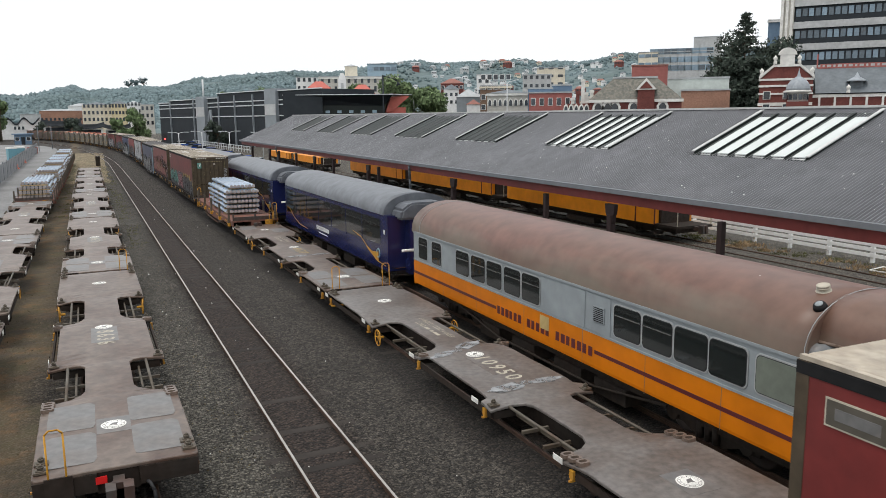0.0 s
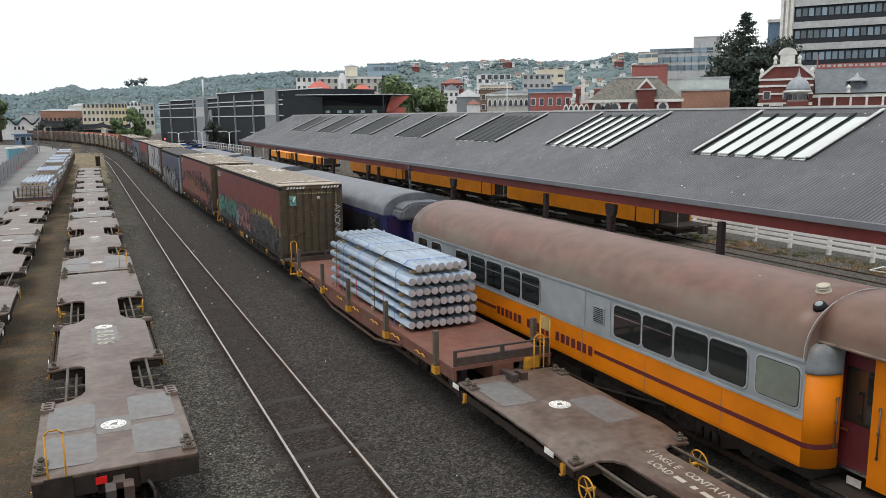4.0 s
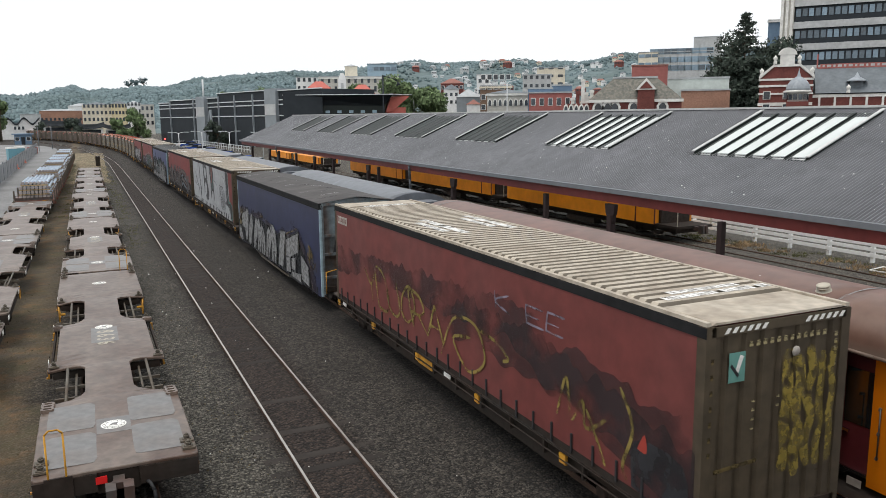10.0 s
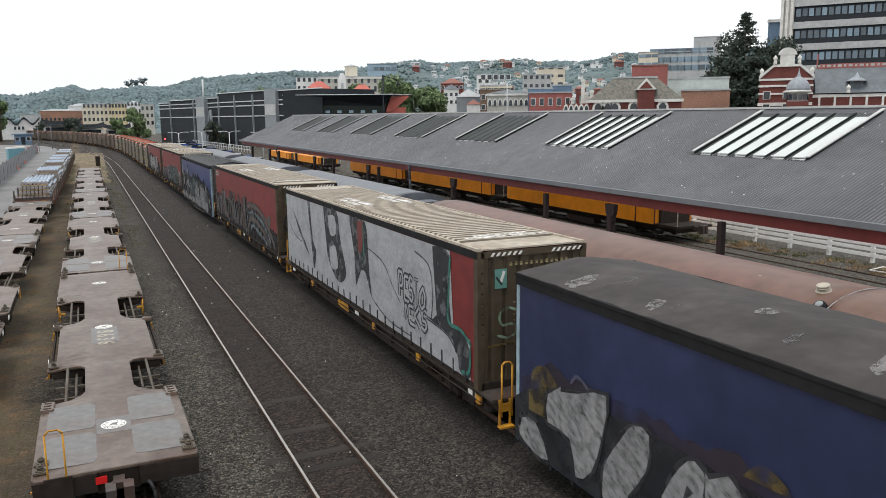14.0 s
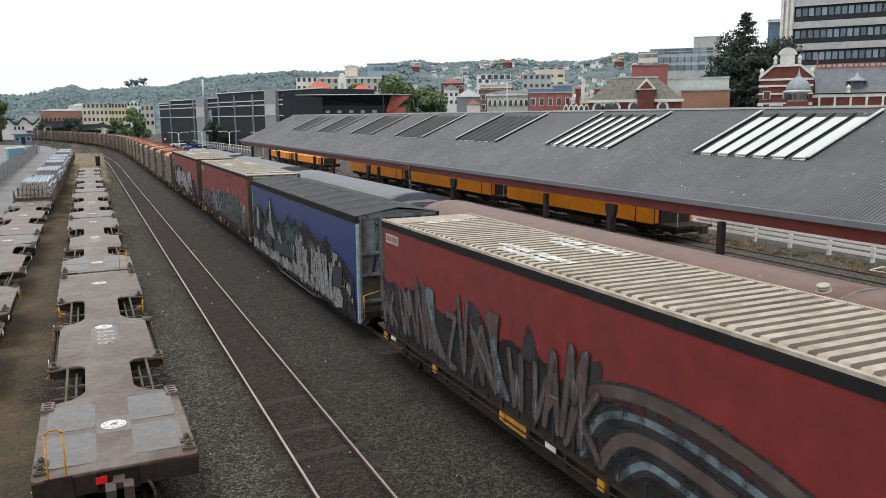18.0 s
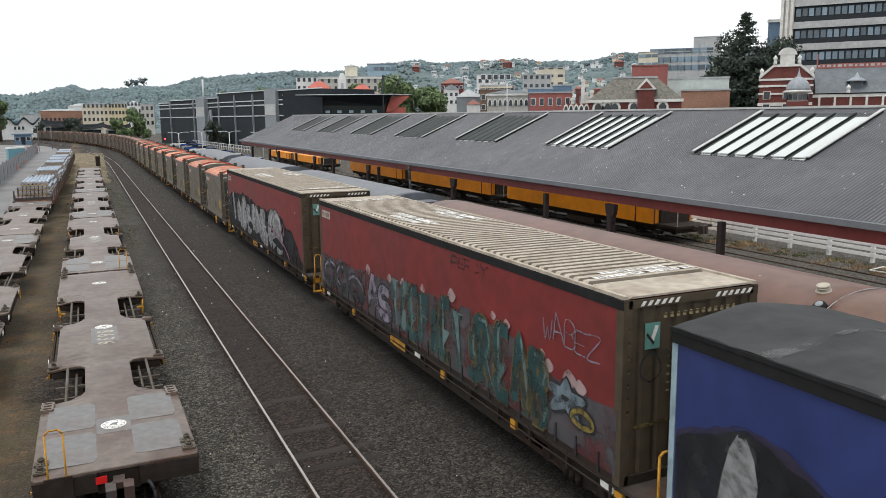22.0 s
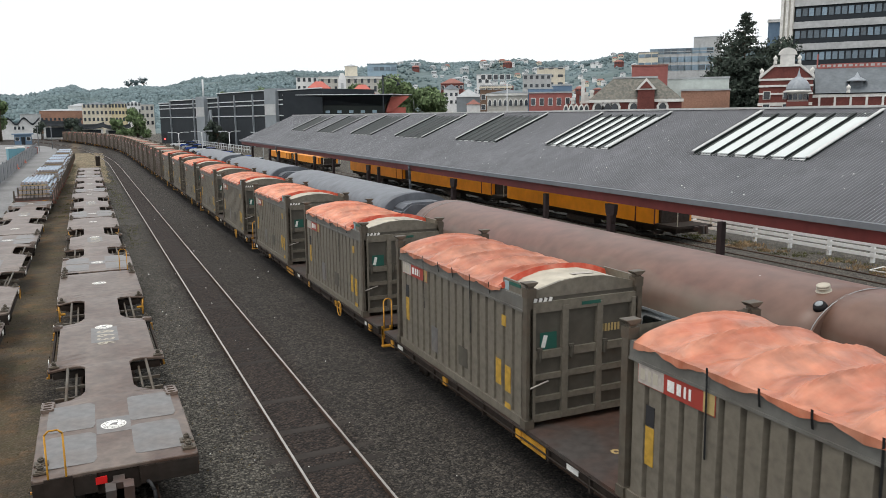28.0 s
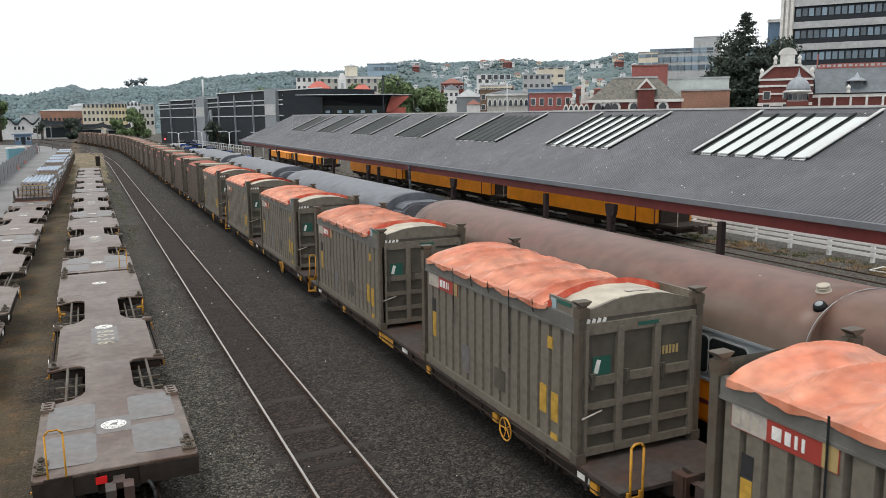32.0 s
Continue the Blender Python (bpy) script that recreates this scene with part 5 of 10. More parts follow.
lettered(bB, 7.65, "YDUORA", 2.9, 7.7, 0.45, 1.4, 0.05, M_OCHRE, M_OCHRE, seed=6, rim=0.012, wild=0.35, lean=-0.1, label="yellow scrawled letters")
sprayed(bB, 7.65, (((7.6, 0.3), (8.2, 1.2), (9.2, 1.3), (9.6, 0.7), (8.9, 0.3), (8.2, 0.8), (9.0, 1.0)), ((9.3, 1.25), (10.0, 1.2), (10.5, 1.0), (10.3, 0.9))), 0.065, M_OCHRE, label="yellow looping scrawl")
sprayed(bB, 7.65, (((12.1, 0.55), (12.35, 1.25), (12.5, 0.6), (12.8, 1.0), (12.9, 0.6), (13.4, 0.9)), ((13.7, 1.5), (14.0, 1.0), (13.8, 0.4), (13.9, 0.2)), ((12.9, 0.9), (13.2, 0.5), (13.4, 0.2))), 0.065, M_OCHRE, label="yellow scrawled letter")
lettered(bB, 7.65, "K EE", 10.0, 12.3, 1.8, 2.15, 0.03, M_LILAC, M_LILAC, seed=7, rim=0.005, label="faint pale scrawl")
daubed(bB, 7.65, (((14.0, 0.15), (14.05, 0.85), (15.0, 0.85), (15.0, 0.15)),), M_SPRAYBLACK, -1.236, "black sprayed square")
daubed(bB, 7.65, (((14.1, 0.75), (14.25, 1.0), (14.3, 0.75)),), M_REDSIGN, -1.238, "red sprayed fleck")
for k in range(5):
    bm = bmesh.new()
    ribbon(bm, flow([(-0.15 - 0.2 * k + 0.05 * math.sin(3 * i + k), 2.3 - 0.33 * i - 0.1 * (k % 2)) for i in range(6)], 3), 0.2 - 0.02 * k, -0.0005 * k)
    part("graffiti", bm, M_YELLOWHAZE, bB, "yellow sprayed streak down the end wall", at=pose(0, -7.654, 0, 0, 0, 90))
bW = boxed_load(107.0, 122.4, "pale grey painted-over curtain container with black lettering shapes", WL, signed=False)
cloud(bW, 7.7, ((0.05, 0.13, 2.58), (14.2, 0.13, 2.58), (14.3, 0.13, 1.0), (15.1, 0.13, 0.95)), M_PALEGREY, seed=31, rough=0.0, label="pale grey roller paint over the red curtain")
daubed(bW, 7.7, (((3.0, 2.58), (3.15, 2.0), (3.35, 1.2), (3.6, 0.4), (3.9, 1.0), (3.6, 1.3), (3.4, 2.0), (3.3, 2.58)), ((1.0, 2.1), (2.0, 1.5), (2.9, 0.9), (2.9, 0.8), (1.8, 1.4)),
                 ((4.9, 2.58), (6.3, 2.58), (6.6, 1.8), (7.1, 0.9), (6.6, 0.5), (5.9, 0.6), (5.2, 1.2), (5.2, 2.0)), ((7.5, 2.58), (8.9, 2.55), (9.0, 1.7), (9.3, 0.6), (8.8, 1.2), (8.3, 1.1), (8.0, 0.7), (7.9, 1.6)),
                 ((13.3, 2.55), (14.15, 2.5), (14.0, 1.1), (14.9, 1.0), (15.1, 0.2), (14.6, 0.2), (14.3, 0.75), (12.9, 0.95), (13.5, 1.1))), M_SPRAYBLACK, -1.2325, "black sprayed slabs and spikes")
daubed(bW, 7.7, (((5.4, 2.35), (6.1, 2.4), (6.2, 1.9), (5.6, 1.8)), ((5.5, 1.4), (6.1, 1.5), (6.3, 0.9), (5.6, 0.8)), ((14.0, 0.15), (14.2, 0.5), (14.5, 0.5), (14.55, 0.15))), M_PALEGREY, -1.236, "pale shapes within the black")
daubed(bW, 7.7, (((8.2, 2.5), (8.7, 2.5), (8.6, 1.8), (8.3, 1.7)),), M_REDFADED, -1.236, "dull red fleck")
sprayed(bW, 7.7, (((14.2, 2.5), (14.12, 1.7), (14.1, 1.1), (14.7, 1.05), (15.15, 0.85)), ((14.7, 0.2), (15.05, 0.3), (15.1, 0.8)), ((8.7, 2.5), (8.75, 1.7), (8.6, 1.4))), 0.08, M_TEAL, -1.238, "teal sprayed edge")
sprayed(bW, 7.7, (((9.0, 1.9), (10.2, 1.7), (10.9, 1.2), (11.4, 0.9)), ((12.3, 2.3), (13.1, 2.1), (13.3, 1.5), (13.2, 0.9)), ((0.3, 1.6), (1.3, 1.2), (2.2, 1.1)), ((9.3, 0.6), (10.5, 0.3), (12.0, 0.25)), ((12.9, 0.9), (14.0, 0.8), (14.4, 0.6))), 0.035, M_SPRAYBLACK, -1.238, "thin black sprayed lines")
lettered(bW, 7.7, "PESTO", 11.3, 12.85, 1.0, 1.65, 0.07, M_PALEGREY, M_SPRAYBLACK, seed=33, rim=0.05, x=-1.236, bend=False, label="small pale letters outlined black")
lettered(bW, 7.7, "NEKS", 11.6, 12.95, 0.5, 1.02, 0.07, M_PALEGREY, M_SPRAYBLACK, seed=34, rim=0.05, x=-1.236, bend=False, label="small pale letters outlined black")
end_tag(bW, 7.7, "SAD", -0.8, 1.0, 0.6, M_GREENTAG, False, "pale green sprayed tag across the end wall", 0.05)
bD = boxed_load(124.1, 139.5, "dark red curtain container with sprawling silver graffiti", WL)
cloud(bD, 7.7, ((0.0, 0.13, 1.5), (0.4, 0.13, 1.35), (3.0, 0.13, 1.2), (8.0, 0.13, 1.3), (12.0, 0.13, 1.1), (15.3, 0.13, 0.8)), M_SPRAYDARK, seed=41, rough=0.25, label="dim grey ground behind the letters")
daubed(bD, 7.7, (((2.2, 1.0), (2.5, 1.6), (3.1, 1.1)), ((4.6, 1.1), (4.95, 1.75), (5.8, 1.2)), ((6.9, 1.2), (7.15, 1.8), (7.5, 1.15)), ((8.2, 1.15), (9.2, 1.75), (9.0, 1.1))), M_SPRAYBLACK, -1.231, "pointed black tips behind the letters")
lettered(bD, 7.7, "AKVMNWKZVANKWVAMK", 0.1, 9.3, 0.12, 1.62, 0.13, M_PIECE, M_SPRAYBLACK, M_STEELBLUE, seed=42, rim=0.04, wild=0.35, lean=-0.15, x=-1.232, bend=False, label="angular grey-brown letters with black outlines")
for k in range(4):
    pts = ((8.3 + 0.45 * k, 0.1), (8.9 + 0.4 * k, 1.15 - 0.22 * k), (10.6, 1.5 - 0.3 * k), (12.9 - 0.2 * k, 1.2 - 0.27 * k), (15.0 - 0.5 * k, 0.15))
    sprayed(bD, 7.7, (pts,), 0.3, M_SPRAYBLACK, -1.2335 - 0.002 * k, "black edge of a sweeping stroke")
    sprayed(bD, 7.7, (pts,), 0.19 if k % 2 == 0 else 0.11, M_STEELBLUE if k % 2 else M_PIECE, -1.2345 - 0.002 * k, "grey sweeping stroke")
daubed(bD, 7.7, (((11.2, 1.35), (11.6, 1.65), (11.9, 1.3)), ((12.9, 1.1), (14.2, 1.45), (14.0, 0.9))), M_PIECE, -1.2325, "pointed tips of the sweeping strokes")
end_tag(bD, 7.7, "GOU", -0.95, 0.95, 0.68, M_SPRAYBLACK, False, "black looping scrawl", 0.075)
bE = boxed_load(157.2, 172.6, "dark red curtain container with multicoloured graffiti", WL)
cloud(bE, 7.7, ((0.0, 0.13, 1.1), (2.5, 0.13, 1.15), (4.6, 0.13, 1.2), (6.0, 0.13, 1.3), (9.0, 0.13, 1.45), (12.0, 0.13, 1.5), (13.6, 0.13, 1.1), (15.3, 0.13, 1.1)), M_SPRAYGREY, seed=51, rough=0.14, label="dark grey ground behind the letters")
lettered(bE, 7.7, "OCO", 0.3, 4.2, 0.2, 1.05, 0.3, M_SPRAYBLACK, M_SPRAYGREY, M_LILAC, seed=52, rim=0.05, label="black and lilac shapes")
lettered(bE, 7.7, "AS", 4.4, 6.2, 0.15, 1.2, 0.22, M_LILAC, M_SPRAYBLACK, seed=53, rim=0.06, label="pale lilac letters")
lettered(bE, 7.7, "TKEFWETSRENB", 6.2, 13.5, 0.13, 1.52, 0.27, M_TEALDARK, M_OCHREDARK, M_TEALGREY, seed=54, rim=0.035, bend=False, label="grey-blue block letters with ochre outlines")
lettered(bE, 7.7, "*", 13.4, 14.6, 0.5, 1.25, 0.11, M_STEELBLUE, M_SPRAYBLACK, seed=55, rim=0.04, bend=False, x=-1.25, label="blue sprayed star")
lettered(bE, 7.7, "O", 14.2, 14.7, 0.5, 0.85, 0.08, M_OCHRE, M_SPRAYBLACK, seed=56, rim=0.03, x=-1.254, label="ochre ring")
for u, z in ((4.6, 1.3), (6.2, 1.35), (7.1, 1.4), (8.3, 1.5), (9.8, 1.65), (11.6, 1.65), (12.1, 1.6), (13.3, 1.4), (13.5, 1.25), (14.1, 1.2), (14.4, 1.15)):
    k = 0.06 + 0.02 * ((u * 7) % 3)
    daubed(bE, 7.7, (((u - 1.6 * k, z), (u - 0.4 * k, z + 1.5 * k), (u + 0.9 * k, z + 1.1 * k), (u + 1.9 * k, z + 0.2 * k), (u + 0.3 * k, z - 1.1 * k)),), M_PINKPALE, -1.236, "pale pink dab")
lettered(bE, 7.7, "WABEZ", 13.3, 14.9, 1.65, 2.1, 0.018, M_LILAC, M_LILAC, seed=57, rim=0.004, fall=0.05, label="thin white tag")
lettered(bE, 7.7, "PERCY", 9.8, 11.4, 2.28, 2.5, 0.03, M_SMOKE, M_SMOKE, seed=58, rim=0.004, label="faint dark tag")
end_tag(bE, 7.7, "OY", -0.9, 1.5, 0.45, M_SPRAYBLACK, False, "faint black tag on the end wall")
bF = boxed_load(174.8, 190.1, "dark red curtain container with silver block graffiti", WL)
cloud(bF, 7.65, ((0.0, 0.13, 1.4), (2.0, 0.13, 1.75), (5.4, 0.13, 1.85), (7.2, 0.13, 1.65), (8.5, 0.13, 1.5), (10, 0.13, 1.7), (11, 0.13, 1.5), (12.2, 0.13, 1.55), (13.0, 0.13, 1.25), (13.7, 0.13, 1.2), (15.2, 0.13, 0.25)), M_SPRAYDARK, seed=61, rough=0.16, label="dark grey ground behind silver letters")
lettered(bF, 7.65, "INGSANEOB", 1.4, 12.1, 0.12, 1.78, 0.62, M_SILVER, M_SPRAYBLACK, M_PALEGREY, seed=62, rim=0.045, wild=0.24, lean=-0.1, label="silver bubble letters with black edges")
daubed(bF, 7.65, (((5.4, 0.5), (5.9, 0.75), (6.6, 0.6), (6.2, 0.4)), ((10.4, 0.5), (11.4, 0.7), (12.4, 0.45), (11.8, 0.3))), M_SPRAYDARK, -1.256, "dark oval shapes")
sprayed(bF, 7.65, (((9.7, 1.05), (10.6, 0.95), (11.7, 0.75), (12.6, 0.5), (13.3, 0.15)),), 0.1, M_LILACPINK, -1.258, "pink sprayed swoosh")
sprayed(bF, 7.65, (((12.0, 0.9), (12.4, 1.4), (12.5, 0.9)), ((12.2, 0.8), (12.6, 1.2))), 0.09, M_LILACPINK, -1.258, "violet strokes")
sprayed(bF, 7.65, (((14.2, 1.95), (14.4, 2.02)), ((14.25, 1.5), (14.29, 1.53)), ((0.4, 1.3), (0.5, 1.0))), 0.03, M_PALEGREY, -1.238, "white flecks")


def curtain_wagon(label, length=14.6, curtain=None, bows=True):
    """A blue curtain-sided wagon: curtains to below the deck, a sagging black roof, a pale blue framed end."""
    w = thing("curtain_side_wagon", pose(0, 0, 0), label, "railway wagon", "blue curtain wagons")
    h = length / 2
    for sx in (-1, 1):
        bm = bmesh.new()
        cols = []
        for i in range(61):
            y = -h + 0.1 + (length - 0.2) * i / 60
            cols.append([bm.verts.new((sx * (1.222 + 0.012 * noise.noise((y * 0.7, z, sx))), y, z)) for z in (0.36, 1.0, 1.7, 2.4, 3.2)])
        for p, q in zip(cols, cols[1:]):
            for j in range(4):
                bm.faces.new((p[j], p[j + 1], q[j + 1], q[j])).smooth = True
        bmesh.ops.solidify(bm, geom=bm.faces[:], thickness=0.012 * sx)
        crisp(bm)
        part("side_curtain", bm, curtain or M_BLUE, w, "dark blue vinyl curtain")
        part("roof_rail", rounded(boxed((sx * 1.18 - 0.07, sx * 1.18 + 0.058, -h, h, 3.2, 3.34)), 0.02), M_BAND, w)
        part("roof_lip", rounded(boxed((sx * 1.2 - 0.06, sx * 1.2 + 0.042, -h - 0.02, h + 0.02, 3.345, 3.4)), 0.012), M_BAND, w, "black lip under the roof sheet")
        bm = bmesh.new()
        tube(bm, [(sx * 1.16, -h + 2.6, 0.5), (sx * 1.16, -2.4, 0.2), (sx * 1.16, 2.4, 0.2), (sx * 1.16, h - 2.6, 0.5)], 0.04)
        for y in (-2.4, 2.4):
            cyl(bm, (sx * 1.16, y, 0.2), (sx * 1.16, y, 0.5), 0.03, 6)
        part("truss_rod", bm, M_COALPOST, w, "bent steel truss rod")
    def crown(x, y):
        """The roof's height: a low ridge, bows at even steps and the sheet sagging between them."""
        bow = (1 - abs(math.sin((y + h) * math.pi / 1.46))) ** 1.6
        z = 3.4 + 0.17 * (1 - math.hypot(x, 0.12) / 1.25) + (0.06 if bows else 0.012) * (bow - 0.4) * (1 - abs(x) / 1.3)
        return z + 0.016 * noise.noise((x * 1.5, y * 1.4, 1)) + 0.006 * noise.noise((x * 4 + y, y * 4, 6))

    xs = (-1.238, -1.05, -0.85, -0.65, -0.45, -0.2, 0, 0.2, 0.45, 0.65, 0.85, 1.05, 1.238)
    bm = bmesh.new()
    rows = [[bm.verts.new((x, -h + length * i / 144, crown(x, -h + length * i / 144))) for x in xs] for i in range(145)]
    for p, q in zip(rows, rows[1:]):
        for j in range(12):
            bm.faces.new((p[j], p[j + 1], q[j + 1], q[j])).smooth = True
    bmesh.ops.solidify(bm, geom=bm.faces[:], thickness=0.02)
    crisp(bm)
    part("roof", bm, M_TARP if bows else M_TARPBROWN, w, "sagging black tarpaulin roof" if bows else "scuffed brown-black sheet roof")
    rng = random.Random(len(label))
    for k in range(9 if bows else 0):
        y = -h + 1.46 * (k + 1)
        bm = bmesh.new()
        line = []
        for x in xs:
            a = y + 0.1 * (x / 1.25) ** 2 + 0.05 * noise.noise((x, k, 2))
            half = 0.05 + 0.09 * abs(x + 0.2) / 1.2 + 0.03 * noise.noise((x * 2, k, 5))
            line.append([bm.verts.new((x, b, crown(x, b) + 0.006)) for b in (a - half, a, a + half)])
        for p, q in zip(line, line[1:]):
            for j in range(2):
                bm.faces.new((p[j], q[j], q[j + 1], p[j + 1])).smooth = True
        part("bow_mark", bm, M_SCUFF, w, "pale rubbed line over a roof bow")
    for k in range(0 if bows else 16):
        y, x = -h + 0.6 + (length - 1.4) * (k + rng.random()) / 16, rng.uniform(-0.95, 0.8)
        bm = bmesh.new()
        ring = []
        a0, long, wide = rng.uniform(-0.5, 0.5), rng.uniform(0.12, 0.4), rng.uniform(0.04, 0.16)
        for j in range(14):
            t = j * math.tau / 14
            r = 1 + 0.45 * noise.noise((math.cos(t) * 1.5, math.sin(t) * 1.5, k))
            u, v = long * r * math.cos(t), wide * r * math.sin(t)
            px, py = x + u * math.cos(a0) - v * math.sin(a0), y + u * math.sin(a0) + v * math.cos(a0)
            ring.append(bm.verts.new((px, py, crown(px, py) + 0.008)))
        mid = bm.verts.new((x, y, crown(x, y) + 0.008))
        for p, q in zip(ring, ring[1:] + ring[:1]):
            bm.faces.new((p, q, mid))
        part("scuff", bm, M_SCRAPE if k % 2 else M_SCUFF, w, "pale scuff on the roof sheet")
    part("floor", boxed((-1.16, 1.16, -h, h, 0.55, 0.7)), M_UNDER, w)
    for y, s in ((-h, 0), (h, 180)):
        e = part("end_wall", boxed((-1.16, 1.16, 0.1, 0.14, 0.5, 3.4)), M_PALEBLUE, w, "pale blue riveted steel end", at=pose(0, y, 0, 0, 0, s))
        for x in (-1.14, -0.5, 0.15, 0.75, 1.14):
            part("end_stanchion", shared("stan", lambda: mesh_of("end_stanchion", boxed((-0.045, 0.045, 0.0, 0.1, 0.45, 3.38)), M_PALEBLUE)), None, e, at=pose(x, 0, 0))
        for z in (1.0, 1.75, 2.35, 3.36):
            part("end_rail", shared("erail", lambda: mesh_of("end_rail", boxed((-1.16, 1.16, 0.01, 0.1, -0.04, 0.04)), M_PALEBLUE)), None, e, at=pose(0, 0.003, z))
        for x0, x1 in ((-1.095, -0.545), (-0.455, 0.105), (0.195, 0.705), (0.795, 1.095)) if not s else ():
            for z0, z1 in ((0.5, 0.96), (1.04, 1.71)):
                part("end_panel", boxed((x0, x1, 0.09, 0.099, z0, z1)), M_ENDRUST, e, "rust-brown recessed panel")
        bm = bmesh.new()
        slab(bm, [(-1.16, 3.405), (1.16, 3.405), (1.16, 3.41), (0, 3.53), (-1.16, 3.41)], 0.06, 0.14, "y")
        part("end_gable", bm, M_PALEBLUE, e)
        part("end_sign", boxed((-0.28, 0.28, -0.005, 0, -0.09, 0.09)), M_TANSIGN, e, "tan number sign, illegible", at=pose(0.1, 0, 2.72))
        bm = bmesh.new()
        for k in range(3):
            ribbon(bm, [(-0.55 + 0.16 * i + 0.08 * math.sin(i * 2 + k), 3.05 + 0.17 * math.sin(i * 1.9 + k * 2)) for i in range(9)], 0.035, 0, 0)
            ribbon(bm, [(-0.9 + k * 0.8 + 0.06 * i, 1.45 + 0.2 * math.sin(i * 1.9 + k * 2)) for i in range(6)], 0.035, 0, 0)
        part("graffiti", stitched(bm), M_SPRAYBLACK, e, "black sprayed scrawl", at=pose(0, 0.096, 0, 0, 0, 90))
        bogie(w, y + (2.1 if not s else -2.1), 0.55)
        part("coupler", shared("coupler", coupler_mesh), None, w, at=pose(0, y, 0.6, 0, 0, s))
        bm = bmesh.new()
        tube(bm, [(-1.1, -0.1, 0.5), (-1.1, -0.1, 1.2), (-0.6, -0.1, 1.3)], 0.016)
        part("grab_rail", bm, M_YELLOW, w, "bent yellow grab rail", at=pose(0, y, 0, 0, 0, s))
        for sx in (-1, 1):
            part("corner_strip", boxed((-0.033, 0.033, -0.01, 0.09, 0.4, 3.2)), M_BLUEEDGE, w, at=pose(0, y, 0, 0, 0, s) @ Matrix.Translation((sx * 1.192, 0, 0)))
    tie = shared("tie", lambda: mesh_of("curtain_strap", boxed((-0.012, 0.012, -0.02, 0.02, -0.16, 0.16)), M_BLACK))
    for i in range(22):
        part("curtain_strap", tie, None, w, at=pose(-1.232, -h + 0.5 + (length - 1) * i / 21, 0.46 + 0.03 * math.sin(i * 5)))
    return w


blue1 = riding(curtain_wagon("blue curtain-sided wagon with silver letter-shape graffiti", 14.6, M_BLUEDULL, False), 98.2)
cloud(blue1, 7.3, ((0.2, 0.4, 1.6), (1.0, 0.4, 2.0), (3.4, 0.4, 2.1), (5.6, 0.4, 2.05), (7.0, 0.4, 1.95), (8.3, 0.4, 1.75), (9.2, 0.4, 2.0), (10.2, 0.4, 1.95), (11.3, 0.4, 2.25), (12.1, 0.4, 2.15), (12.8, 0.4, 1.6), (14.0, 0.4, 0.9)), M_SMOKE, -1.2475, 70, 0.16, label="brownish haze round the letters")
cloud(blue1, 7.3, ((0.0, 0.4, 1.2), (1.0, 0.4, 1.7), (3.4, 0.4, 1.85), (7.0, 0.4, 1.8), (8.4, 0.4, 1.6), (9.3, 0.4, 1.88), (10.2, 0.4, 1.75), (11.8, 0.4, 2.15), (12.1, 0.4, 1.7), (13.3, 0.4, 0.9)), M_SPRAYDARK, -1.249, 71, 0.08, label="black ground behind silver letters")
slabbed(blue1, 7.3, (((0.2, 0.55), (0.25, 0.88), (0.7, 0.95), (1.1, 0.45), (0.6, 0.42)), ((1.08, 1.1), (1.08, 1.58), (1.9, 1.85), (2.62, 2.05), (2.55, 1.4), (2.3, 0.75), (1.9, 0.5), (1.75, 1.05)), ((2.6, 0.5), (2.62, 1.0), (3.0, 1.55), (3.25, 1.84), (3.58, 1.82), (3.55, 1.3), (3.2, 0.8), (3.05, 0.48))), M_SILVER, M_SPRAYBLACK, -1.256, 0.07, 2)
for k, (u, lean, w) in enumerate(((3.75, 0.45, 0.5), (4.6, 0.1, 0.62), (5.4, -0.15, 0.75), (6.3, 0.35, 0.7), (7.35, -0.05, 0.9))):
    top = 1.68 + 0.14 * math.sin(k * 1.9 + 0.4)
    slabbed(blue1, 7.3, (((u, 0.45), (u + 0.3 * lean + 0.04 * k, 1.1), (u + lean, top - 0.1), (u + lean + 0.5 * w, top + 0.08), (u + lean + w, top - 0.15), (u + 0.6 * lean + 1.1 * w, 1.1), (u + w, 0.8 - 0.1 * (k % 2)), (u + 0.8 * w, 0.43)),), M_SILVER, M_SPRAYBLACK, -1.26 - 0.001 * k, 0.06, 2 - k % 2)
    daubed(blue1, 7.3, (((u + 0.45 * w, 0.42), (u + 0.4 * w + 0.4 * lean, 0.75 + 0.1 * (k % 3)), (u + 0.7 * w + 0.3 * lean, 0.9), (u + 0.7 * w, 0.42)), ((u + 0.5 * w + 0.6 * lean, 1.2), (u + 0.45 * w + 0.8 * lean, 1.45), (u + 0.7 * w + 0.8 * lean, 1.4))), M_SPRAYBLACK, -1.2665, "black notch in a letter", 1 + k % 2)
slabbed(blue1, 7.3, (((8.6, 0.5), (9.1, 1.83), (9.9, 1.85), (9.35, 0.5)), ((9.96, 0.95), (9.98, 1.63), (11.86, 2.1), (11.79, 1.42), (11.0, 1.2)), ((9.95, 0.45), (9.95, 0.95), (10.5, 0.98), (10.6, 0.5)), ((10.75, 0.65), (10.8, 1.05), (11.35, 1.1), (11.3, 0.7)), ((12.2, 0.55), (12.23, 1.39), (13.15, 1.0), (13.2, 0.45)), ((10.7, 0.4), (10.75, 0.55), (12.1, 0.62), (12.1, 0.4))), M_SILVER, M_SPRAYBLACK, -1.268, 0.08)
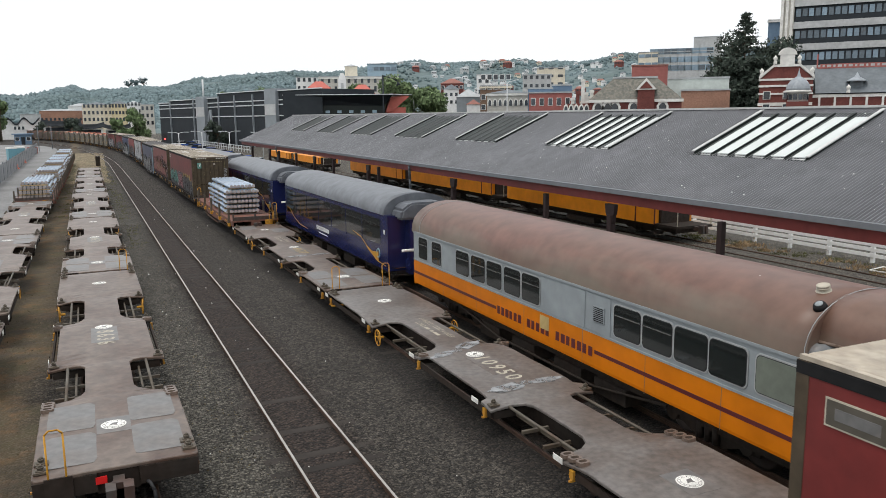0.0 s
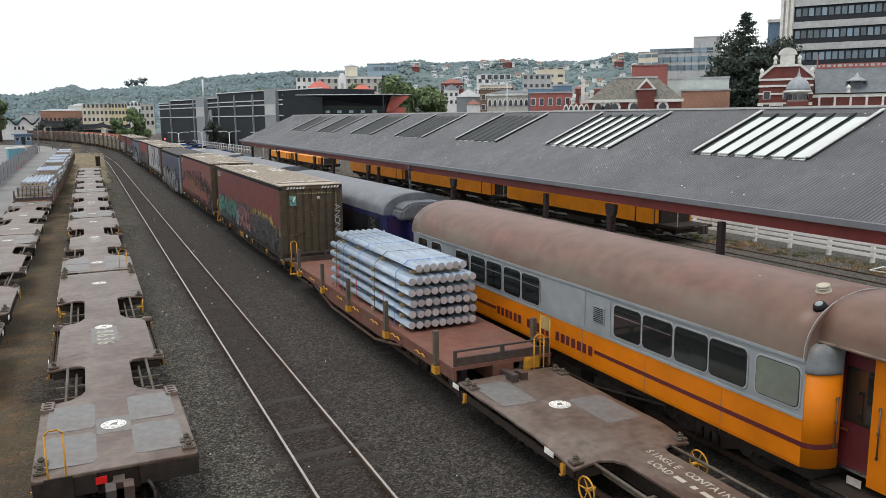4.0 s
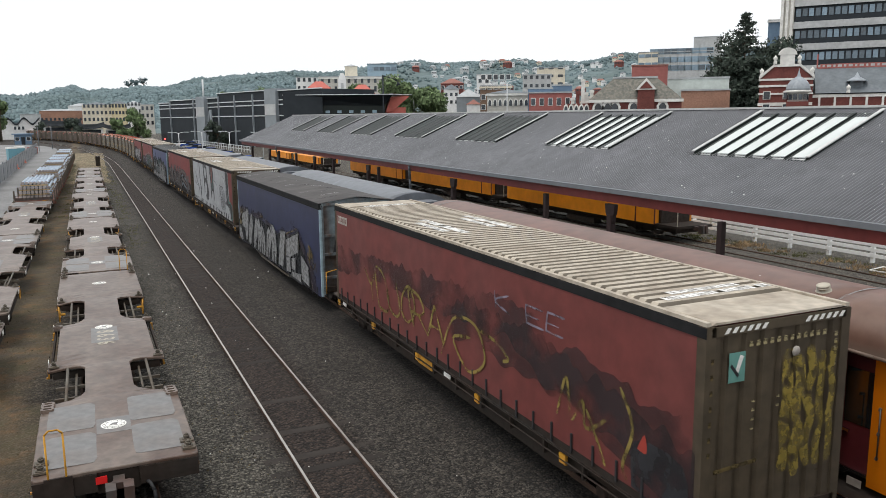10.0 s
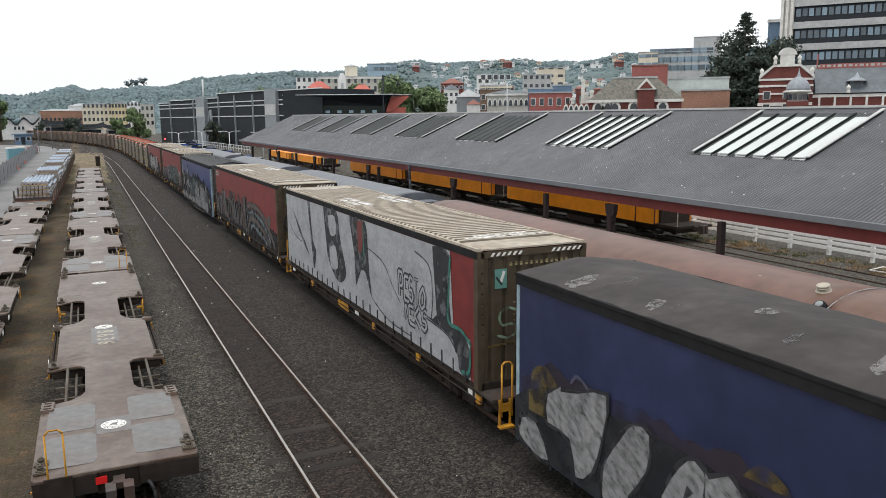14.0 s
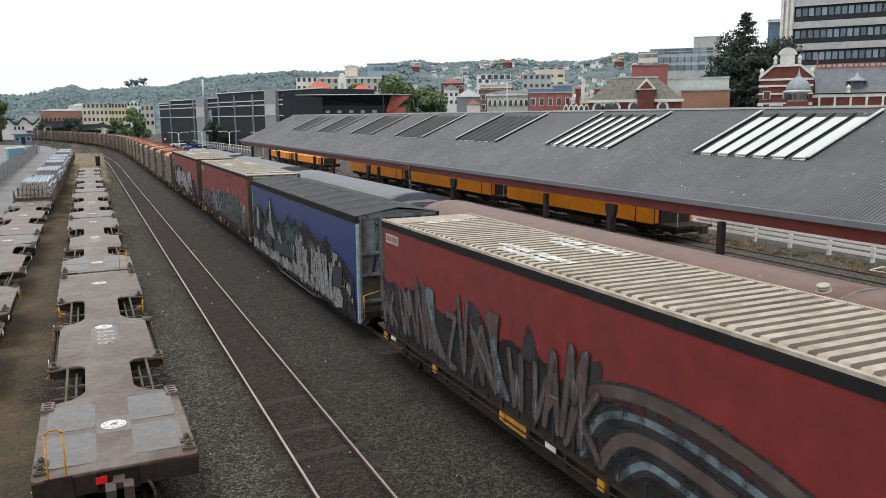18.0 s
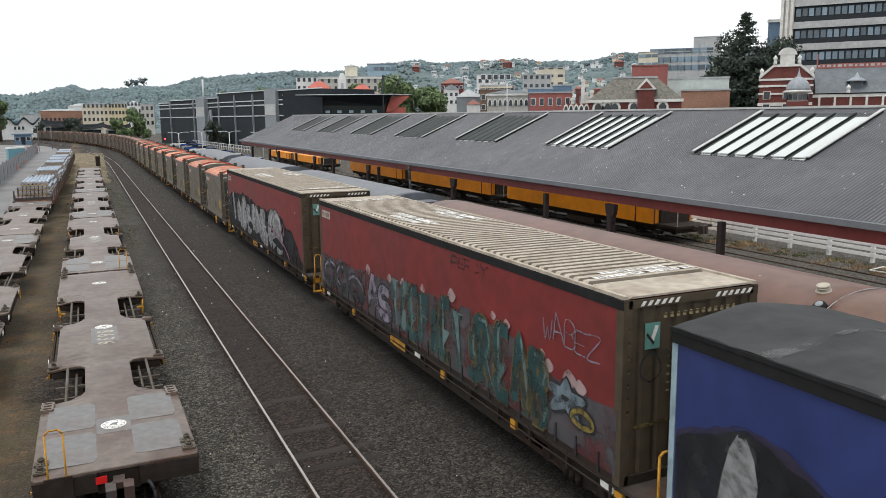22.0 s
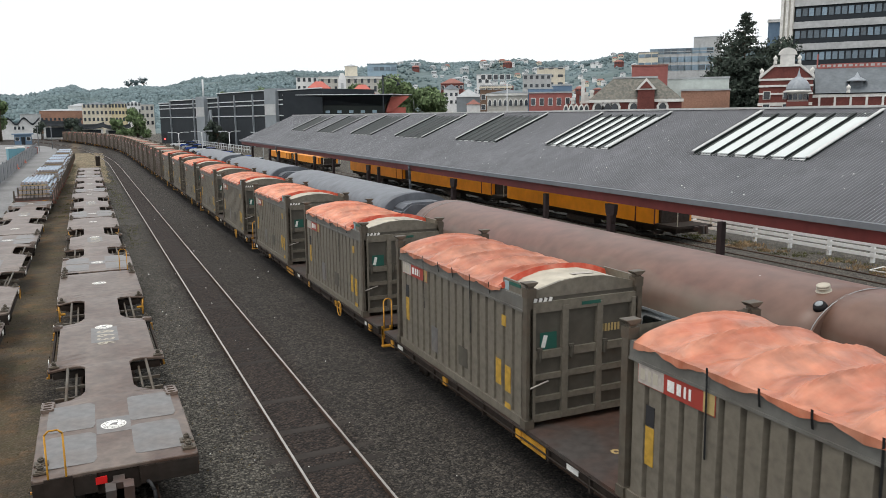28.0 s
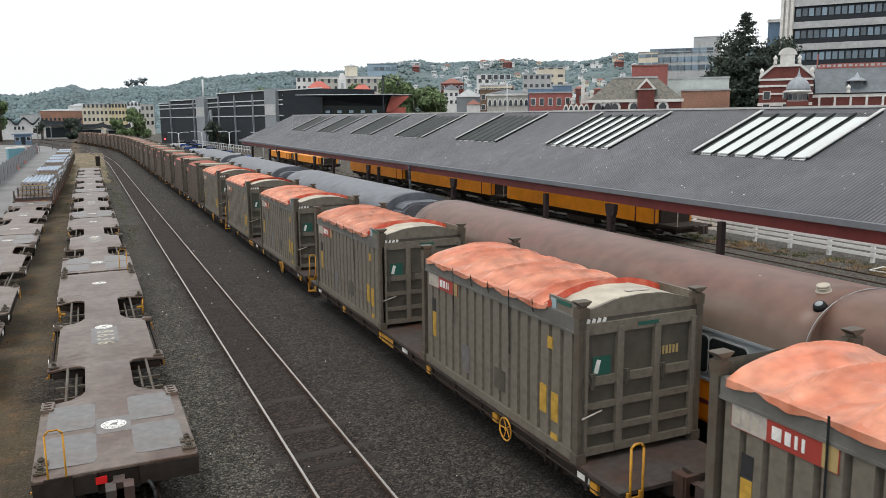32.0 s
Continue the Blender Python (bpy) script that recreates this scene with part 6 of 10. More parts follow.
daubed(blue1, 7.3, (((0.5, 1.12), (0.5, 1.52), (1.02, 1.5), (1.02, 1.15)),), M_OCHREDARK, -1.27, "dull ochre square", 1)
daubed(blue1, 7.3, (((0.5, 1.55), (0.6, 1.85), (0.9, 2.0), (1.2, 1.9), (1.4, 1.6), (0.9, 1.5)), ((5.2, 1.95), (5.5, 2.2), (5.9, 2.0)), ((13.0, 1.5), (13.2, 1.9), (13.7, 1.6), (13.3, 1.3))), M_OCHREDARK, -1.2495, "olive sprayed haze")
sprayed(blue1, 7.3, (((13.35, 1.65), (13.25, 1.3), (13.45, 1.15), (13.6, 1.3), (13.4, 1.4)), ((13.75, 1.55), (13.65, 1.25), (13.8, 1.15), (13.9, 1.3), (13.75, 1.35)), ((14.05, 1.4), (14.1, 1.1))), 0.06, M_OCHREDARK, -1.256, "dull orange figures")
sprayed(blue1, 7.3, (((9.9, 0.98), (9.92, 1.75), (11.1, 2.08), (11.98, 2.22), (11.95, 1.4)), ((8.5, 0.6), (8.7, 1.0))), 0.035, M_OCHREDARK, -1.28, "thin ochre outline")
sprayed(blue1, 7.3, (((1.7, 1.95), (1.9, 2.12), (2.2, 1.95), (2.1, 1.8)), ((10.7, 2.3), (10.9, 2.45), (11.0, 2.3), (11.3, 2.5))), 0.05, M_BLUEFADED, -1.2485, "faint pale swirl")
blue2 = riding(curtain_wagon("blue curtain-sided wagon with silver and black graffiti", 14.7), 148.85)
TOPS = ((0.15, 2.0), (1.3, 2.5), (2.6, 2.1), (3.4, 2.6), (3.75, 3.0), (4.1, 2.5), (4.8, 2.1), (6.1, 2.2), (6.7, 2.55), (7.2, 2.25), (7.8, 2.52), (8.3, 2.3), (8.9, 2.52), (9.8, 2.36), (10.5, 2.2), (11.2, 2.2), (11.7, 2.38), (12.3, 2.15), (13.6, 1.9), (14.3, 1.62), (14.5, 0.7))
cloud(blue2, 7.35, [(u, 0.4, z + 0.09) for u, z in TOPS], M_SMOKE, -1.2475, 80, 0.1, label="brown-black haze round the picture")
cloud(blue2, 7.35, [(u, 0.4, z) for u, z in TOPS], M_SPRAYDARK, -1.249, 81, 0.07, label="black ground behind silver letters")
cloud(blue2, 7.35, [(u, 1.2, z - 0.14) for u, z in TOPS if 4.5 < u < 9.5], M_TEALDARK, -1.251, 82, 0.1, label="dark teal sprayed hills")
daubed(blue2, 7.35, (((5.7, 1.5), (6.0, 2.0), (6.6, 2.1), (6.5, 1.5)), ((2.2, 1.0), (2.4, 1.8), (2.8, 1.6), (2.9, 1.1)), ((9.2, 1.6), (9.7, 2.1), (10.4, 1.9), (10.1, 1.5))), M_SPRAYGREY, -1.2525, "thin slate smudges")
slabbed(blue2, 7.35, (((3.5, 2.0), (3.58, 2.6), (3.73, 2.85), (3.86, 2.6), (3.95, 1.95), (4.4, 1.4), (3.9, 1.42), (2.9, 1.58)), ((4.95, 1.68), (5.1, 1.75), (5.65, 1.37), (5.35, 1.36)), ((0.9, 1.5), (1.05, 2.2), (1.3, 2.4), (1.5, 1.9), (1.35, 1.4))), M_SILVER, M_SPRAYBLACK, -1.254, 0.04, 2, "pale sprayed figure")
daubed(blue2, 7.35, (((2.86, 1.46), (3.86, 1.45), (3.89, 0.99), (2.84, 1.0)), ((4.41, 1.36), (7.42, 1.41), (7.43, 1.05), (4.41, 0.94)), ((12.43, 1.65), (13.37, 1.79), (13.38, 1.16), (12.43, 1.02))), M_SLATEBAR, -1.2755, "dark slate painted block", 1)
for k in range(15):
    u, z = 0.35 + 0.5 * k, 0.5 + 0.03 * math.sin(k * 5)
    a, b = 0.24 + 0.03 * math.sin(k * 3), 0.42 + 0.08 * math.sin(k * 2.3)
    daubed(blue2, 7.35, (((u - a, z), (u - 0.8 * a, z + b), (u + 0.2, z + b * 0.8), (u + 0.9 * a, z + 0.04)),), M_PIECE if k % 4 == 2 else M_SILVER, -1.2545, "silver patch along the foot")
lettered(blue2, 7.35, "KWEBKVSRAWKE", 7.4, 12.9, 0.42, 1.95, 0.2, M_SILVER, M_SPRAYBLACK, seed=84, x=-1.256, rim=0.05, bend=False, wild=0.22, lean=-0.05, label="jagged silver letters on black")
slabbed(blue2, 7.35, [((u, 0.5), (u + 0.1, 0.95), (u + 0.4, 1.1 + 0.25 * math.sin(u * 3)), (u + 0.5, 0.7)) for u in (7.6, 8.3, 9.0, 9.7, 10.4, 11.1, 11.8)], M_SILVER, M_SPRAYBLACK, -1.2635, 0.04, 2, "pale facets among the letters")
slabbed(blue2, 7.35, (((7.8, 1.7), (8.03, 2.08), (8.2, 1.6), (8.0, 1.5)), ((13.0, 1.72), (13.15, 1.95), (13.3, 1.6)), ((12.4, 0.5), (12.45, 0.98), (13.2, 1.05), (13.3, 0.55)), ((13.75, 1.25), (13.9, 1.42), (14.15, 1.3), (14.1, 1.05)), ((14.2, 0.95), (14.3, 1.1), (14.38, 0.9))), M_SILVER, M_SPRAYBLACK, -1.2705, 0.035, 2, "small pale shapes")
for u, z in ((8.85, 1.86), (10.3, 1.63), (3.63, 1.9), (9.38, 1.37), (12.0, 1.7), (7.98, 1.75), (14.05, 0.95)):
    daubed(blue2, 7.35, (((u - 0.07, z), (u, z + 0.1), (u + 0.08, z + 0.02), (u + 0.02, z - 0.1)),), M_DROPRED, -1.2765, "dark red spot")
sprayed(blue2, 7.35, (((12.35, 1.9), (12.55, 2.15), (12.45, 2.36), (12.35, 2.15), (12.58, 1.88)),), 0.05, M_TEAL, -1.2765, "teal looping stroke")
sprayed(blue2, 7.35, (((13.5, 1.5), (13.6, 1.35), (13.75, 1.5)), ((13.6, 1.35), (13.6, 1.2)), ((13.4, 1.2), (13.55, 1.25))), 0.04, M_OCHRE, -1.2765, "olive tag strokes")


# ---- coal containers ----
def sheet_mesh(mat=M_SHEET):
    """An orange sheet pulled tight over six hoops, with slanting creases between them and a crumpled hem on the top rails."""
    bm = bmesh.new()
    nx, ny = 30, 250
    y0, y1 = -2.12, 2.8
    rows = []
    for i in range(ny + 1):
        v = i / ny
        y = y0 + (y1 - y0) * v
        row = []
        for j in range(nx + 1):
            u = -1 + 2 * j / nx
            bay = v * 5.6 + 0.16 * u + 0.4 + 0.04 * noise.noise((u * 1.5, y, 3))
            k = int(bay)
            f = bay - k
            fold = abs(((u * 1.3 + k * 0.37 + 0.5 * f) % 1) - 0.5) * 2
            slack = 1 - abs(2 * f - 1) ** 1.3
            welt = 0.035 * math.exp(-(min(f, 1 - f) / 0.035) ** 2) * (1 - abs(u) ** 6)
            ends = min(1.0, v * 9, (1 - v) * 9)
            edge = max(0.0, abs(u) - 0.9) / 0.1
            z = 2.37 + 0.2 * (1 - abs(u) ** 2.4) + welt - (0.13 + 0.07 * fold) * slack * (1 - 0.3 * abs(u)) * ends
            z += 0.012 * noise.noise((u * 3, y * 3, 4)) - 0.016 * max(0.0, 1 - 5 * abs(noise.noise((u * 2.2 + y * 0.7, y * 1.7 - u, 8)))) * ends
            z -= edge * (0.05 + 0.05 * abs(noise.noise((y * 4, u, 1))))
            z = max(z, 2.325 if abs(u) > 0.88 else 2.2)
            x = u * 1.15 + math.copysign(edge * (0.055 + 0.02 * noise.noise((u, y * 6, 7))), u)
            row.append(bm.verts.new((x, y, z)))
        rows.append(row)
    for side in (0, -1):
        hem = [bm.verts.new((r[side].co.x * 1.005, r[side].co.y, 2.3 - 0.07 * abs(math.sin((r[side].co.y - y0) * 3.5)) + 0.03 * noise.noise((r[side].co.y * 5, side, 2)))) for r in rows]
        for i in range(ny):
            bm.faces.new((rows[i][side], rows[i + 1][side], hem[i + 1], hem[i]))
    for p, q in zip(rows, rows[1:]):
        for j in range(nx):
            bm.faces.new((p[j], p[j + 1], q[j + 1], q[j]))
    bmesh.ops.recalc_face_normals(bm, faces=bm.faces[:])
    return mesh_of("cover_sheet", bm, mat)


def coal_side_mesh(sx, folded=True, top=2.25, mat=M_COAL):
    """A steel side: plain behind separate ribs, or one sheet folded into ribs."""
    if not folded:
        # the plate behind the ribs is darker: shade of the gaps in its colour
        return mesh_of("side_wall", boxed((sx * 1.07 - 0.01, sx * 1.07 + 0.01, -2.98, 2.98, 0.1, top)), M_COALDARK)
    pts = [(-2.98, 0.0)]
    for i in range(17):
        y = -2.7 + i * 0.338
        pts += [(y - 0.142, 0.0), (y - 0.118, 0.085), (y + 0.118, 0.085), (y + 0.142, 0.0)]
    pts.append((2.98, 0.0))
    verts = [(sx * (1.08 + d), y, z) for y, d in pts for z in (0.0, top)]
    me = bpy.data.meshes.new("side_wall")
    me.from_pydata(verts, [], [(2 * i, 2 * i + 1, 2 * i + 3, 2 * i + 2) for i in range(len(pts) - 1)])
    me.materials.append(mat)
    return me


def coal_rib_mesh(sx):
    bm = bmesh.new()
    a, b = sx * 1.08, sx * 1.165
    slab(bm, [(a, -0.142), (b, -0.118), (b, 0.118), (a, 0.142)], 0.14, 2.08)
    return mesh_of("rib", bm, M_COAL)


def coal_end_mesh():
    # door plate in the darker olive, with shade behind the rails painted in
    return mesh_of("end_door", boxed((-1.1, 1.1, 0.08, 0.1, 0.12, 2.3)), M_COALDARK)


def back_end_mesh():
    """A steel end wall pressed into level folds, one sheet."""
    line = [(0.08, 0.12)]
    for z in (0.2, 0.72, 1.3, 1.8, 2.2):
        line += [(0.08, z - 0.07), (0.02, z - 0.05), (0.02, z + 0.05), (0.08, z + 0.07)]
    line.append((0.08, 2.5))
    me = bpy.data.meshes.new("end_door")
    me.from_pydata([(x, y, z) for y, z in line for x in (-1.1, 1.1)], [], [(2 * i, 2 * i + 1, 2 * i + 3, 2 * i + 2) for i in range(len(line) - 1)])
    me.materials.append(M_COAL)
    return me


def dress_end(e):
    """Uprights and rails on a container's end door."""
    for x in (-1.08, -0.42, 0.3, 1.05):
        part("door_upright", shared("cup", lambda: mesh_of("door_upright", rounded(boxed((-0.06, 0.06, 0.0, 0.08, 0.12, 2.14)), 0.01), M_COAL)), None, e, at=pose(x, 0, 0))
    for z, d in ((0.16, 0.06), (0.5, 0.05), (0.9, 0.05), (1.3, 0.07), (2.14, 0.09)):
        part("door_rail", shared(("crail", d), lambda: mesh_of("door_rail", rounded(boxed((-1.1, 1.1, 0.02, 0.079, -d, d)), 0.01), M_COAL)), None, e, at=pose(0, 0, z))


def corner_fitting_mesh():
    bm = boxed((-0.09, 0.09, -0.09, 0.09, 0.0, 0.16))
    rounded(bm, 0.015)
    return mesh_of("corner_fitting", bm, M_COALPOST)


def top_plate_mesh():
    bm = bmesh.new()
    slab(bm, [(-0.06, -0.02), (-0.13, 0.035), (-0.13, 0.05), (0.13, 0.05), (0.13, 0.035), (0.06, -0.02)], -0.09, 0.09, "y")
    box(bm, -0.055, 0.055, -0.06, 0.06, -0.06, -0.02)
    box(bm, -0.09, 0.09, -0.09, 0.09, -0.22, -0.06)
    return mesh_of("top_plate", rounded(bm, 0.006), M_COALPOST)


def coal_box(label):
    """A ribbed open-top bulk container, 6.1 m long, under an orange sheet; base at z = 0, nearer end at -y."""
    c = thing("bulk_container", pose(0, 0, 0), label, "freight container", "sheeted bulk containers")
    for sx in (-1, 1):
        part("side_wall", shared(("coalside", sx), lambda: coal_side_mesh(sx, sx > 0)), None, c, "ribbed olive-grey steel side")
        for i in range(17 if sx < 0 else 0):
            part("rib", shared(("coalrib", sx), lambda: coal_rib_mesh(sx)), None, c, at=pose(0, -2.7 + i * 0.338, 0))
        part("top_rail", shared(("toprail", sx), lambda: mesh_of("top_rail", rounded(boxed((sx * 1.12 - 0.055, sx * 1.12 + 0.055, -2.93, 2.93, 2.075, 2.32), (sx * 1.13 - 0.06, sx * 1.13 + 0.06, -2.93, 2.93, 2.055, 2.095)), 0.008), M_COALRAIL)), None, c)
        part("base_rail", shared(("baserail", sx), lambda: mesh_of("base_rail", rounded(boxed((sx * 1.13 - 0.06, sx * 1.13 + 0.06, -2.95, 2.95, 0.0, 0.15)), 0.01), M_COAL)), None, c)
        for y in (-2.99, 2.99):
            part("corner_post", shared("cpost", lambda: mesh_of("corner_post", rounded(boxed((-0.065, 0.065, -0.07, 0.07, 0.1, 2.5)), 0.012), M_COALPOST)), None, c, at=pose(sx * 1.14, y, 0))
            part("corner_fitting", shared("cfit", corner_fitting_mesh), None, c, at=pose(sx * 1.14, y, 0))
            part("top_plate", shared("tplate", top_plate_mesh), None, c, "flared rusty stacking plate", at=pose(sx * 1.12, y, 2.55))
    part("end_door", shared("coalback", back_end_mesh), None, c, "panelled steel end wall", at=pose(0, 3.06, 0, 0, 0, 180))
    for y, s in ((-3.06, 0),):
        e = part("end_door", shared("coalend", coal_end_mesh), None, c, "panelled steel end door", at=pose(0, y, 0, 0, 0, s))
        dress_end(e)
        for x in (-0.95, -0.3, 0.4):
            part("door_hook", shared("hook", lambda: mesh_of("door_hook", boxed((-0.025, 0.025, -0.05, 0.02, -0.13, 0.1), (-0.045, 0.045, -0.035, 0.02, 0.06, 0.12)), M_COALDARK)), None, e, at=pose(x, 0, 1.32))
        bm = bmesh.new()
        tube(bm, [(-1.15, -0.04, 0.75), (-0.8, -0.06, 0.85)], 0.014)
        part("lever", bm, M_GREYSIGN, e)
        st = part("sticker", boxed((-0.17, 0.17, -0.004, 0, -0.15, 0.15)), M_GREENSIGN, e, "dark green warning sticker", at=pose(-0.73, 0.07, 1.53))
        part("sticker_mark", boxed((-0.04, 0.04, -0.003, 0, -0.12, 0.1)), M_WHITE, st, at=pose(-0.08, -0.004, 0, 0, 15, 0))
        for i in range(6):
            part("number_bar", shared("nbar", lambda: mesh_of("number_bar", boxed((-0.022, 0.022, -0.003, 0.003, -0.07, 0.07)), M_TANSIGN)), None, e, at=pose(0.4 + 0.07 * i, 0.07, 1.62))
        part("maker_strip", boxed((-0.2, 0.2, -0.003, 0, -0.03, 0.03)), M_GREENSIGN, e, at=pose(0.1, -0.004, 2.14))
        for i in range(4):
            part("hazard_stripe", shared("hz2", lambda: mesh_of("hazard_stripe", boxed((-0.03, 0.03, -0.003, 0.003, -0.04, 0.04)), M_WHITE)), None, e, at=pose(-1.0 + 0.1 * i, 0.06, 2.26, 0, 20, 0))
        bm = bmesh.new()
        slab(bm, [(-1.06, 2.3), (1.06, 2.3), (1.06, 2.42), (0.5, 2.56), (0, 2.6), (-0.5, 2.56), (-1.06, 2.42)], 0.06, 0.12, "y")
        part("end_gable", bm, M_COAL, e)
    bm = bmesh.new()
    rows = []
    for y in (-2.98, -2.05):
        rows.append([bm.verts.new((x, y, 2.3 + 0.3 * (1 - (abs(x) / 1.12) ** 2.6))) for x in (-1.12, -0.75, -0.4, 0, 0.4, 0.75, 1.12)])
    for j in range(6):
        bm.faces.new((rows[0][j], rows[0][j + 1], rows[1][j + 1], rows[1][j]))
    bmesh.ops.solidify(bm, geom=bm.faces[:], thickness=0.04)
    lid = part("lid", bm, M_LID, c, "dusty beige lid plate")
    part("lid_mark", boxed((-0.22, 0.22, -0.06, 0.06, 0, 0.004)), M_GREYSIGN, lid, "worn white lettering", at=pose(0.1, -2.75, 2.602, 0, 1, 0))
    part("cover_sheet", shared("sheet", sheet_mesh), None, c, "creased faded orange sheet")
    sg = part("sign_strip", boxed((-0.004, 0.004, -0.72, 0.72, -0.14, 0.14)), M_REDSIGN, c, "grey and red company strip", at=pose(-1.172, 2.0, 1.92))
    part("sign_field", boxed((-0.003, 0.003, 0.2, 0.71, -0.13, 0.13)), M_GREYSIGN, sg, at=pose(-0.005, 0, 0))
    for y, w, m in ((0.06, 0.13, M_WHITE), (-0.09, 0.08, M_WHITE), (-0.2, 0.04, M_WHITE), (-0.29, 0.04, M_WHITE), (0.62, 0.09, M_LID), (0.48, 0.05, M_LID), (0.36, 0.09, M_LID)):
        part("sign_mark", shared(("smark", w, m.name), lambda: mesh_of("sign_mark", boxed((-0.002, 0.002, -w / 2, w / 2, -0.075, 0.075)), m)), None, sg, at=pose(-0.009, y, 0))
    part("sign_end", boxed((-0.002, 0.002, -0.71, -0.52, -0.13, 0.13)), M_TANSIGN, sg, "worn tan end of the strip", at=pose(-0.006, 0, 0))
    bm = bmesh.new()
    line = []
    for k in range(15):
        u = -1 + k / 7
        z = 2.36 + 0.25 * (1 - abs(u) ** 2.4)
        y = -2.1 + 0.05 * noise.noise((u * 3, 1, 2))
        line.append([bm.verts.new((u * 1.19, y - 0.06, z - 0.04)), bm.verts.new((u * 1.19, y - 0.03, z + 0.07 + 0.03 * noise.noise((u * 4, 2, 2)))), bm.verts.new((u * 1.19, y + 0.1, z - 0.02))])
    for p, q in zip(line, line[1:]):
        for k in range(2):
            bm.faces.new((p[k], q[k], q[k + 1], p[k + 1]))
    bmesh.ops.solidify(bm, geom=bm.faces[:], thickness=0.008)
    part("sheet_fold", bm, M_SHEETFOLD, c, "bright folded edge of the sheet")
    for y, z, dy, dz, m in ((2.45, 0.95, 0.085, 0.27, M_LABEL), (2.45, 1.38, 0.085, 0.14, M_BLACK), (-2.2, 1.75, 0.075, 0.1, M_LABEL), (-2.0, 0.75, 0.1, 0.24, M_LABEL), (-2.35, 0.7, 0.1, 0.24, M_LABEL), (-2.35, 0.15, 0.1, 0.1, M_LABEL), (0.9, 0.6, 0.16, 0.28, M_DECKPATCH), (-0.5, 0.6, 0.2, 0.2, M_COALDARK)):
        part("side_label", boxed((-0.004, 0.004, -dy, dy, -dz, dz)), m, c, at=pose(-1.172, y, z))
    for sx in (-1, 1):
        part("lid_cheek", boxed((sx * 1.09 - 0.02, sx * 1.09 + 0.02, -2.92, -2.06, 2.3, 2.52)), M_COAL, c, "steel cheek plate under the lid")
    part("paper_label", boxed((-0.004, 0.004, -0.08, 0.08, -0.08, 0.08)), M_SIGNBLUE, c, at=pose(-1.116, -2.2, 2.4))
    part("maker_strip", boxed((-0.004, 0.004, -0.2, 0.2, -0.03, 0.03)), M_GREENSIGN, c, at=pose(-1.116, -2.5, 2.46))
    for y in (1.4, 0.6, -0.1, -0.9, -1.7):
        strap(c, [(-1.196, y, 2.15 if y not in (1.4, -0.9) else 1.2), (-1.215, y, 2.27), (-1.22, y, 2.37)], M_BAND, "sheet_tie", 0.035)
    return c


def far_coal_box(label):
    """The same container with fewer small fittings, for those that stay far down the train."""
    c = thing("bulk_container", pose(0, 0, 0), label, "freight container", "sheeted bulk containers")
    for sx in (-1, 1):
        part("side_wall", shared(("foldside", sx), lambda: coal_side_mesh(sx, True, 2.3, M_COALFAR)), None, c, "ribbed olive-grey steel side")
        for y in (-2.99, 2.99):
            part("corner_post", boxed((-0.08, 0.08, -0.08, 0.08, 0.0, 2.55), (-0.2, 0.2, -0.11, 0.11, 2.55, 2.61)), M_COALPOST, c, at=pose(sx * 1.14, y, 0))
    part("end_door", shared("coalback", back_end_mesh), None, c, "panelled steel end wall", at=pose(0, 3.06, 0, 0, 0, 180))
    bm = boxed((-1.1, 1.1, 0.08, 0.1, 0.12, 2.3), *[(x - 0.06, x + 0.06, 0.0, 0.08, 0.12, 2.14) for x in (-1.08, -0.42, 0.3, 1.05)],
               *[(-1.1, 1.1, 0.02, 0.079, z - 0.05, z + 0.05) for z in (0.16, 0.72, 1.3, 1.72, 2.14)])
    part("end_door", bm, M_COAL, c, "panelled steel end door", at=pose(0, -3.06, 0))
    part("lid", boxed((-1.07, 1.07, -2.98, -2.05, 2.4, 2.52)), M_LID, c, "dusty beige lid plate")
    part("cover_sheet", shared("oldsheet", lambda: sheet_mesh(M_SHEETOLD)), None, c, "sagging dull brown-pink sheet", at=pose(0, 0, -0.1) @ Matrix.Diagonal((0.93, 1, 1, 1)))
    part("sign_strip", boxed((-0.004, 0.004, -0.72, 0.72, -0.14, 0.14)), M_REDSIGN, c, at=pose(-1.172, 2.0, 1.92))
    part("sign_field", boxed((-0.004, 0.004, 0.2, 0.71, -0.13, 0.13)), M_GREYSIGN, c, at=pose(-1.178, 2.0, 1.92))
    return c


coal = coal_box("olive-grey ribbed bulk container under a faded orange sheet")
far_coal = far_coal_box("olive-grey ribbed bulk container under a dull brownish sheet")
CL = "grimy flat wagon under two sheeted bulk containers"
cw = carrier_wagon(CL, 16.9, 0.655, "bulk container wagons")
letters("16", 0.42, M_TANSIGN, cw, pose(-0.2, -0.15, 0.661, 0, 0, 180), "tan painted digits")
COAL = [(192.55 + 8.7 * i if i < 3 else 218.65 + 8.85 * (i - 3)) for i in range(31)]
for i, s in enumerate(COAL):
    first_of = {0: coal, 9: far_coal}
    riding(first_of[i] if i in first_of else copy_thing(coal if i < 9 else far_coal, pose(0, 0, 0)), s + 3.05, 0.66)
for i in range(0, 31, 2):
    riding(cw if i == 0 else copy_thing(cw, pose(0, 0, 0)), COAL[i] + 7.4)

# the empty wagons and the pipe wagon at the head
f1 = riding(flat_wagon("empty grey flat wagon in the passing train", "10950", False, "train flat wagons", M_DECKGREY), 15.05)
f2 = riding(flat_wagon("empty brown-grey flat wagon in the passing train", "6477", True, "train flat wagons"), 32.2)
pw = riding(plank_wagon("red-brown flat wagon carrying strapped steel pipes", 13.6, "pipe wagons"), 47.6)
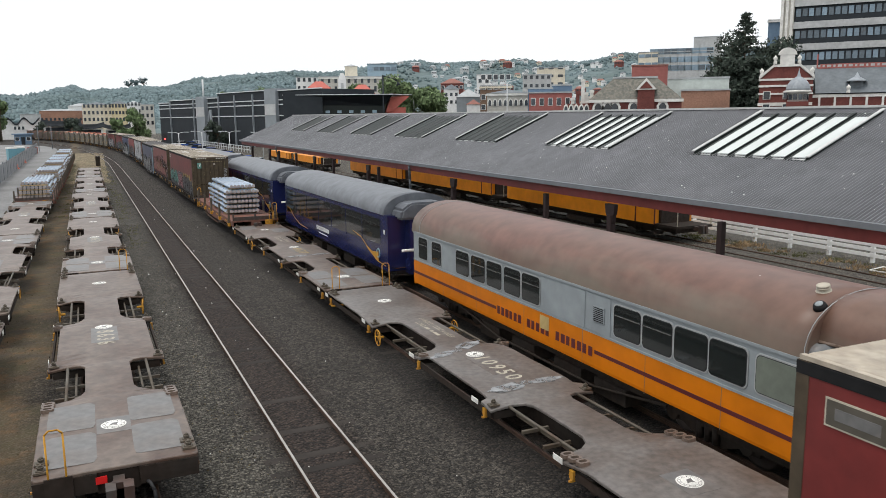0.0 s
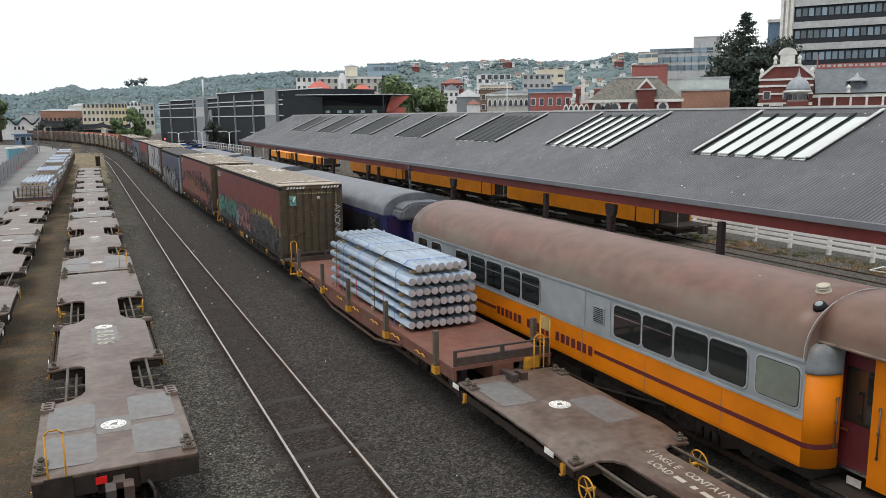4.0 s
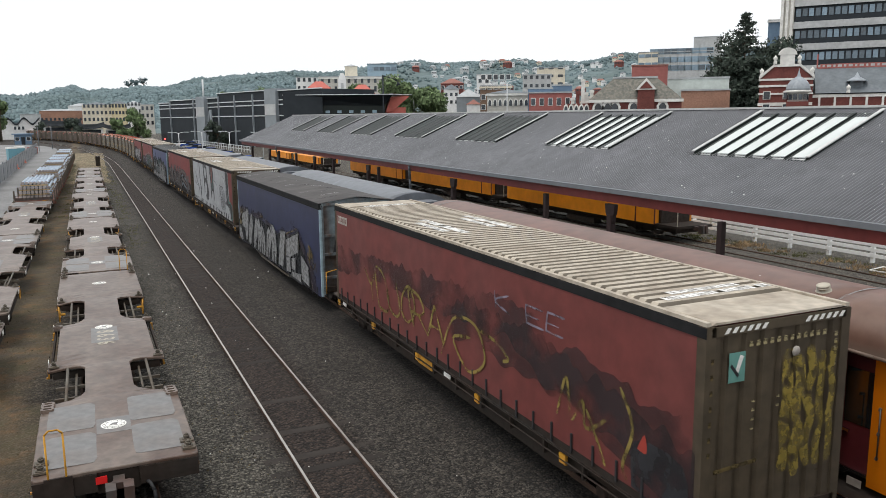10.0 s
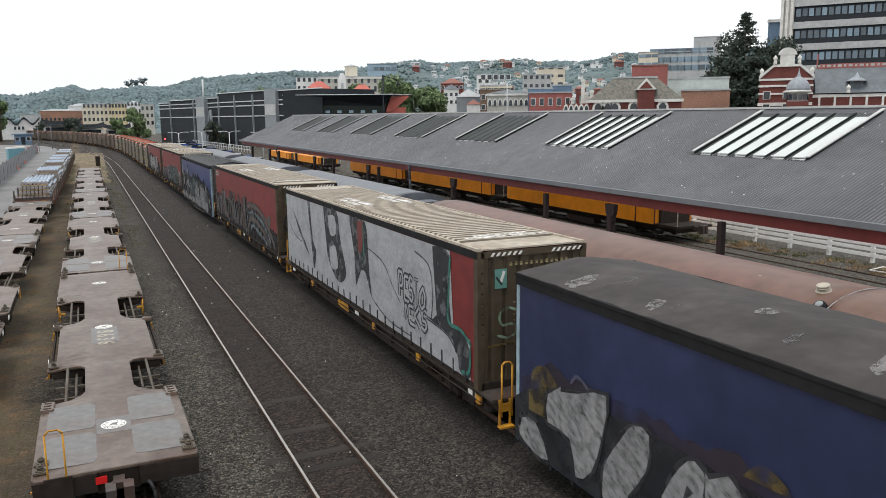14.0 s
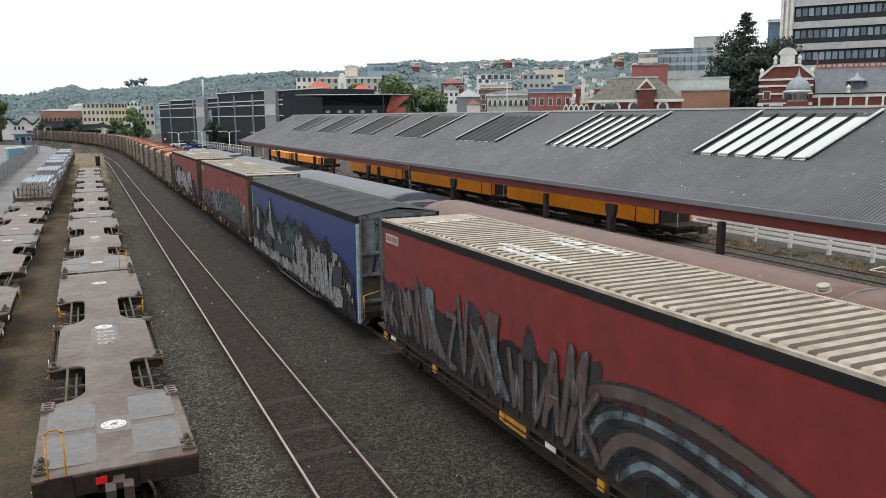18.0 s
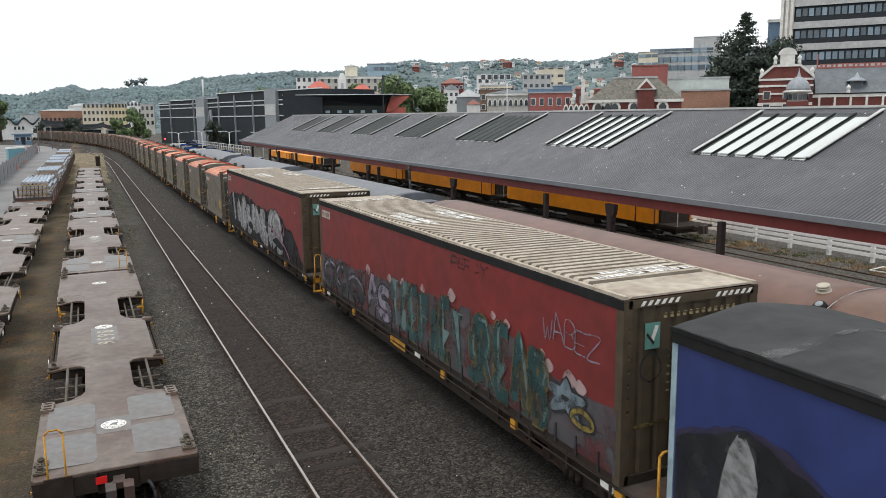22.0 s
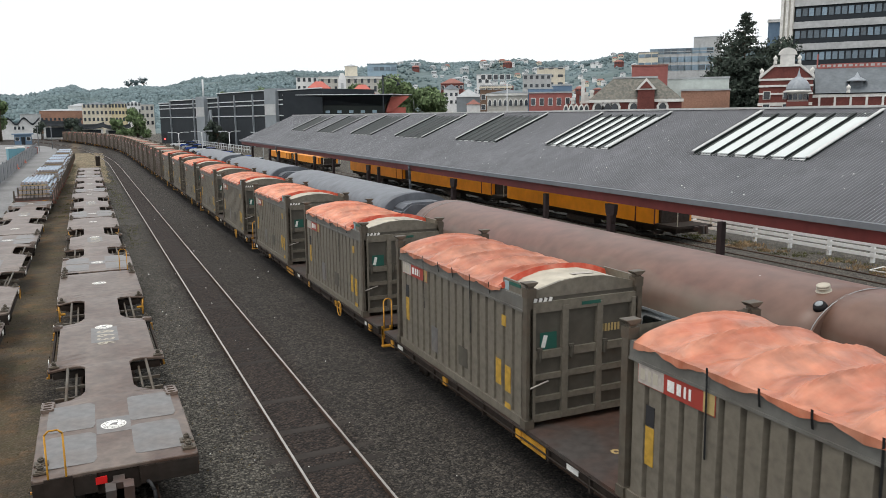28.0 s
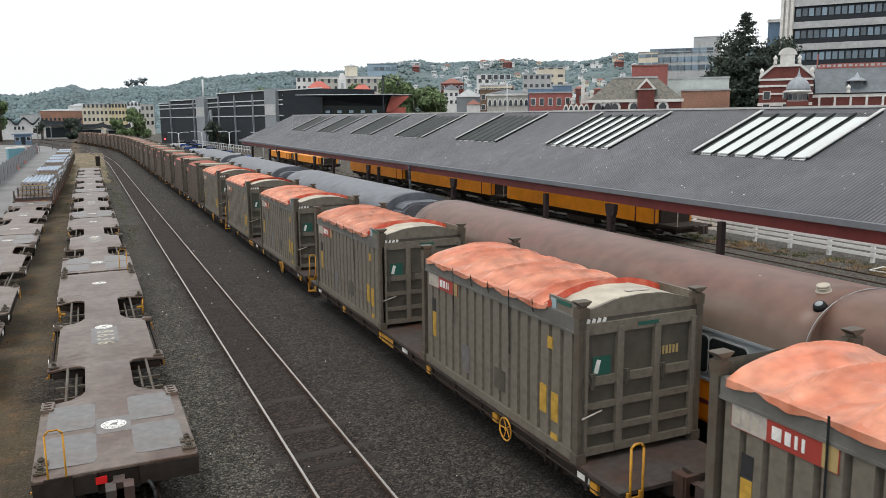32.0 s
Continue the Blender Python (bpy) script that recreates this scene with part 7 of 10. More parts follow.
ps = riding(pipe_stack(), 46.95, 0.9)


# ---- passenger coaches ----
M_ORANGE = material("orange_coach_paint", (0.6, 0.17, 0.004), 0.42, vary=0.16, grain=2, stain=0.6, spec=0.2)
M_COACHGREY = material("blue_grey_coach_paint", (0.27, 0.3, 0.315), 0.45, vary=0.15, grain=3, stain=0.8)
M_MAROON = material("maroon_paint", (0.1, 0.018, 0.022), 0.4, vary=0.15)
M_COACHROOF = material("faded_brown_roof", (0.15, 0.074, 0.057), 0.42, vary=0.35, grain=2.5, stain=0.4, dark=(0.125, 0.082, 0.058), stretch=(1, 0.35, 1.6), spec=0.4)
M_CORNERCAP = material("weathered_corner_cap", (0.16, 0.185, 0.2), 0.4, vary=0.4, grain=5, stain=2, dark=(0.14, 0.1, 0.08))
M_GLASS = material("dark_coach_glass", (0.012, 0.016, 0.016), 0.06, vary=0.1, spec=0.8)
M_GREENGLASS = material("dusty_green_glass", (0.16, 0.18, 0.15), 0.25, vary=0.15, spec=0.7)
M_CHROME = material("bright_metal", (0.6, 0.6, 0.6), 0.25, 1.0, vary=0.1)
M_NAVY = material("navy_coach_paint", (0.012, 0.017, 0.075), 0.22, vary=0.12, spec=0.6)
M_NAVYROOF = material("grey_coach_roof", (0.125, 0.135, 0.152), 0.42, vary=0.35, grain=3, stain=0.9, dark=(0.07, 0.076, 0.088))
M_WINRING = material("worn_window_ring", (0.36, 0.37, 0.375), 0.45, vary=0.2)
M_BIRD = material("white_spots", (0.7, 0.7, 0.68), 0.8, vary=0.1)
M_GOLD = material("gold_swoosh", (0.5, 0.25, 0.03), 0.4, vary=0.1)


def patina(m, low, high, tint):
    """Grey-green bloom along the foot of a faded roof, in streaks."""
    n, l = m.node_tree.nodes, m.node_tree.links
    b = n["Principled BSDF"]
    old = b.inputs["Base Color"].links[0].from_socket
    co, sp, t = n.new("ShaderNodeTexCoord"), n.new("ShaderNodeSeparateXYZ"), n.new("ShaderNodeTexNoise")
    mp = n.new("ShaderNodeMapping")
    mp.inputs["Scale"].default_value = (1, 0.22, 0.8)
    t.inputs["Scale"].default_value, t.inputs["Detail"].default_value = 1.6, 8
    l.new(co.outputs["Object"], sp.inputs[0])
    l.new(co.outputs["Object"], mp.inputs["Vector"])
    l.new(mp.outputs[0], t.inputs["Vector"])
    ad = n.new("ShaderNodeMath")
    ad.operation = "MULTIPLY_ADD"
    ad.inputs[1].default_value = -1.5
    l.new(t.outputs[0], ad.inputs[0])
    l.new(sp.outputs[2], ad.inputs[2])
    mr = n.new("ShaderNodeMapRange")
    mr.inputs["From Min"].default_value, mr.inputs["From Max"].default_value = high - 0.75, low - 0.75
    mr.inputs["To Max"].default_value = 0.6
    l.new(ad.outputs[0], mr.inputs["Value"])
    mx = n.new("ShaderNodeMix")
    mx.data_type = "RGBA"
    mx.inputs[7].default_value = (*tint, 1)
    l.new(mr.outputs[0], mx.inputs[0])
    l.new(old, mx.inputs[6])
    l.new(mx.outputs[2], b.inputs["Base Color"])


patina(M_COACHROOF, 2.45, 2.9, (0.18, 0.165, 0.13))


def arch_roof(name, parent, mat, y0, y1, half, z_edge, rise, label, over=0.0, thick=0.03, droop=0.0):
    """A barrel roof along y; it can droop towards its ends."""
    bm = bmesh.new()
    rows = []
    n = max(2, int((y1 - y0) / 0.5))
    for i in range(n + 1):
        y = y0 + (y1 - y0) * i / n
        row = []
        for j in range(17):
            a = math.pi * j / 16
            x = -(half + over) * math.cos(a)
            row.append(bm.verts.new((x, y, z_edge + rise * math.sin(a) ** 0.82)))
        rows.append(row)
    for p, q in zip(rows, rows[1:]):
        for j in range(16):
            bm.faces.new((p[j], p[j + 1], q[j + 1], q[j])).smooth = True
    for row in (rows[0], rows[-1]):
        bm.faces.new(row)
    bmesh.ops.recalc_face_normals(bm, faces=bm.faces[:])
    return part(name, bm, mat, parent, label)


def rounded_rect(w, h, r, n=4):
    pts = []
    for cx, cy, a0 in ((w / 2 - r, h / 2 - r, 0), (-w / 2 + r, h / 2 - r, 90), (-w / 2 + r, -h / 2 + r, 180), (w / 2 - r, -h / 2 + r, 270)):
        for i in range(n + 1):
            a = radians(a0 + 90 * i / n)
            pts.append((cx + r * math.cos(a), cy + r * math.sin(a)))
    return pts




def coach_window(parent, y, z, w, h, glass, bar=True):
    """A rounded window in the side that faces -x: a rubber frame, a pane and a glazing bar."""
    def make():
        bm = bmesh.new()
        slab(bm, rounded_rect(w + 0.075, h + 0.08, 0.11), -0.012, 0.006, "x")
        slab(bm, rounded_rect(w + 0.03, h + 0.03, 0.095), -0.015, -0.012, "x", 1)
        return mesh_of("window_frame", bm, [M_WINRING, M_BLACK])

    def pane():
        bm = bmesh.new()
        slab(bm, rounded_rect(w, h, 0.085), -0.005, 0.005, "x")
        return mesh_of("pane", bm, glass)
    f = part("window_frame", shared(("cwf", w, h), make), None, parent, at=pose(-1.288, y, z))
    part("pane", shared(("cwp", w, h, glass.name), pane), None, f, at=pose(-0.017, 0, 0))
    if bar:
        part("glazing_bar", shared(("cwb", w), lambda: mesh_of("glazing_bar", boxed((-0.006, 0.006, -w / 2, w / 2, -0.012, 0.012)), M_CHROME)), None, f, at=pose(-0.025, 0, h * 0.18))


def orange_coach():
    c = thing("passenger_coach", pose(10.785, 15.6, 0), "orange and grey vintage passenger coach with faded brown roof", "railway coach", "parked coaches")
    y0, y1, hw = -7.65, 7.7, 1.285
    bm = bmesh.new()
    slab(bm, [(-hw + 0.01, 0.72), (hw - 0.01, 0.72), (hw, 0.78), (hw, 1.5), (-hw, 1.5), (-hw, 0.78)], y0, y1, "y")
    part("lower_body", bm, M_ORANGE, c, "orange lower body side")
    part("upper_body", boxed((-hw + 0.004, hw - 0.004, y0, y1, 1.5, 2.4)), M_COACHGREY, c, "blue-grey window band")
    part("waist_rail", boxed((-hw - 0.012, -hw + 0.01, y0, y1, 1.475, 1.52)), M_COACHGREY, c)
    part("gutter", boxed((-hw - 0.03, -hw + 0.02, y0, y1, 2.37, 2.42)), M_COACHGREY, c)
    for s0, s1 in ((y0, -2.35), (2.05, y1)):
        part("stripe", boxed((-hw - 0.006, -hw + 0.002, s0, s1, 1.05, 1.13)), M_MAROON, c, "maroon waist stripe")
    arch_roof("roof", c, M_COACHROOF, y0, y1 + 0.1, hw, 2.4, 0.945, "faded brown rounded roof", 0.02)
    for y in (y0 + 0.03, y1 - 0.55):
        bm = bmesh.new()
        tube(bm, [((hw + 0.03) * -math.cos(a), y, 2.4 + 0.96 * math.sin(a) ** 0.82) for a in (math.pi * i / 20 for i in range(21))], 0.007, 6)
        part("roof_band", bm, M_WINRING, c)
    for yc in (22.5, 21.45):
        coach_window(c, yc - 15.6, 1.94, 0.66, 0.64, M_GLASS)
    for yc in (19.64, 18.67, 17.74, 16.78, 15.88):
        coach_window(c, yc - 15.6, 1.94, 0.8, 0.64, M_GLASS)
    for yc in (12.17, 11.27):
        coach_window(c, yc - 15.6, 1.94, 0.82, 0.62, M_GLASS)
    for yc in (10.37, 9.49):
        coach_window(c, yc - 15.6, 1.94, 0.82, 0.62, M_GLASS, False)
    coach_window(c, 8.45 - 15.6, 1.94, 0.82, 0.6, M_GREENGLASS, False)
    for a, b in ((15.4, 13.62), (13.55, 12.72)):
        part("side_panel", rounded(boxed((-hw - 0.012, -hw + 0.01, b - 15.6, a - 15.6, 1.53, 2.34)), 0.006), M_COACHGREY, c)
    v = part("side_vent", boxed((-0.012, 0.012, -0.2, 0.2, -0.17, 0.17)), M_COACHGREY, c, at=pose(-hw - 0.02, -2.5, 1.93))
    for i in range(8):
        part("slat", shared("vslat", lambda: mesh_of("slat", boxed((-0.01, 0.0, -0.17, 0.17, -0.012, 0.004)), M_BAND)), None, v, at=pose(-0.012, 0, -0.14 + 0.04 * i))
    # painted name: plain bars, one to a letter
    x = 17.5 - 15.6
    for word in (6, 5, 7):
        for i in range(word):
            part("letter_bar", shared(("lb", (i + word) % 3), lambda: mesh_of("letter_bar", boxed((-0.004, 0.0, -0.066 - 0.014 * ((i + word) % 3), 0.066, -0.11, 0.1)), M_MAROON)), None, c, at=pose(-hw - 0.002, x, 1.07))
            x -= 0.215
        x -= 0.22
    part("faded_poster", boxed((-0.004, 0, -0.2, 0.2, -0.16, 0.16)), M_TANSIGN, c, "pale worn notice", at=pose(-hw - 0.006, -0.35, 1.25))
    for y in (-6.0, -4.0, -1.9, 0.6, 3.2, 5.4):
        part("panel_seam", boxed((-0.003, 0, -0.006, 0.006, 0.7, 1.48)), M_COACHROOF, c, at=pose(-hw - 0.001, y, 0))
    # roof fittings
    part("roof_vent", turned([(0.12, 0), (0.12, 0.012), (0.065, 0.018), (0.065, 0.05), (0.105, 0.055), (0.105, 0.07), (0.085, 0.074), (0.085, 0.082), (0.105, 0.086), (0.1, 0.108), (0.06, 0.116)], 18), M_LID, c, "cream mushroom vent", at=pose(-0.47, -7.2, 3.285, 0, -14, 0))
    v = part("roof_vent", turned([(0.105, 0), (0.1, 0.05), (0.085, 0.08), (0.05, 0.083)], 18), M_BAND, c, "small dark round vent", at=pose(-0.88, -7.5, 3.125, 0, -32, 0))
    part("vent_cap", turned([(0.0, 0.083), (0.062, 0.083), (0.058, 0.096), (0.0, 0.1)], 14), M_COACHGREY, v, "grey cap")
    for x, y, z in ((-0.45, -5.9, 3.29), (-0.75, -6.0, 3.19), (-0.72, -6.25, 3.2)):
        part("paint_spot", turned([(0.0, 0.0), (0.018, 0.0), (0.012, 0.006), (0.0, 0.007)], 8), M_BIRD, c, at=pose(x, y, z, 0, -20, 0))
    # nearer end: rounded corners, side doors set back in a narrower porch under a domed roof
    for sx in (-1, 1):
        pts = [(sx * hw, y0)] + [(sx * (hw - 0.46 + 0.46 * math.cos(a)), y0 - 0.27 * math.sin(a)) for a in (radians(10 * i) for i in range(1, 10))] + [(sx * 0.72, y0 - 0.2), (sx * 0.66, y0 - 0.1), (sx * 0.66, y0)]
        bm = bmesh.new()
        slab(bm, pts, 0.74, 2.23)
        for f in bm.faces:
            f.smooth = len(f.verts) == 4
        part("end_corner", bm, M_ORANGE, c, "orange rounded end corner")
        bm = bmesh.new()
        rows = [[bm.verts.new((a + (0 - a) * q * 0.5, y0 + (b - y0) * (1 - q), z)) for a, b in [(p0 * 1.01, p1 - 0.008 if p1 < y0 else p1) for p0, p1 in pts[:-2]]] for z, q in ((2.21, 0.0), (2.25, 0.0), (2.4, 0.02), (2.52, 0.06), (2.6, 0.14), (2.65, 0.3))]
        for p, q in zip(rows, rows[1:]):
            for j in range(len(p) - 1):
                bm.faces.new((p[j], p[j + 1], q[j + 1], q[j])).smooth = True
        bm.faces.new(rows[0])
        bmesh.ops.recalc_face_normals(bm, faces=bm.faces[:])
        part("corner_cap", bm, M_CORNERCAP, c, "blue-grey domed corner cap")
        bm = bmesh.new()
        slab(bm, [(a * 1.003, b - 0.004 if b < y0 else b) for a, b in pts[:-2]], 1.05, 1.13)
        part("stripe", bm, M_MAROON, c)
        bm = bmesh.new()
        for (gx, gy) in ((0.93, y0 - 0.3), (0.76, y0 - 0.86)):
            cyl(bm, (sx * gx, gy, 1.08), (sx * gx, gy, 1.85), 0.012, 7)
            for z in (1.1, 1.47, 1.84):
                cyl(bm, (sx * (gx - 0.06), gy + 0.04, z), (sx * (gx + 0.01), gy, z), 0.024, 8)
        part("grab_rail", bm, M_WHEEL, c, "steel grab rails")
        d = part("side_door", boxed((min(sx * 0.6, sx * 0.64), max(sx * 0.6, sx * 0.64), y0 - 0.7, y0 - 0.12, 0.74, 2.6)), M_MAROON, c, "maroon recessed door")
        part("pane", boxed((sx * 0.645 - 0.004, sx * 0.645 + 0.004, y0 - 0.66, y0 - 0.2, 1.45, 2.3)), M_GLASS, d)
        part("door_handle", rounded(boxed((sx * 0.67 - 0.02, sx * 0.67 + 0.02, y0 - 0.32, y0 - 0.17, 1.3, 1.34)), 0.01), M_CHROME, d)
        part("door_pillar", rounded(boxed((min(sx * 0.58, sx * 0.72), max(sx * 0.58, sx * 0.72), y0 - 1.25, y0 - 0.7, 0.6, 2.6)), 0.02), M_ORANGE, c, "orange door pillar")
        part("kick_plate", boxed((sx * 0.66 - 0.02, sx * 0.66 + 0.02, y0 - 0.7, y0 - 0.12, 0.7, 0.745)), M_CHROME, c)
    part("end_wall", boxed((-0.58, 0.58, y0 - 1.25, y0 - 1.2, 0.66, 2.6)), M_ORANGE, c)
    bm = bmesh.new()
    rows = []
    for k, (y, half, ze, top) in enumerate(((y0 + 0.06, 1.06, 2.66, 3.35), (y0 - 0.25, 0.98, 2.65, 3.33), (y0 - 0.8, 0.9, 2.62, 3.28), (y0 - 1.2, 0.84, 2.6, 3.18), (y0 - 1.45, 0.76, 2.58, 3.0))):
        rows.append([bm.verts.new((-half * math.copysign(abs(math.cos(a)) ** 0.8, math.cos(a)), y, ze + (top - ze) * math.sin(a) ** 0.75)) for a in (math.pi * j / 16 for j in range(17))])
    for p, q in zip(rows, rows[1:]):
        for j in range(16):
            bm.faces.new((p[j], p[j + 1], q[j + 1], q[j])).smooth = True
    bm.faces.new(rows[-1])
    bm.faces.new(rows[0])
    bmesh.ops.recalc_face_normals(bm, faces=bm.faces[:])
    part("porch_roof", bm, M_COACHROOF, c, "faded brown domed end roof")
    for sx in (-1, 1):
        bm = bmesh.new()
        tube(bm, [(sx * h, y, z) for y, h, z in ((y0 + 0.06, 1.06, 2.66), (y0 - 0.25, 0.98, 2.65), (y0 - 0.8, 0.9, 2.62), (y0 - 1.2, 0.84, 2.6))], 0.028, 8)
        part("roof_lip", bm, M_COACHROOF, c)
    part("step", boxed((-1.05, 1.05, y0 - 1.1, y0 - 0.05, 0.42, 0.47)), M_UNDER, c)
    part("step_edge", boxed((-1.08, -1.04, y0 - 1.1, y0 - 0.05, 0.4, 0.48)), M_CHROME, c)
    part("notice", boxed((-0.72, -0.71, y0 - 0.62, y0 - 0.38, 0.52, 0.64)), M_GREYSIGN, c)
    part("far_end", boxed((-hw + 0.05, hw - 0.05, y1, y1 + 0.1, 0.66, 2.5)), M_ORANGE, c)
    # underframe
    bm = boxed((-1.0, 1.0, y0, y1, 0.45, 0.66))
    for y in (-3.2, -1.6, 0.4, 2.2):
        box(bm, -1.1, -0.5, y, y + 1.1, 0.1, 0.45)
    tube(bm, [(-1.15, -4.5, 0.6), (-1.15, -2.2, 0.25), (-1.15, 2.2, 0.25), (-1.15, 4.5, 0.6)], 0.03, 6)
    part("underframe", bm, M_UNDER, c, "black underframe gear")
    for y in (-5.4, 5.4):
        bogie(c, y, 0.5)
    return c


orange_coach()


def blue_coach(yc, length, label, near_text):
    c = thing("passenger_coach", pose(10.82, yc, 0), label, "railway coach", "parked coaches")
    h, hw = length / 2, 1.29
    part("body", rounded(boxed((-hw, hw, -h, h, 0.62, 2.62)), 0.05, 2), M_NAVY, c, "glossy navy body side")
    bm = bmesh.new()
    slab(bm, [(-h + 0.75, 1.5), (h - 0.3, 1.25), (h - 0.3, 2.42), (-h + 0.75, 2.42)], -hw - 0.006, -hw + 0.004, "x")
    part("window_band", bm, M_GLASS, c, "long dark reflective window band")
    for i in range(1, 7):
        part("mullion", boxed((-0.006, 0, -0.03, 0.03, 1.35, 2.42)), M_NAVY, c, at=pose(-hw - 0.008, -h + 0.75 + (length - 1) * i / 7, 0))
    arch_roof("roof", c, M_NAVYROOF, -h + 0.35, h - 0.1, hw, 2.6, 0.76, "smooth grey roof", 0.015)
    bm = bmesh.new()
    slab(bm, [(-1.0, 2.5), (1.0, 2.5), (0.95, 2.85), (0.6, 3.1), (-0.6, 3.1), (-0.95, 2.85)], -h - 0.55, -h + 0.4, "y")
    part("end_fairing", rounded(bm, 0.08, 2), M_NAVYROOF, c, "grey roof end fairing")
    part("end_vestibule", boxed((-0.62, 0.62, -h - 0.5, -h + 0.05, 0.55, 2.5)), M_NAVY, c)
    for z in (0.5, 0.75, 0.2):
        part("step", boxed((-1.15, -0.7, -h - 0.25, -h + 0.1, z, z + 0.03)), M_CHROME, c)
    bm = bmesh.new()
    curve = [(-h + 0.2, 0.78), (-h + 1.2, 0.85), (-h + 2.2, 1.2), (-h + 3.0, 1.5), (-h + 4.0, 1.62)]
    ribbon(bm, curve, 0.05, -hw - 0.008)
    blot(bm, [(-h + 1.0, 0.8), (-h + 2.2, 1.12), (-h + 2.5, 1.3), (-h + 1.7, 1.12), (-h + 1.0, 1.2)], -hw - 0.006)
    ribbon(bm, [(h - 0.4, 1.5), (h - 1.0, 1.45), (h - 1.8, 1.1), (h - 3.0, 0.85), (h - 4.5, 0.8)], 0.05, -hw - 0.008)
    blot(bm, [(h - 0.3, 1.2), (h - 0.4, 1.5), (h - 1.1, 1.42), (h - 1.3, 1.2), (h - 0.8, 1.3)], -hw - 0.006)
    part("gold_swoosh", bm, M_GOLD, c, "gold painted swoosh")
    for i in range(12):
        part("letter_bar", shared("lbw", lambda: mesh_of("letter_bar", boxed((-0.004, 0, -0.06, 0.06, -0.09, 0.09)), M_WHITE)), None, c, at=pose(-hw - 0.004, -h + 9.4 - 0.17 * i, 1.1))
    part("letter_bar", boxed((-0.004, 0, -0.7, 0.7, -0.02, 0.02)), M_WHITE, c, at=pose(-hw - 0.004, -h + 8.4, 0.88))
    bm = bmesh.new()
    tube(bm, [(0, 0.16 * math.cos(a), 0.16 * math.sin(a)) for a in (radians(30 * i) for i in range(11))], 0.025, 5)
    part("round_mark", bm, M_SIGNBLUE, c, at=pose(-hw - 0.01, -h + 1.0, 1.15))
    part("coach_mark", boxed((-0.004, 0, -0.06, 0.06, -0.08, 0.08)), M_WHITE, c, at=pose(-hw - 0.004, -h + 0.35, 2.0))
    bm = bmesh.new()
    cyl(bm, (-0.95, -h - 0.5, 1.42), (-0.5, -h - 0.5, 1.42), 0.05, 8)
    part("coupling_plate", bm, M_WHITE, c)
    bm = boxed((-1.0, 1.0, -h, h, 0.4, 0.62))
    for y in (-3.5, -1.0, 1.4):
        box(bm, -1.15, -0.4, y, y + 1.5, 0.12, 0.42)
    part("underframe", bm, M_UNDER, c)
    for y in (-h + 2.4, h - 2.4):
        bogie(c, y, 0.5)
    return c


blue_coach(33.6, 15.6, "navy coach with gold swoosh and long dark windows", True)
blue_coach(52.2, 15.6, "navy coach with grey roof behind the first", True)
blue_coach(70.4, 15.6, "navy coach with grey roof farther along the siding", False)


# ---- the long canopy over the platforms ----
M_CORR = material("dark_grey_corrugated_steel", (0.195, 0.198, 0.21), 0.32, vary=0.2, grain=2, stain=0.25, spec=0.4)
M_GUTTER = material("grey_gutter", (0.15, 0.16, 0.175), 0.45, vary=0.12)
M_FASCIA = material("dark_red_beam", (0.18, 0.03, 0.026), 0.55, vary=0.2, grain=3, stain=0.8)
M_POST = material("dark_maroon_post", (0.03, 0.016, 0.016), 0.6, vary=0.2)
M_SKYPANE = material("translucent_skylight_pane", (0.58, 0.62, 0.605), 0.25, vary=0.08, grain=1, stain=0.7)
M_SKYDARK = material("dark_tinted_skylight_pane", (0.028, 0.034, 0.032), 0.5, vary=0.15, spec=0.15)
M_SKYBAR = material("pale_grey_glazing_bar", (0.5, 0.51, 0.5), 0.5, vary=0.15)
M_SKYRIB = material("dull_grey_glazing_bar", (0.13, 0.135, 0.135), 0.6, vary=0.2)

EAVE, RIDGE, SLOPE = (15.45, 3.6), (21.2, 6.13), 0.44
canopy = thing("platform_canopy", Matrix.Translation((0, 2, 0)) @ pose(0, 0, 0, 0.24, 0, 0.25), "long dark grey corrugated platform canopy with skylights", "canopy")
LEN = 83.0


def roof_z(x):
    return EAVE[1] + (x - EAVE[0]) * SLOPE


def corrugated(name, x0, x1, y0, y1):
    """Small corrugations that run down the slope, one every 0.11 m."""
    prof = ((0.0, 0.0), (0.034, 0.0), (0.052, 0.055), (0.066, 0.055), (0.084, 0.0))
    verts, faces = [], []
    z0, z1 = (RIDGE[1] - abs(x - RIDGE[0]) * SLOPE for x in (x0, x1))
    for i in range(int((y1 - y0) / 0.11)):
        for dy, dz in prof:
            k = len(verts)
            verts += [(x0, y0 + 0.11 * i + dy, z0 + dz), (x1, y0 + 0.11 * i + dy, z1 + dz)]
            if k:
                faces.append((k - 2, k - 1, k + 1, k))
    me = bpy.data.meshes.new(name)
    me.from_pydata(verts, [], faces)
    me.materials.append(M_CORR)
    return part(name, me, None, canopy, "corrugated dark grey roof sheeting")


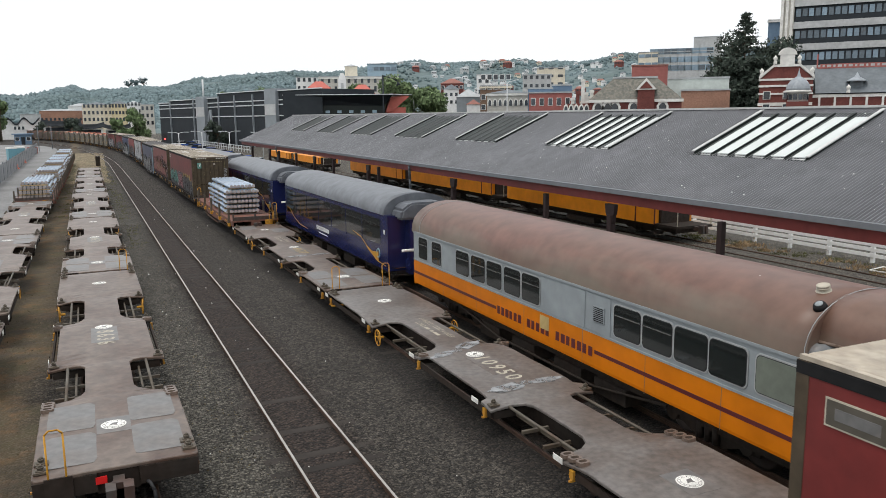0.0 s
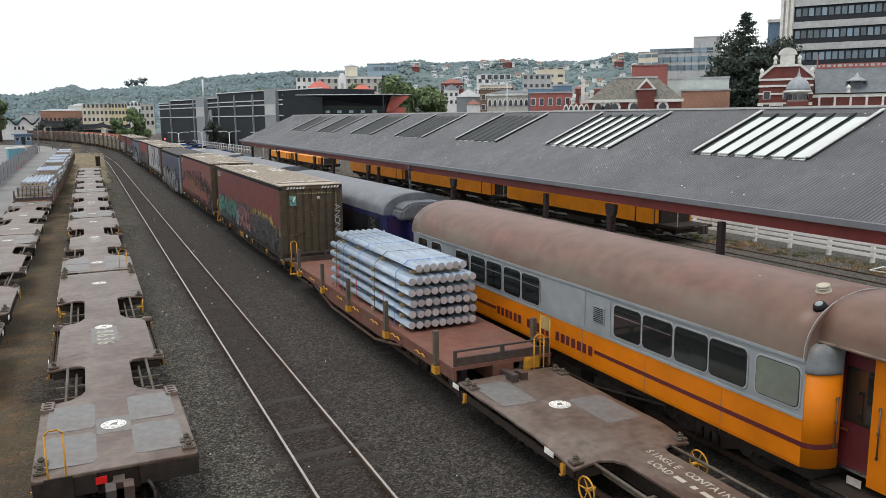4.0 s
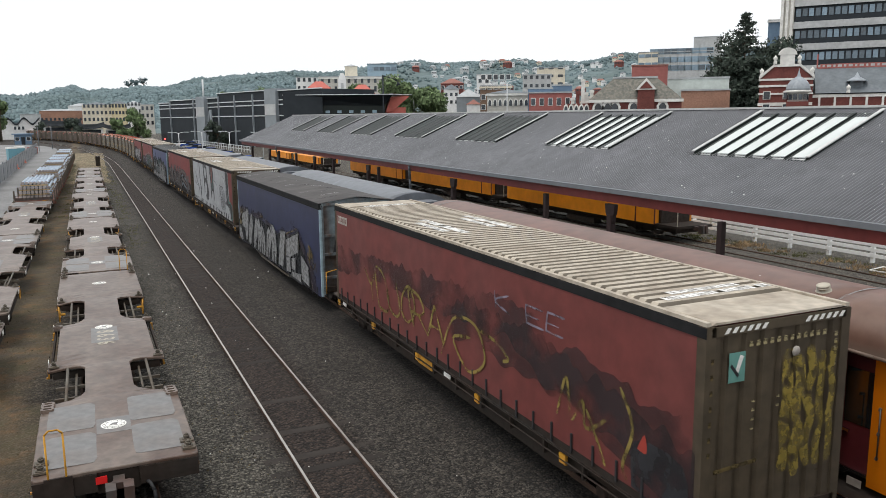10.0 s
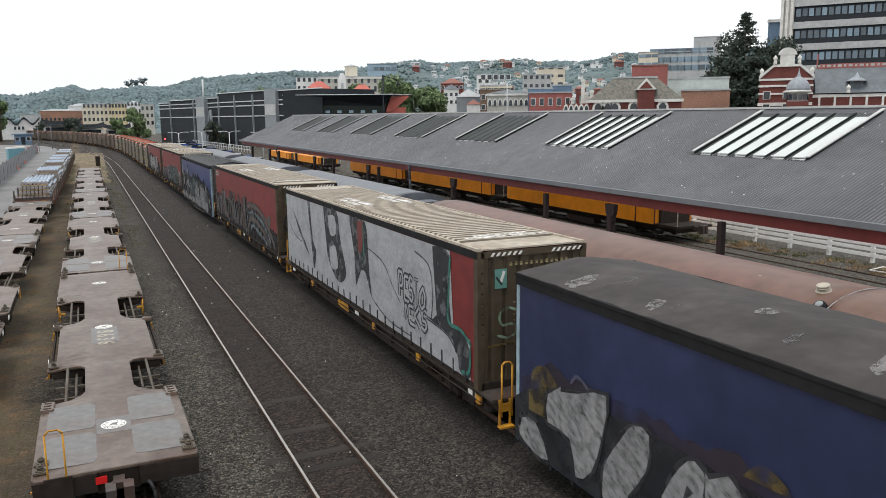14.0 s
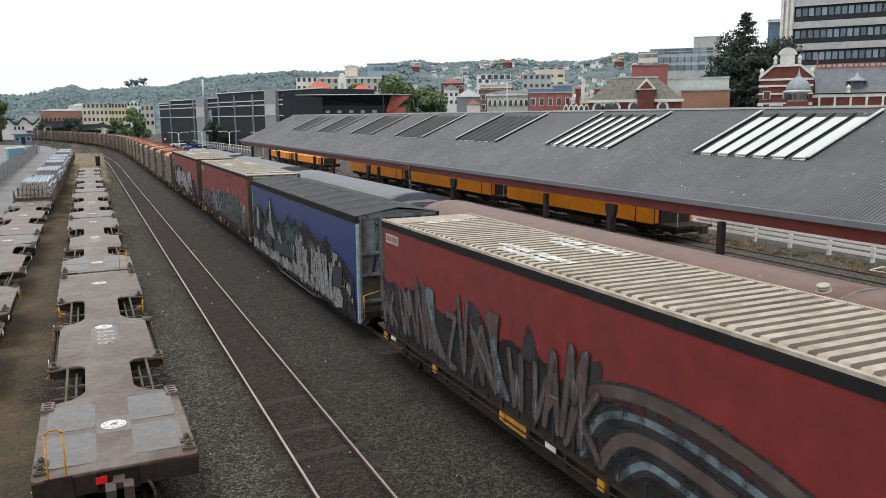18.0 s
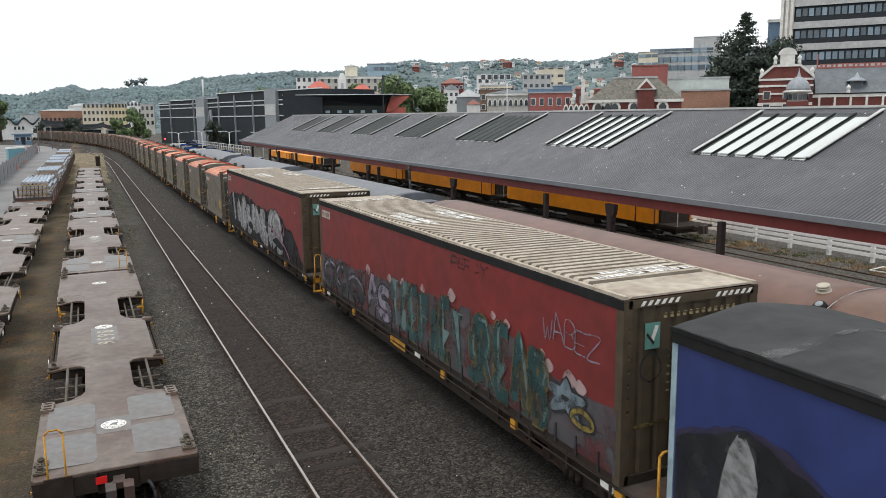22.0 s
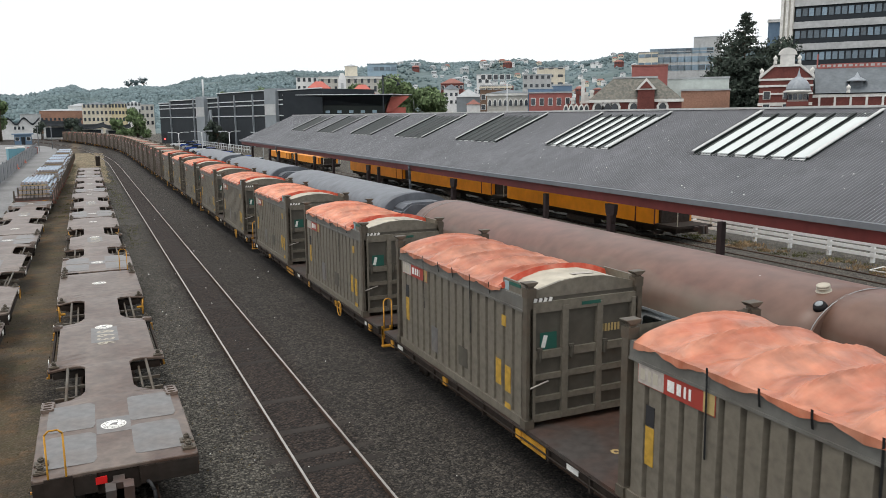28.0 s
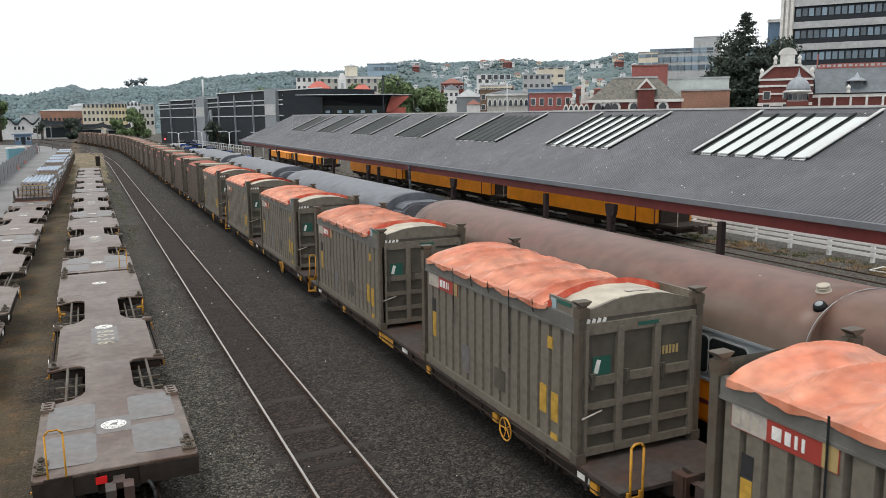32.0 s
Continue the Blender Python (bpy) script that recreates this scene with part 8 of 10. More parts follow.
corrugated("roof_sheet", 15.45, RIDGE[0], 0, LEN)
corrugated("roof_sheet", RIDGE[0], 22.9, 0, LEN)
part("ridge_cap", boxed((-0.16, 0.16, 0, LEN, 0.0, 0.07)), M_SKYBAR, canopy, "pale ridge capping", at=pose(RIDGE[0], 0, RIDGE[1]))
part("gutter", rounded(boxed((15.29, 15.455, 0, LEN, 3.5, 3.645)), 0.03), M_GUTTER, canopy, "grey eaves gutter")
part("fascia_beam", boxed((15.5, 15.7, 0.1, LEN - 0.1, 3.18, 3.5)), M_FASCIA, canopy, "dark red fascia beam")
bm = bmesh.new()
slab(bm, [(15.5, 3.5), (21.2, 6.02), (22.6, 5.44), (22.6, 5.2), (21.2, 5.7), (17.0, 3.5)], LEN - 0.12, LEN - 0.02, "y")
part("end_gable", bm, M_CORR, canopy)
for i in range(9):
    y = 4 + i * 9.3
    bm = bmesh.new()
    for a, b in (((15.7, 3.45), (21.2, 5.88)), ((21.2, 5.88), (22.6, 5.3))):
        cyl(bm, (a[0], y, a[1]), (b[0], y, b[1]), 0.05, 6)
    part("roof_truss", bm, M_POST, canopy)
for y in (14.0, 22.9, 41.1, 50.1, 60.3, 66.3):
    part("post", rounded(boxed((15.57, 15.73, y - 0.085, y + 0.085, -0.25 - 0.004 * y, 3.1)), 0.02), M_POST, canopy, "dark maroon post")
for y in (18.9, 30.95, 42.9, 54.9, 70.0, 78.0):
    p = part("post", rounded(boxed((15.55, 15.75, y - 0.1, y + 0.1, -0.25 - 0.004 * y, 2.75)), 0.03), M_POST, canopy, "stout post with carved corbels")
    for sy in (-1, 1):
        bm = bmesh.new()
        slab(bm, [(sy * 0.1, 2.45), (sy * 0.15, 2.52), (sy * 0.16, 2.7), (sy * 0.22, 2.8), (sy * 0.26, 3.1), (0, 3.1), (0, 2.45)], 15.58, 15.72, "x")
        part("corbel", bm, M_POST, p, at=Matrix.Translation((0, y, 0)))
for y in (6.75, 35.7, 66.2):
    bm = bmesh.new()
    tube(bm, [(15.35, y, 3.46), (15.38, y, 3.2), (15.55, y + 0.35, 2.75), (15.55, y + 0.35, 2.2)], 0.07, 8)
    part("downpipe", bm, M_GUTTER, canopy, "grey downpipe")
# skylights
def on_roof(*boxes):
    bm = boxed(*boxes)
    for v in bm.verts:
        v.co.z += roof_z(v.co.x)
    return bm


for k in range(7):
    y, w = 13.25 + 8.85 * k, 4.42
    bright = (0.72, 0.5, 0.0)[min(k, 2)]
    x0, x1 = 17.92, 20.75
    bm = on_roof((x0, x1, y, y + 0.05, 0.0, 0.14), (x0, x1, y + w - 0.05, y + w, 0.0, 0.14), (x0 - 0.05, x0, y, y + w, 0.0, 0.05), (x0, x1, y + 0.05, y + w - 0.05, 0.02, 0.045))
    sk = part("skylight", bm, M_SKYDARK, canopy, "raised skylight with pale edge flashings")
    for sy in (y - 0.05, y + w - 0.07):
        part("flashing", on_roof((x0 - 0.06, x1 + 0.02, sy, sy + 0.12, 0.14, 0.17)), M_SKYBAR, sk)
    step = (w - 0.16) / 6
    for j in range(6):
        ya = y + 0.08 + step * j
        if bright:
            part("pane", on_roof((x0 + 0.04, x1 - 0.35, ya + 0.02, ya + step * bright, 0.06, 0.09)), M_SKYPANE, sk, "white translucent pane")
        else:
            part("pane", on_roof((x0 + 0.02, x1 - 0.3, ya + 0.04, ya + step - 0.06, 0.06, 0.08)), M_SKYDARK, sk, "dark tinted pane")
        part("glazing_bar", on_roof((x0 - 0.02, x1 - 0.1, ya - 0.02, ya + (0.015 if bright else 0.01), 0.05, 0.11)), M_SKYDARK if bright else M_SKYRIB, sk)
        part("bar_end", on_roof((x0 - 0.05, x0 - 0.021, ya + 0.04, ya + step * 0.6, 0.03, 0.07)), M_SKYBAR, sk)
rng = np.random.default_rng(5)
bm = bmesh.new()
for i in range(520):
    x, y = rng.uniform(15.7, 20.8), rng.uniform(2, 75)
    r = rng.uniform(0.008, 0.028)
    slab(bm, [(x + r * math.cos(a), y + r * math.sin(a)) for a in (0.4, 1.9, 3.3, 5.0)], 0, 0.01)
for v in bm.verts:
    v.co.z += roof_z(v.co.x) + 0.045
tagged(part("roof_droppings", bm, M_BIRD, canopy, "white bird droppings"), kind="stuff")


# ---- yellow wagons under and beyond the canopy ----
M_YWAG = material("yellow_wagon_paint", (0.8, 0.28, 0.01), 0.45, vary=0.15, grain=2, stain=0.6)


def yellow_wagon(length, label, z1=2.6):
    w = thing("yellow_wagon", pose(0, 0, 0), label, "railway wagon", "yellow wagons")
    h = length / 2
    part("body", rounded(boxed((-1.2, 1.2, -h + 1.6, h, 0.68, z1)), 0.03), M_YWAG, w, "yellow body side")
    part("porch", boxed((-1.1, 1.1, -h, -h + 1.6, 0.6, 0.72), (-0.9, 0.9, -h + 1.4, -h + 1.598, 0.72, z1)), M_UNDER, w, "dark end platform")
    bm = bmesh.new()
    for x in (-1.05, 1.05):
        tube(bm, [(x, -h + 0.05, 0.72), (x, -h + 0.05, 1.5)], 0.03, 6)
    tube(bm, [(-1.05, -h + 0.05, 1.48), (1.05, -h + 0.05, 1.48)], 0.03, 6)
    part("end_railing", bm, M_LID, w)
    part("underframe", boxed((-1.0, 1.0, -h + 0.2, h - 0.1, 0.38, 0.66), (-1.1, -0.6, -1.5, 1.2, 0.1, 0.4)), M_UNDER, w)
    for z in (0.22, 0.45):
        part("step", boxed((-1.25, -1.0, -h + 1.0, -h + 1.5, z, z + 0.03)), M_CHROME, w)
    for y in (-h + 1.5, -h + 3.0):
        part("stanchion", boxed((-1.24, -1.2, y, y + 0.07, 0.7, z1)), M_MAROON, w)
    for y in (-h + 3, h - 2.4):
        bogie(w, y, 0.5)
    for y, s in ((-h, 0), (h, 180)):
        part("coupler", shared("coupler", coupler_mesh), None, w, at=pose(0, y, 0.6, 0, 0, s))
    return w


yw = yellow_wagon(16.6, "yellow railway wagon standing under the canopy")
yw.matrix_world = pose(26.75, 37.6, 0)
for y in (54.9, 71.8):
    copy_thing(yw, pose(26.75, y, 0))
far = yellow_wagon(14, "low yellow wagon standing beyond the canopy", 1.5)
far.matrix_world = pose(26.75, 98, 0)
copy_thing(far, pose(26.75, 113, 0))

# ---- white rail fence, dry grass, a dumped frame ----
fence = thing("rail_fence", pose(0, 0, 0), "white painted timber post and rail fence", "fence")
for i in range(15):
    y = 38.8 - 2.12 * i
    part("fence_post", rounded(boxed((29.5, 29.64, y - 0.07, y + 0.07, -0.13, 0.82)), 0.012), M_FENCE, fence)
    if i < 14:
        for z in (0.2, 0.43, 0.66):
            part("fence_rail", boxed((29.46, 29.5, y - 2.12, y, z - 0.075, z + 0.075)), M_FENCE, fence, at=pose(0, 0, random.uniform(-0.01, 0.01)))
fr = thing("metal_frame", pose(28.3, 17.6, -0.1, 0, 0, 12), "pale metal frame lying in dry grass", "metal frame")
bm = bmesh.new()
tube(bm, [(0, 0, 0.05), (1.1, 0, 0.05), (1.1, 3.0, 0.05), (0, 3.0, 0.05), (0, 0, 0.05)], 0.03, 6)
tube(bm, [(0, 1.0, 0.05), (1.1, 1.0, 0.05)], 0.03, 6)
tube(bm, [(0, 2.0, 0.05), (1.1, 2.0, 0.05)], 0.03, 6)
part("frame", bm, M_WHITE, fr)


def tufts(name, n, area, h, seed, mat, label, category="dry grass", clump=14):
    """Blades of grass in clumps, joined."""
    rng = np.random.default_rng(seed)
    verts, faces = [], []
    for i in range(n):
        if i % clump == 0:
            cx, cy = rng.uniform(area[0], area[1]), rng.uniform(area[2], area[3])
        x, y = cx + rng.normal(0, 0.18), cy + rng.normal(0, 0.18)
        a, s = rng.uniform(0, 6.28), rng.uniform(0.5, 1.2) * h
        dx, dy = math.cos(a) * 0.02, math.sin(a) * 0.02
        lx, ly = rng.normal(0, 0.35, 2) * s
        k = len(verts)
        verts += [(x - dx, y - dy, -0.13), (x + dx, y + dy, -0.13), (x + lx, y + ly, -0.13 + s)]
        faces.append((k, k + 1, k + 2))
    me = bpy.data.meshes.new(name)
    me.from_pydata(verts, [], faces)
    me.materials.append(mat)
    return tagged(new(name, me), label, category, kind="stuff")


tufts("dry_grass", 2600, (27.3, 29.3, 12, 30), 0.13, 7, M_DRY, "tufts of dry straw-coloured grass", clump=60)
tufts("weeds", 2600, (27.6, 29.4, 20, 40), 0.1, 17, M_WEED, "low weeds by the white fence", "weeds", clump=40)
tufts("weeds", 2500, (1.6, 2.5, 40, 120), 0.07, 8, M_WEED, "low green weeds beside the track", "weeds")
tufts("weeds", 2200, (-2.1, -1.2, 55, 125), 0.08, 9, M_WEED, "low yellowish weeds between the sidings", "weeds")
tufts("dry_grass", 6000, (14, 24, 60, 130), 0.3, 10, M_DRY, "dry grass beyond the coaches")


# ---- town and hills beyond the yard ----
# both hill colours are paler and bluer than foliage: distance haze mixed in
M_HILL = material("hazy_hillside_bush", (0.125, 0.17, 0.178), 0.95, vary=0.4, grain=0.08, stain=0.014, dark=(0.075, 0.105, 0.095))
M_BUSH = material("hazy_far_foliage", (0.148, 0.202, 0.216), 0.9, vary=0.26, grain=0.06, stain=0.014, dark=(0.072, 0.104, 0.092), rand=0.24, island=True)
M_LEAF = material("broadleaf_foliage", (0.135, 0.195, 0.085), 0.8, vary=0.3, grain=0.6, rand=0.45, island=True)
M_NEEDLE = material("conifer_foliage", (0.05, 0.068, 0.052), 0.85, vary=0.3, grain=0.6, rand=0.5, island=True)
M_BARK = material("bark", (0.09, 0.07, 0.05), 0.9, vary=0.3)
M_DARKCLAD = material("charcoal_cladding", (0.03, 0.036, 0.042), 0.7, vary=0.15, grain=1, stain=0.2, spec=0.2)
M_LIGHTCLAD = material("pale_grey_cladding", (0.26, 0.29, 0.31), 0.5, vary=0.12, grain=1, stain=0.3)
M_BANDWHITE = material("white_metal_band", (0.6, 0.62, 0.63), 0.45, vary=0.1)
M_SALMON = material("salmon_red_roofing", (0.5, 0.13, 0.1), 0.6, vary=0.15, grain=1, stain=0.4)
M_STONEWALL = material("pale_stone", (0.55, 0.53, 0.48), 0.8, vary=0.2, grain=1, stain=0.2)
M_CREAM = material("cream_render", (0.72, 0.66, 0.53), 0.75, vary=0.15, grain=1, stain=0.2)
M_YELLOWWALL = material("yellow_render", (0.7, 0.6, 0.38), 0.75, vary=0.15, grain=1, stain=0.2)
M_WHITEWALL = material("white_render", (0.78, 0.78, 0.77), 0.7, vary=0.15, grain=1, stain=0.2)
M_BROWNBRICK = material("brown_brick", (0.2, 0.13, 0.09), 0.85, vary=0.2, grain=2, stain=0.2)
M_REDBRICK = material("red_brick", (0.17, 0.053, 0.044), 0.85, vary=0.25, grain=3, stain=0.3)
M_PALEBRICK = material("pale_orange_brick", (0.36, 0.2, 0.14), 0.85, vary=0.25, grain=3, stain=0.3)
M_REDPAINT = material("red_painted_wall", (0.35, 0.12, 0.105), 0.7, vary=0.15, grain=1, stain=0.3)
M_BLUEWALL = material("slate_blue_cladding", (0.14, 0.22, 0.32), 0.6, vary=0.15, grain=1, stain=0.3)
M_GREYWALL = material("grey_concrete", (0.47, 0.48, 0.48), 0.8, vary=0.2, grain=1, stain=0.15)
M_OFFWHITE = material("pale_stone_trim", (0.75, 0.74, 0.7), 0.75, vary=0.2, grain=2, stain=0.5)
M_SLATE = material("slate_roof", (0.13, 0.15, 0.165), 0.55, vary=0.3, grain=2, stain=0.5)
M_OLDSLATE = material("lichened_slate_roof", (0.12, 0.12, 0.105), 0.8, vary=0.4, grain=2.5, stain=1.6, dark=(0.22, 0.2, 0.165))
M_TINROOF = material("grey_tin_roof", (0.4, 0.42, 0.43), 0.5, vary=0.2, grain=1, stain=0.3)
M_REDROOF = material("red_tin_roof", (0.27, 0.11, 0.085), 0.6, vary=0.2, grain=1, stain=0.3)
M_LEAD = material("lead_dome", (0.3, 0.33, 0.36), 0.5, vary=0.2, grain=3, stain=1)
M_WINDOW = material("far_window_glass", (0.03, 0.04, 0.05), 0.12, vary=0.2, rand=0.6, spec=0.7)
M_BLUEWIN = material("office_window_glass", (0.13, 0.19, 0.24), 0.1, vary=0.2, rand=0.7, spec=0.8)
M_BLUEPANEL = material("blue_glass_panel", (0.26, 0.36, 0.43), 0.3, vary=0.2, grain=0.3, stain=0.1)
M_CORRWHITE = material("pale_corrugated_wall", (0.5, 0.55, 0.52), 0.6, vary=0.15, grain=1, stain=0.3)

RIDGELINE = [(-30, 1.4), (-13, 1.46), (-4.6, 1.75), (-2.7, 1.76), (-1.7, 2.1), (-0.4, 2.33), (0.6, 2.06), (2.0, 2.14), (3.4, 2.3), (5.6, 2.38), (7.4, 2.8),
             (9.3, 3.0), (13.2, 3.4), (15.5, 3.25), (18.7, 3.55), (21.9, 4.05), (24.3, 3.8), (27.2, 3.9), (30, 4.1), (33.1, 3.7), (35.5, 4.0), (37, 4.3),
             (38.9, 4.1), (44.4, 4.2), (54.3, 4.6), (62.5, 4.3), (90, 3.5)]


def hill_height(az, r):
    """The land's height at a bearing (degrees east of the line) and a distance."""
    el = float(np.interp(az, [a for a, _ in RIDGELINE], [e for _, e in RIDGELINE]))
    top = 6 + 1150 * math.tan(radians(el + 0.23)) - 9
    k = min(1, max(0, (r - 430) / (1150 - 430)))
    rise = k * k * (3 - 2 * k)
    return top * rise * (1 if r <= 1150 else max(0.3, 1 - (r - 1150) / 900)) + 5 * rise * noise.noise((az * 0.5, r * 0.01, 0)) - 0.13


bm = bmesh.new()
rows = []
for i in range(121):
    az = -30 + i
    rows.append([bm.verts.new((r * math.sin(radians(az)), r * math.cos(radians(az)), hill_height(az, r))) for r in (430, 520, 600, 700, 800, 900, 1000, 1080, 1150, 1300, 1600)])
for p, q in zip(rows, rows[1:]):
    for j in range(len(p) - 1):
        bm.faces.new((p[j], p[j + 1], q[j + 1], q[j])).smooth = True
bmesh.ops.recalc_face_normals(bm, faces=bm.faces[:])
tagged(part("backdrop_hills", bm, M_HILL), "wooded green hills tinted by haze behind the town", "hills", kind="structure")

ICO = bmesh.new()
bmesh.ops.create_icosphere(ICO, subdivisions=1, radius=1)
ICO_V = np.array([v.co[:] for v in ICO.verts])
ICO_F = np.array([[v.index for v in f.verts] for f in ICO.faces])
ICO.free()


def clumps(name, places, sizes, mat, label, category, seed, squash=0.8):
    """Many small uneven crowns joined into one mesh."""
    rng = np.random.default_rng(seed)
    n = len(places)
    v = ICO_V[None] * rng.uniform(0.72, 1.22, (n, len(ICO_V), 1)) * np.array(sizes)[:, None, None]
    v[..., 2] *= squash
    v = v + np.array(places)[:, None, :]
    f = ICO_F[None] + len(ICO_V) * np.arange(n)[:, None, None]
    me = bpy.data.meshes.new(name)
    me.from_pydata(v.reshape(-1, 3).tolist(), [], f.reshape(-1, 3).tolist())
    me.polygons.foreach_set("use_smooth", [True] * len(me.polygons))
    me.materials.append(mat)
    return tagged(new(name, me), label, category, kind="stuff")


rng = np.random.default_rng(12)
places, sizes = [], []
while len(places) < 40000:
    az, r = rng.uniform(-9, 60), 480 + 690 * rng.random() ** 0.6
    town_part = 21 < az < 44 and r < 940
    if town_part and rng.random() < 0.88:
        continue
    s = rng.uniform(0.9, 2.2) * (rng.uniform(1.2, 1.9) if r > 1080 and rng.random() < 0.3 else 1)
    places.append((r * math.sin(radians(az)), r * math.cos(radians(az)), hill_height(az, r) + s * 0.35))
    sizes.append(s)
clumps("hillside_trees", places, sizes, M_BUSH, "dense green bush on the hills, tinted by haze", "trees", 13, 1.0)

# ---- houses on the hill ----
def hill_house(wall, roof, label, w, d, h):
    t = thing("house", pose(0, 0, -500), label, "house", "hillside houses")
    part("wall", boxed((-w / 2, w / 2, -d / 2, d / 2, -4, h)), wall, t)
    bm = bmesh.new()
    a = [bm.verts.new(c) for c in ((-w / 2 - 0.4, -d / 2 - 0.4, h), (w / 2 + 0.4, -d / 2 - 0.4, h), (w / 2 + 0.4, d / 2 + 0.4, h), (-w / 2 - 0.4, d / 2 + 0.4, h))]
    r1, r2 = bm.verts.new((-w / 2 + 1.5, 0, h + 1.9)), bm.verts.new((w / 2 - 1.5, 0, h + 1.9))
    for f in ((a[0], a[1], r2, r1), (a[2], a[3], r1, r2), (a[1], a[2], r2), (a[3], a[0], r1), (a[3], a[2], a[1], a[0])):
        bm.faces.new(f)
    part("roof", bm, roof, t)
    for k, x in enumerate((-w * 0.3, 0, w * 0.3)):
        part("window", boxed((x - 0.7, x + 0.7, -d / 2 - 0.06, -d / 2 + 0.02, h - 1.9, h - 0.8)), M_WINDOW, t)
    return t


protos = [hill_house(M_WHITEWALL, M_TINROOF, "white weatherboard house with grey roof on hillside", 8, 6, 3.6),
          hill_house(M_CREAM, M_REDROOF, "cream house with red tin roof on hillside", 7.5, 6, 3),
          hill_house(M_REDBRICK, M_REDROOF, "red brick house with red roof on hillside", 8, 7, 4),
          hill_house(M_WHITEWALL, M_SLATE, "white two-storey house with dark roof on hillside", 7, 6, 5),
          hill_house(M_GREYWALL, M_TINROOF, "grey house with tin roof on hillside", 9, 7, 3.8)]
rng = np.random.default_rng(21)
count = 0
while count < 215:
    az, r = rng.uniform(20, 43.5), rng.uniform(520, 1000)
    if count % 12 == 11:
        az = rng.uniform(44, 56)
    hgt = hill_height(az, r)
    m = pose(r * math.sin(radians(az)), r * math.cos(radians(az)), hgt + 1.2, 0, 0, -az + rng.uniform(-35, 35))
    k = rng.uniform(0.65, 1.05)
    m = m @ Matrix.Diagonal((k, k, k, 1))
    p = protos[(0, 0, 1, 1, 3, 3, 4, 4, 0, 2)[int(rng.integers(0, 10))]]
    if count < 5:
        protos[count].matrix_world = m
    else:
        copy_thing(p, m)
    count += 1


def window_mesh(w, h, mat, frame=None, arch=False):
    def make():
        bm = bmesh.new()
        if frame:
            if arch:
                slab(bm, [(-w * 0.8, -h / 2), (w * 0.8, -h / 2), (w * 0.8, h * 0.2), (w * 0.55, h * 0.55), (0, h * 0.75), (-w * 0.55, h * 0.55), (-w * 0.8, h * 0.2)], -0.12, 0.0, "y", 1)
            else:
                slab(bm, [(-w * 0.62, -h * 0.58), (w * 0.62, -h * 0.58), (w * 0.62, h * 0.58), (-w * 0.62, h * 0.58)], -0.08, 0.0, "y", 1)
        if arch:
            slab(bm, [(-w * 0.5, -h / 2), (w * 0.5, -h / 2), (w * 0.5, h * 0.15), (w * 0.3, h * 0.4), (0, h * 0.5), (-w * 0.3, h * 0.4), (-w * 0.5, h * 0.15)], -0.16, 0.02, "y", 0)
        else:
            slab(bm, [(-w / 2, -h / 2), (w / 2, -h / 2), (w / 2, h / 2), (-w / 2, h / 2)], -0.11, 0.02, "y", 0)
        return mesh_of("window", bm, [mat, frame or mat])
    return shared(("win", round(w, 2), round(h, 2), mat.name, frame.name if frame else "", arch), make)


def town(name, label, x, y, yaw, w, d, h, wall, roof=None, rise=0.0, windows=(), band=None, parapet=None, category="building"):
    """A town building whose front faces the yard. windows: (first height, storeys, storey height, columns, width, height, glass, frame, arched)."""
    t = thing(name, pose(x, y, -0.12, 0, 0, yaw), label, category)
    part("wall", boxed((-w / 2, w / 2, 0, d, 0, h)), wall, t)
    if rise:
        bm = bmesh.new()
        a = [bm.verts.new(c) for c in ((-w / 2 - 0.3, -0.3, h), (w / 2 + 0.3, -0.3, h), (w / 2 + 0.3, d + 0.3, h), (-w / 2 - 0.3, d + 0.3, h))]
        k = min(w, d) * 0.45
        b = [bm.verts.new(c) for c in ((-w / 2 + k, d / 2, h + rise), (w / 2 - k, d / 2, h + rise))] if w >= d else [bm.verts.new(c) for c in ((0, k, h + rise), (0, d - k, h + rise))]
        fs = ((a[0], a[1], b[1], b[0]), (a[1], a[2], b[1]), (a[2], a[3], b[0], b[1]), (a[3], a[0], b[0])) if w >= d else ((a[0], a[1], b[0]), (a[1], a[2], b[1], b[0]), (a[2], a[3], b[1]), (a[3], a[0], b[0], b[1]))
        for f in fs:
            bm.faces.new(f)
        bm.faces.new(a[::-1])
        part("roof", bm, roof, t)
    else:
        part("roof", boxed((-w / 2 - 0.15, w / 2 + 0.15, -0.15, d + 0.15, h, h + 0.35)), roof or wall, t)
    if parapet:
        part("cornice", boxed((-w / 2 - 0.35, w / 2 + 0.35, -0.4, -0.01, h - 0.7, h - 0.1)), parapet, t)
    if band:
        for z in band[1:]:
            part("string_course", boxed((-w / 2 - 0.08, w / 2 + 0.08, -0.1, -0.004, z, z + band[0][1])), band[0][0], t)
    for z0, storeys, sh, cols, ww, wh, glass, frame, arch in windows:
        me = window_mesh(ww, wh, glass, frame, arch)
        for j in range(storeys):
            for i in range(cols):
                part("window", me, None, t, at=pose(-w / 2 + w * (i + 0.5) / cols, -0.005, z0 + sh * j))
    return t


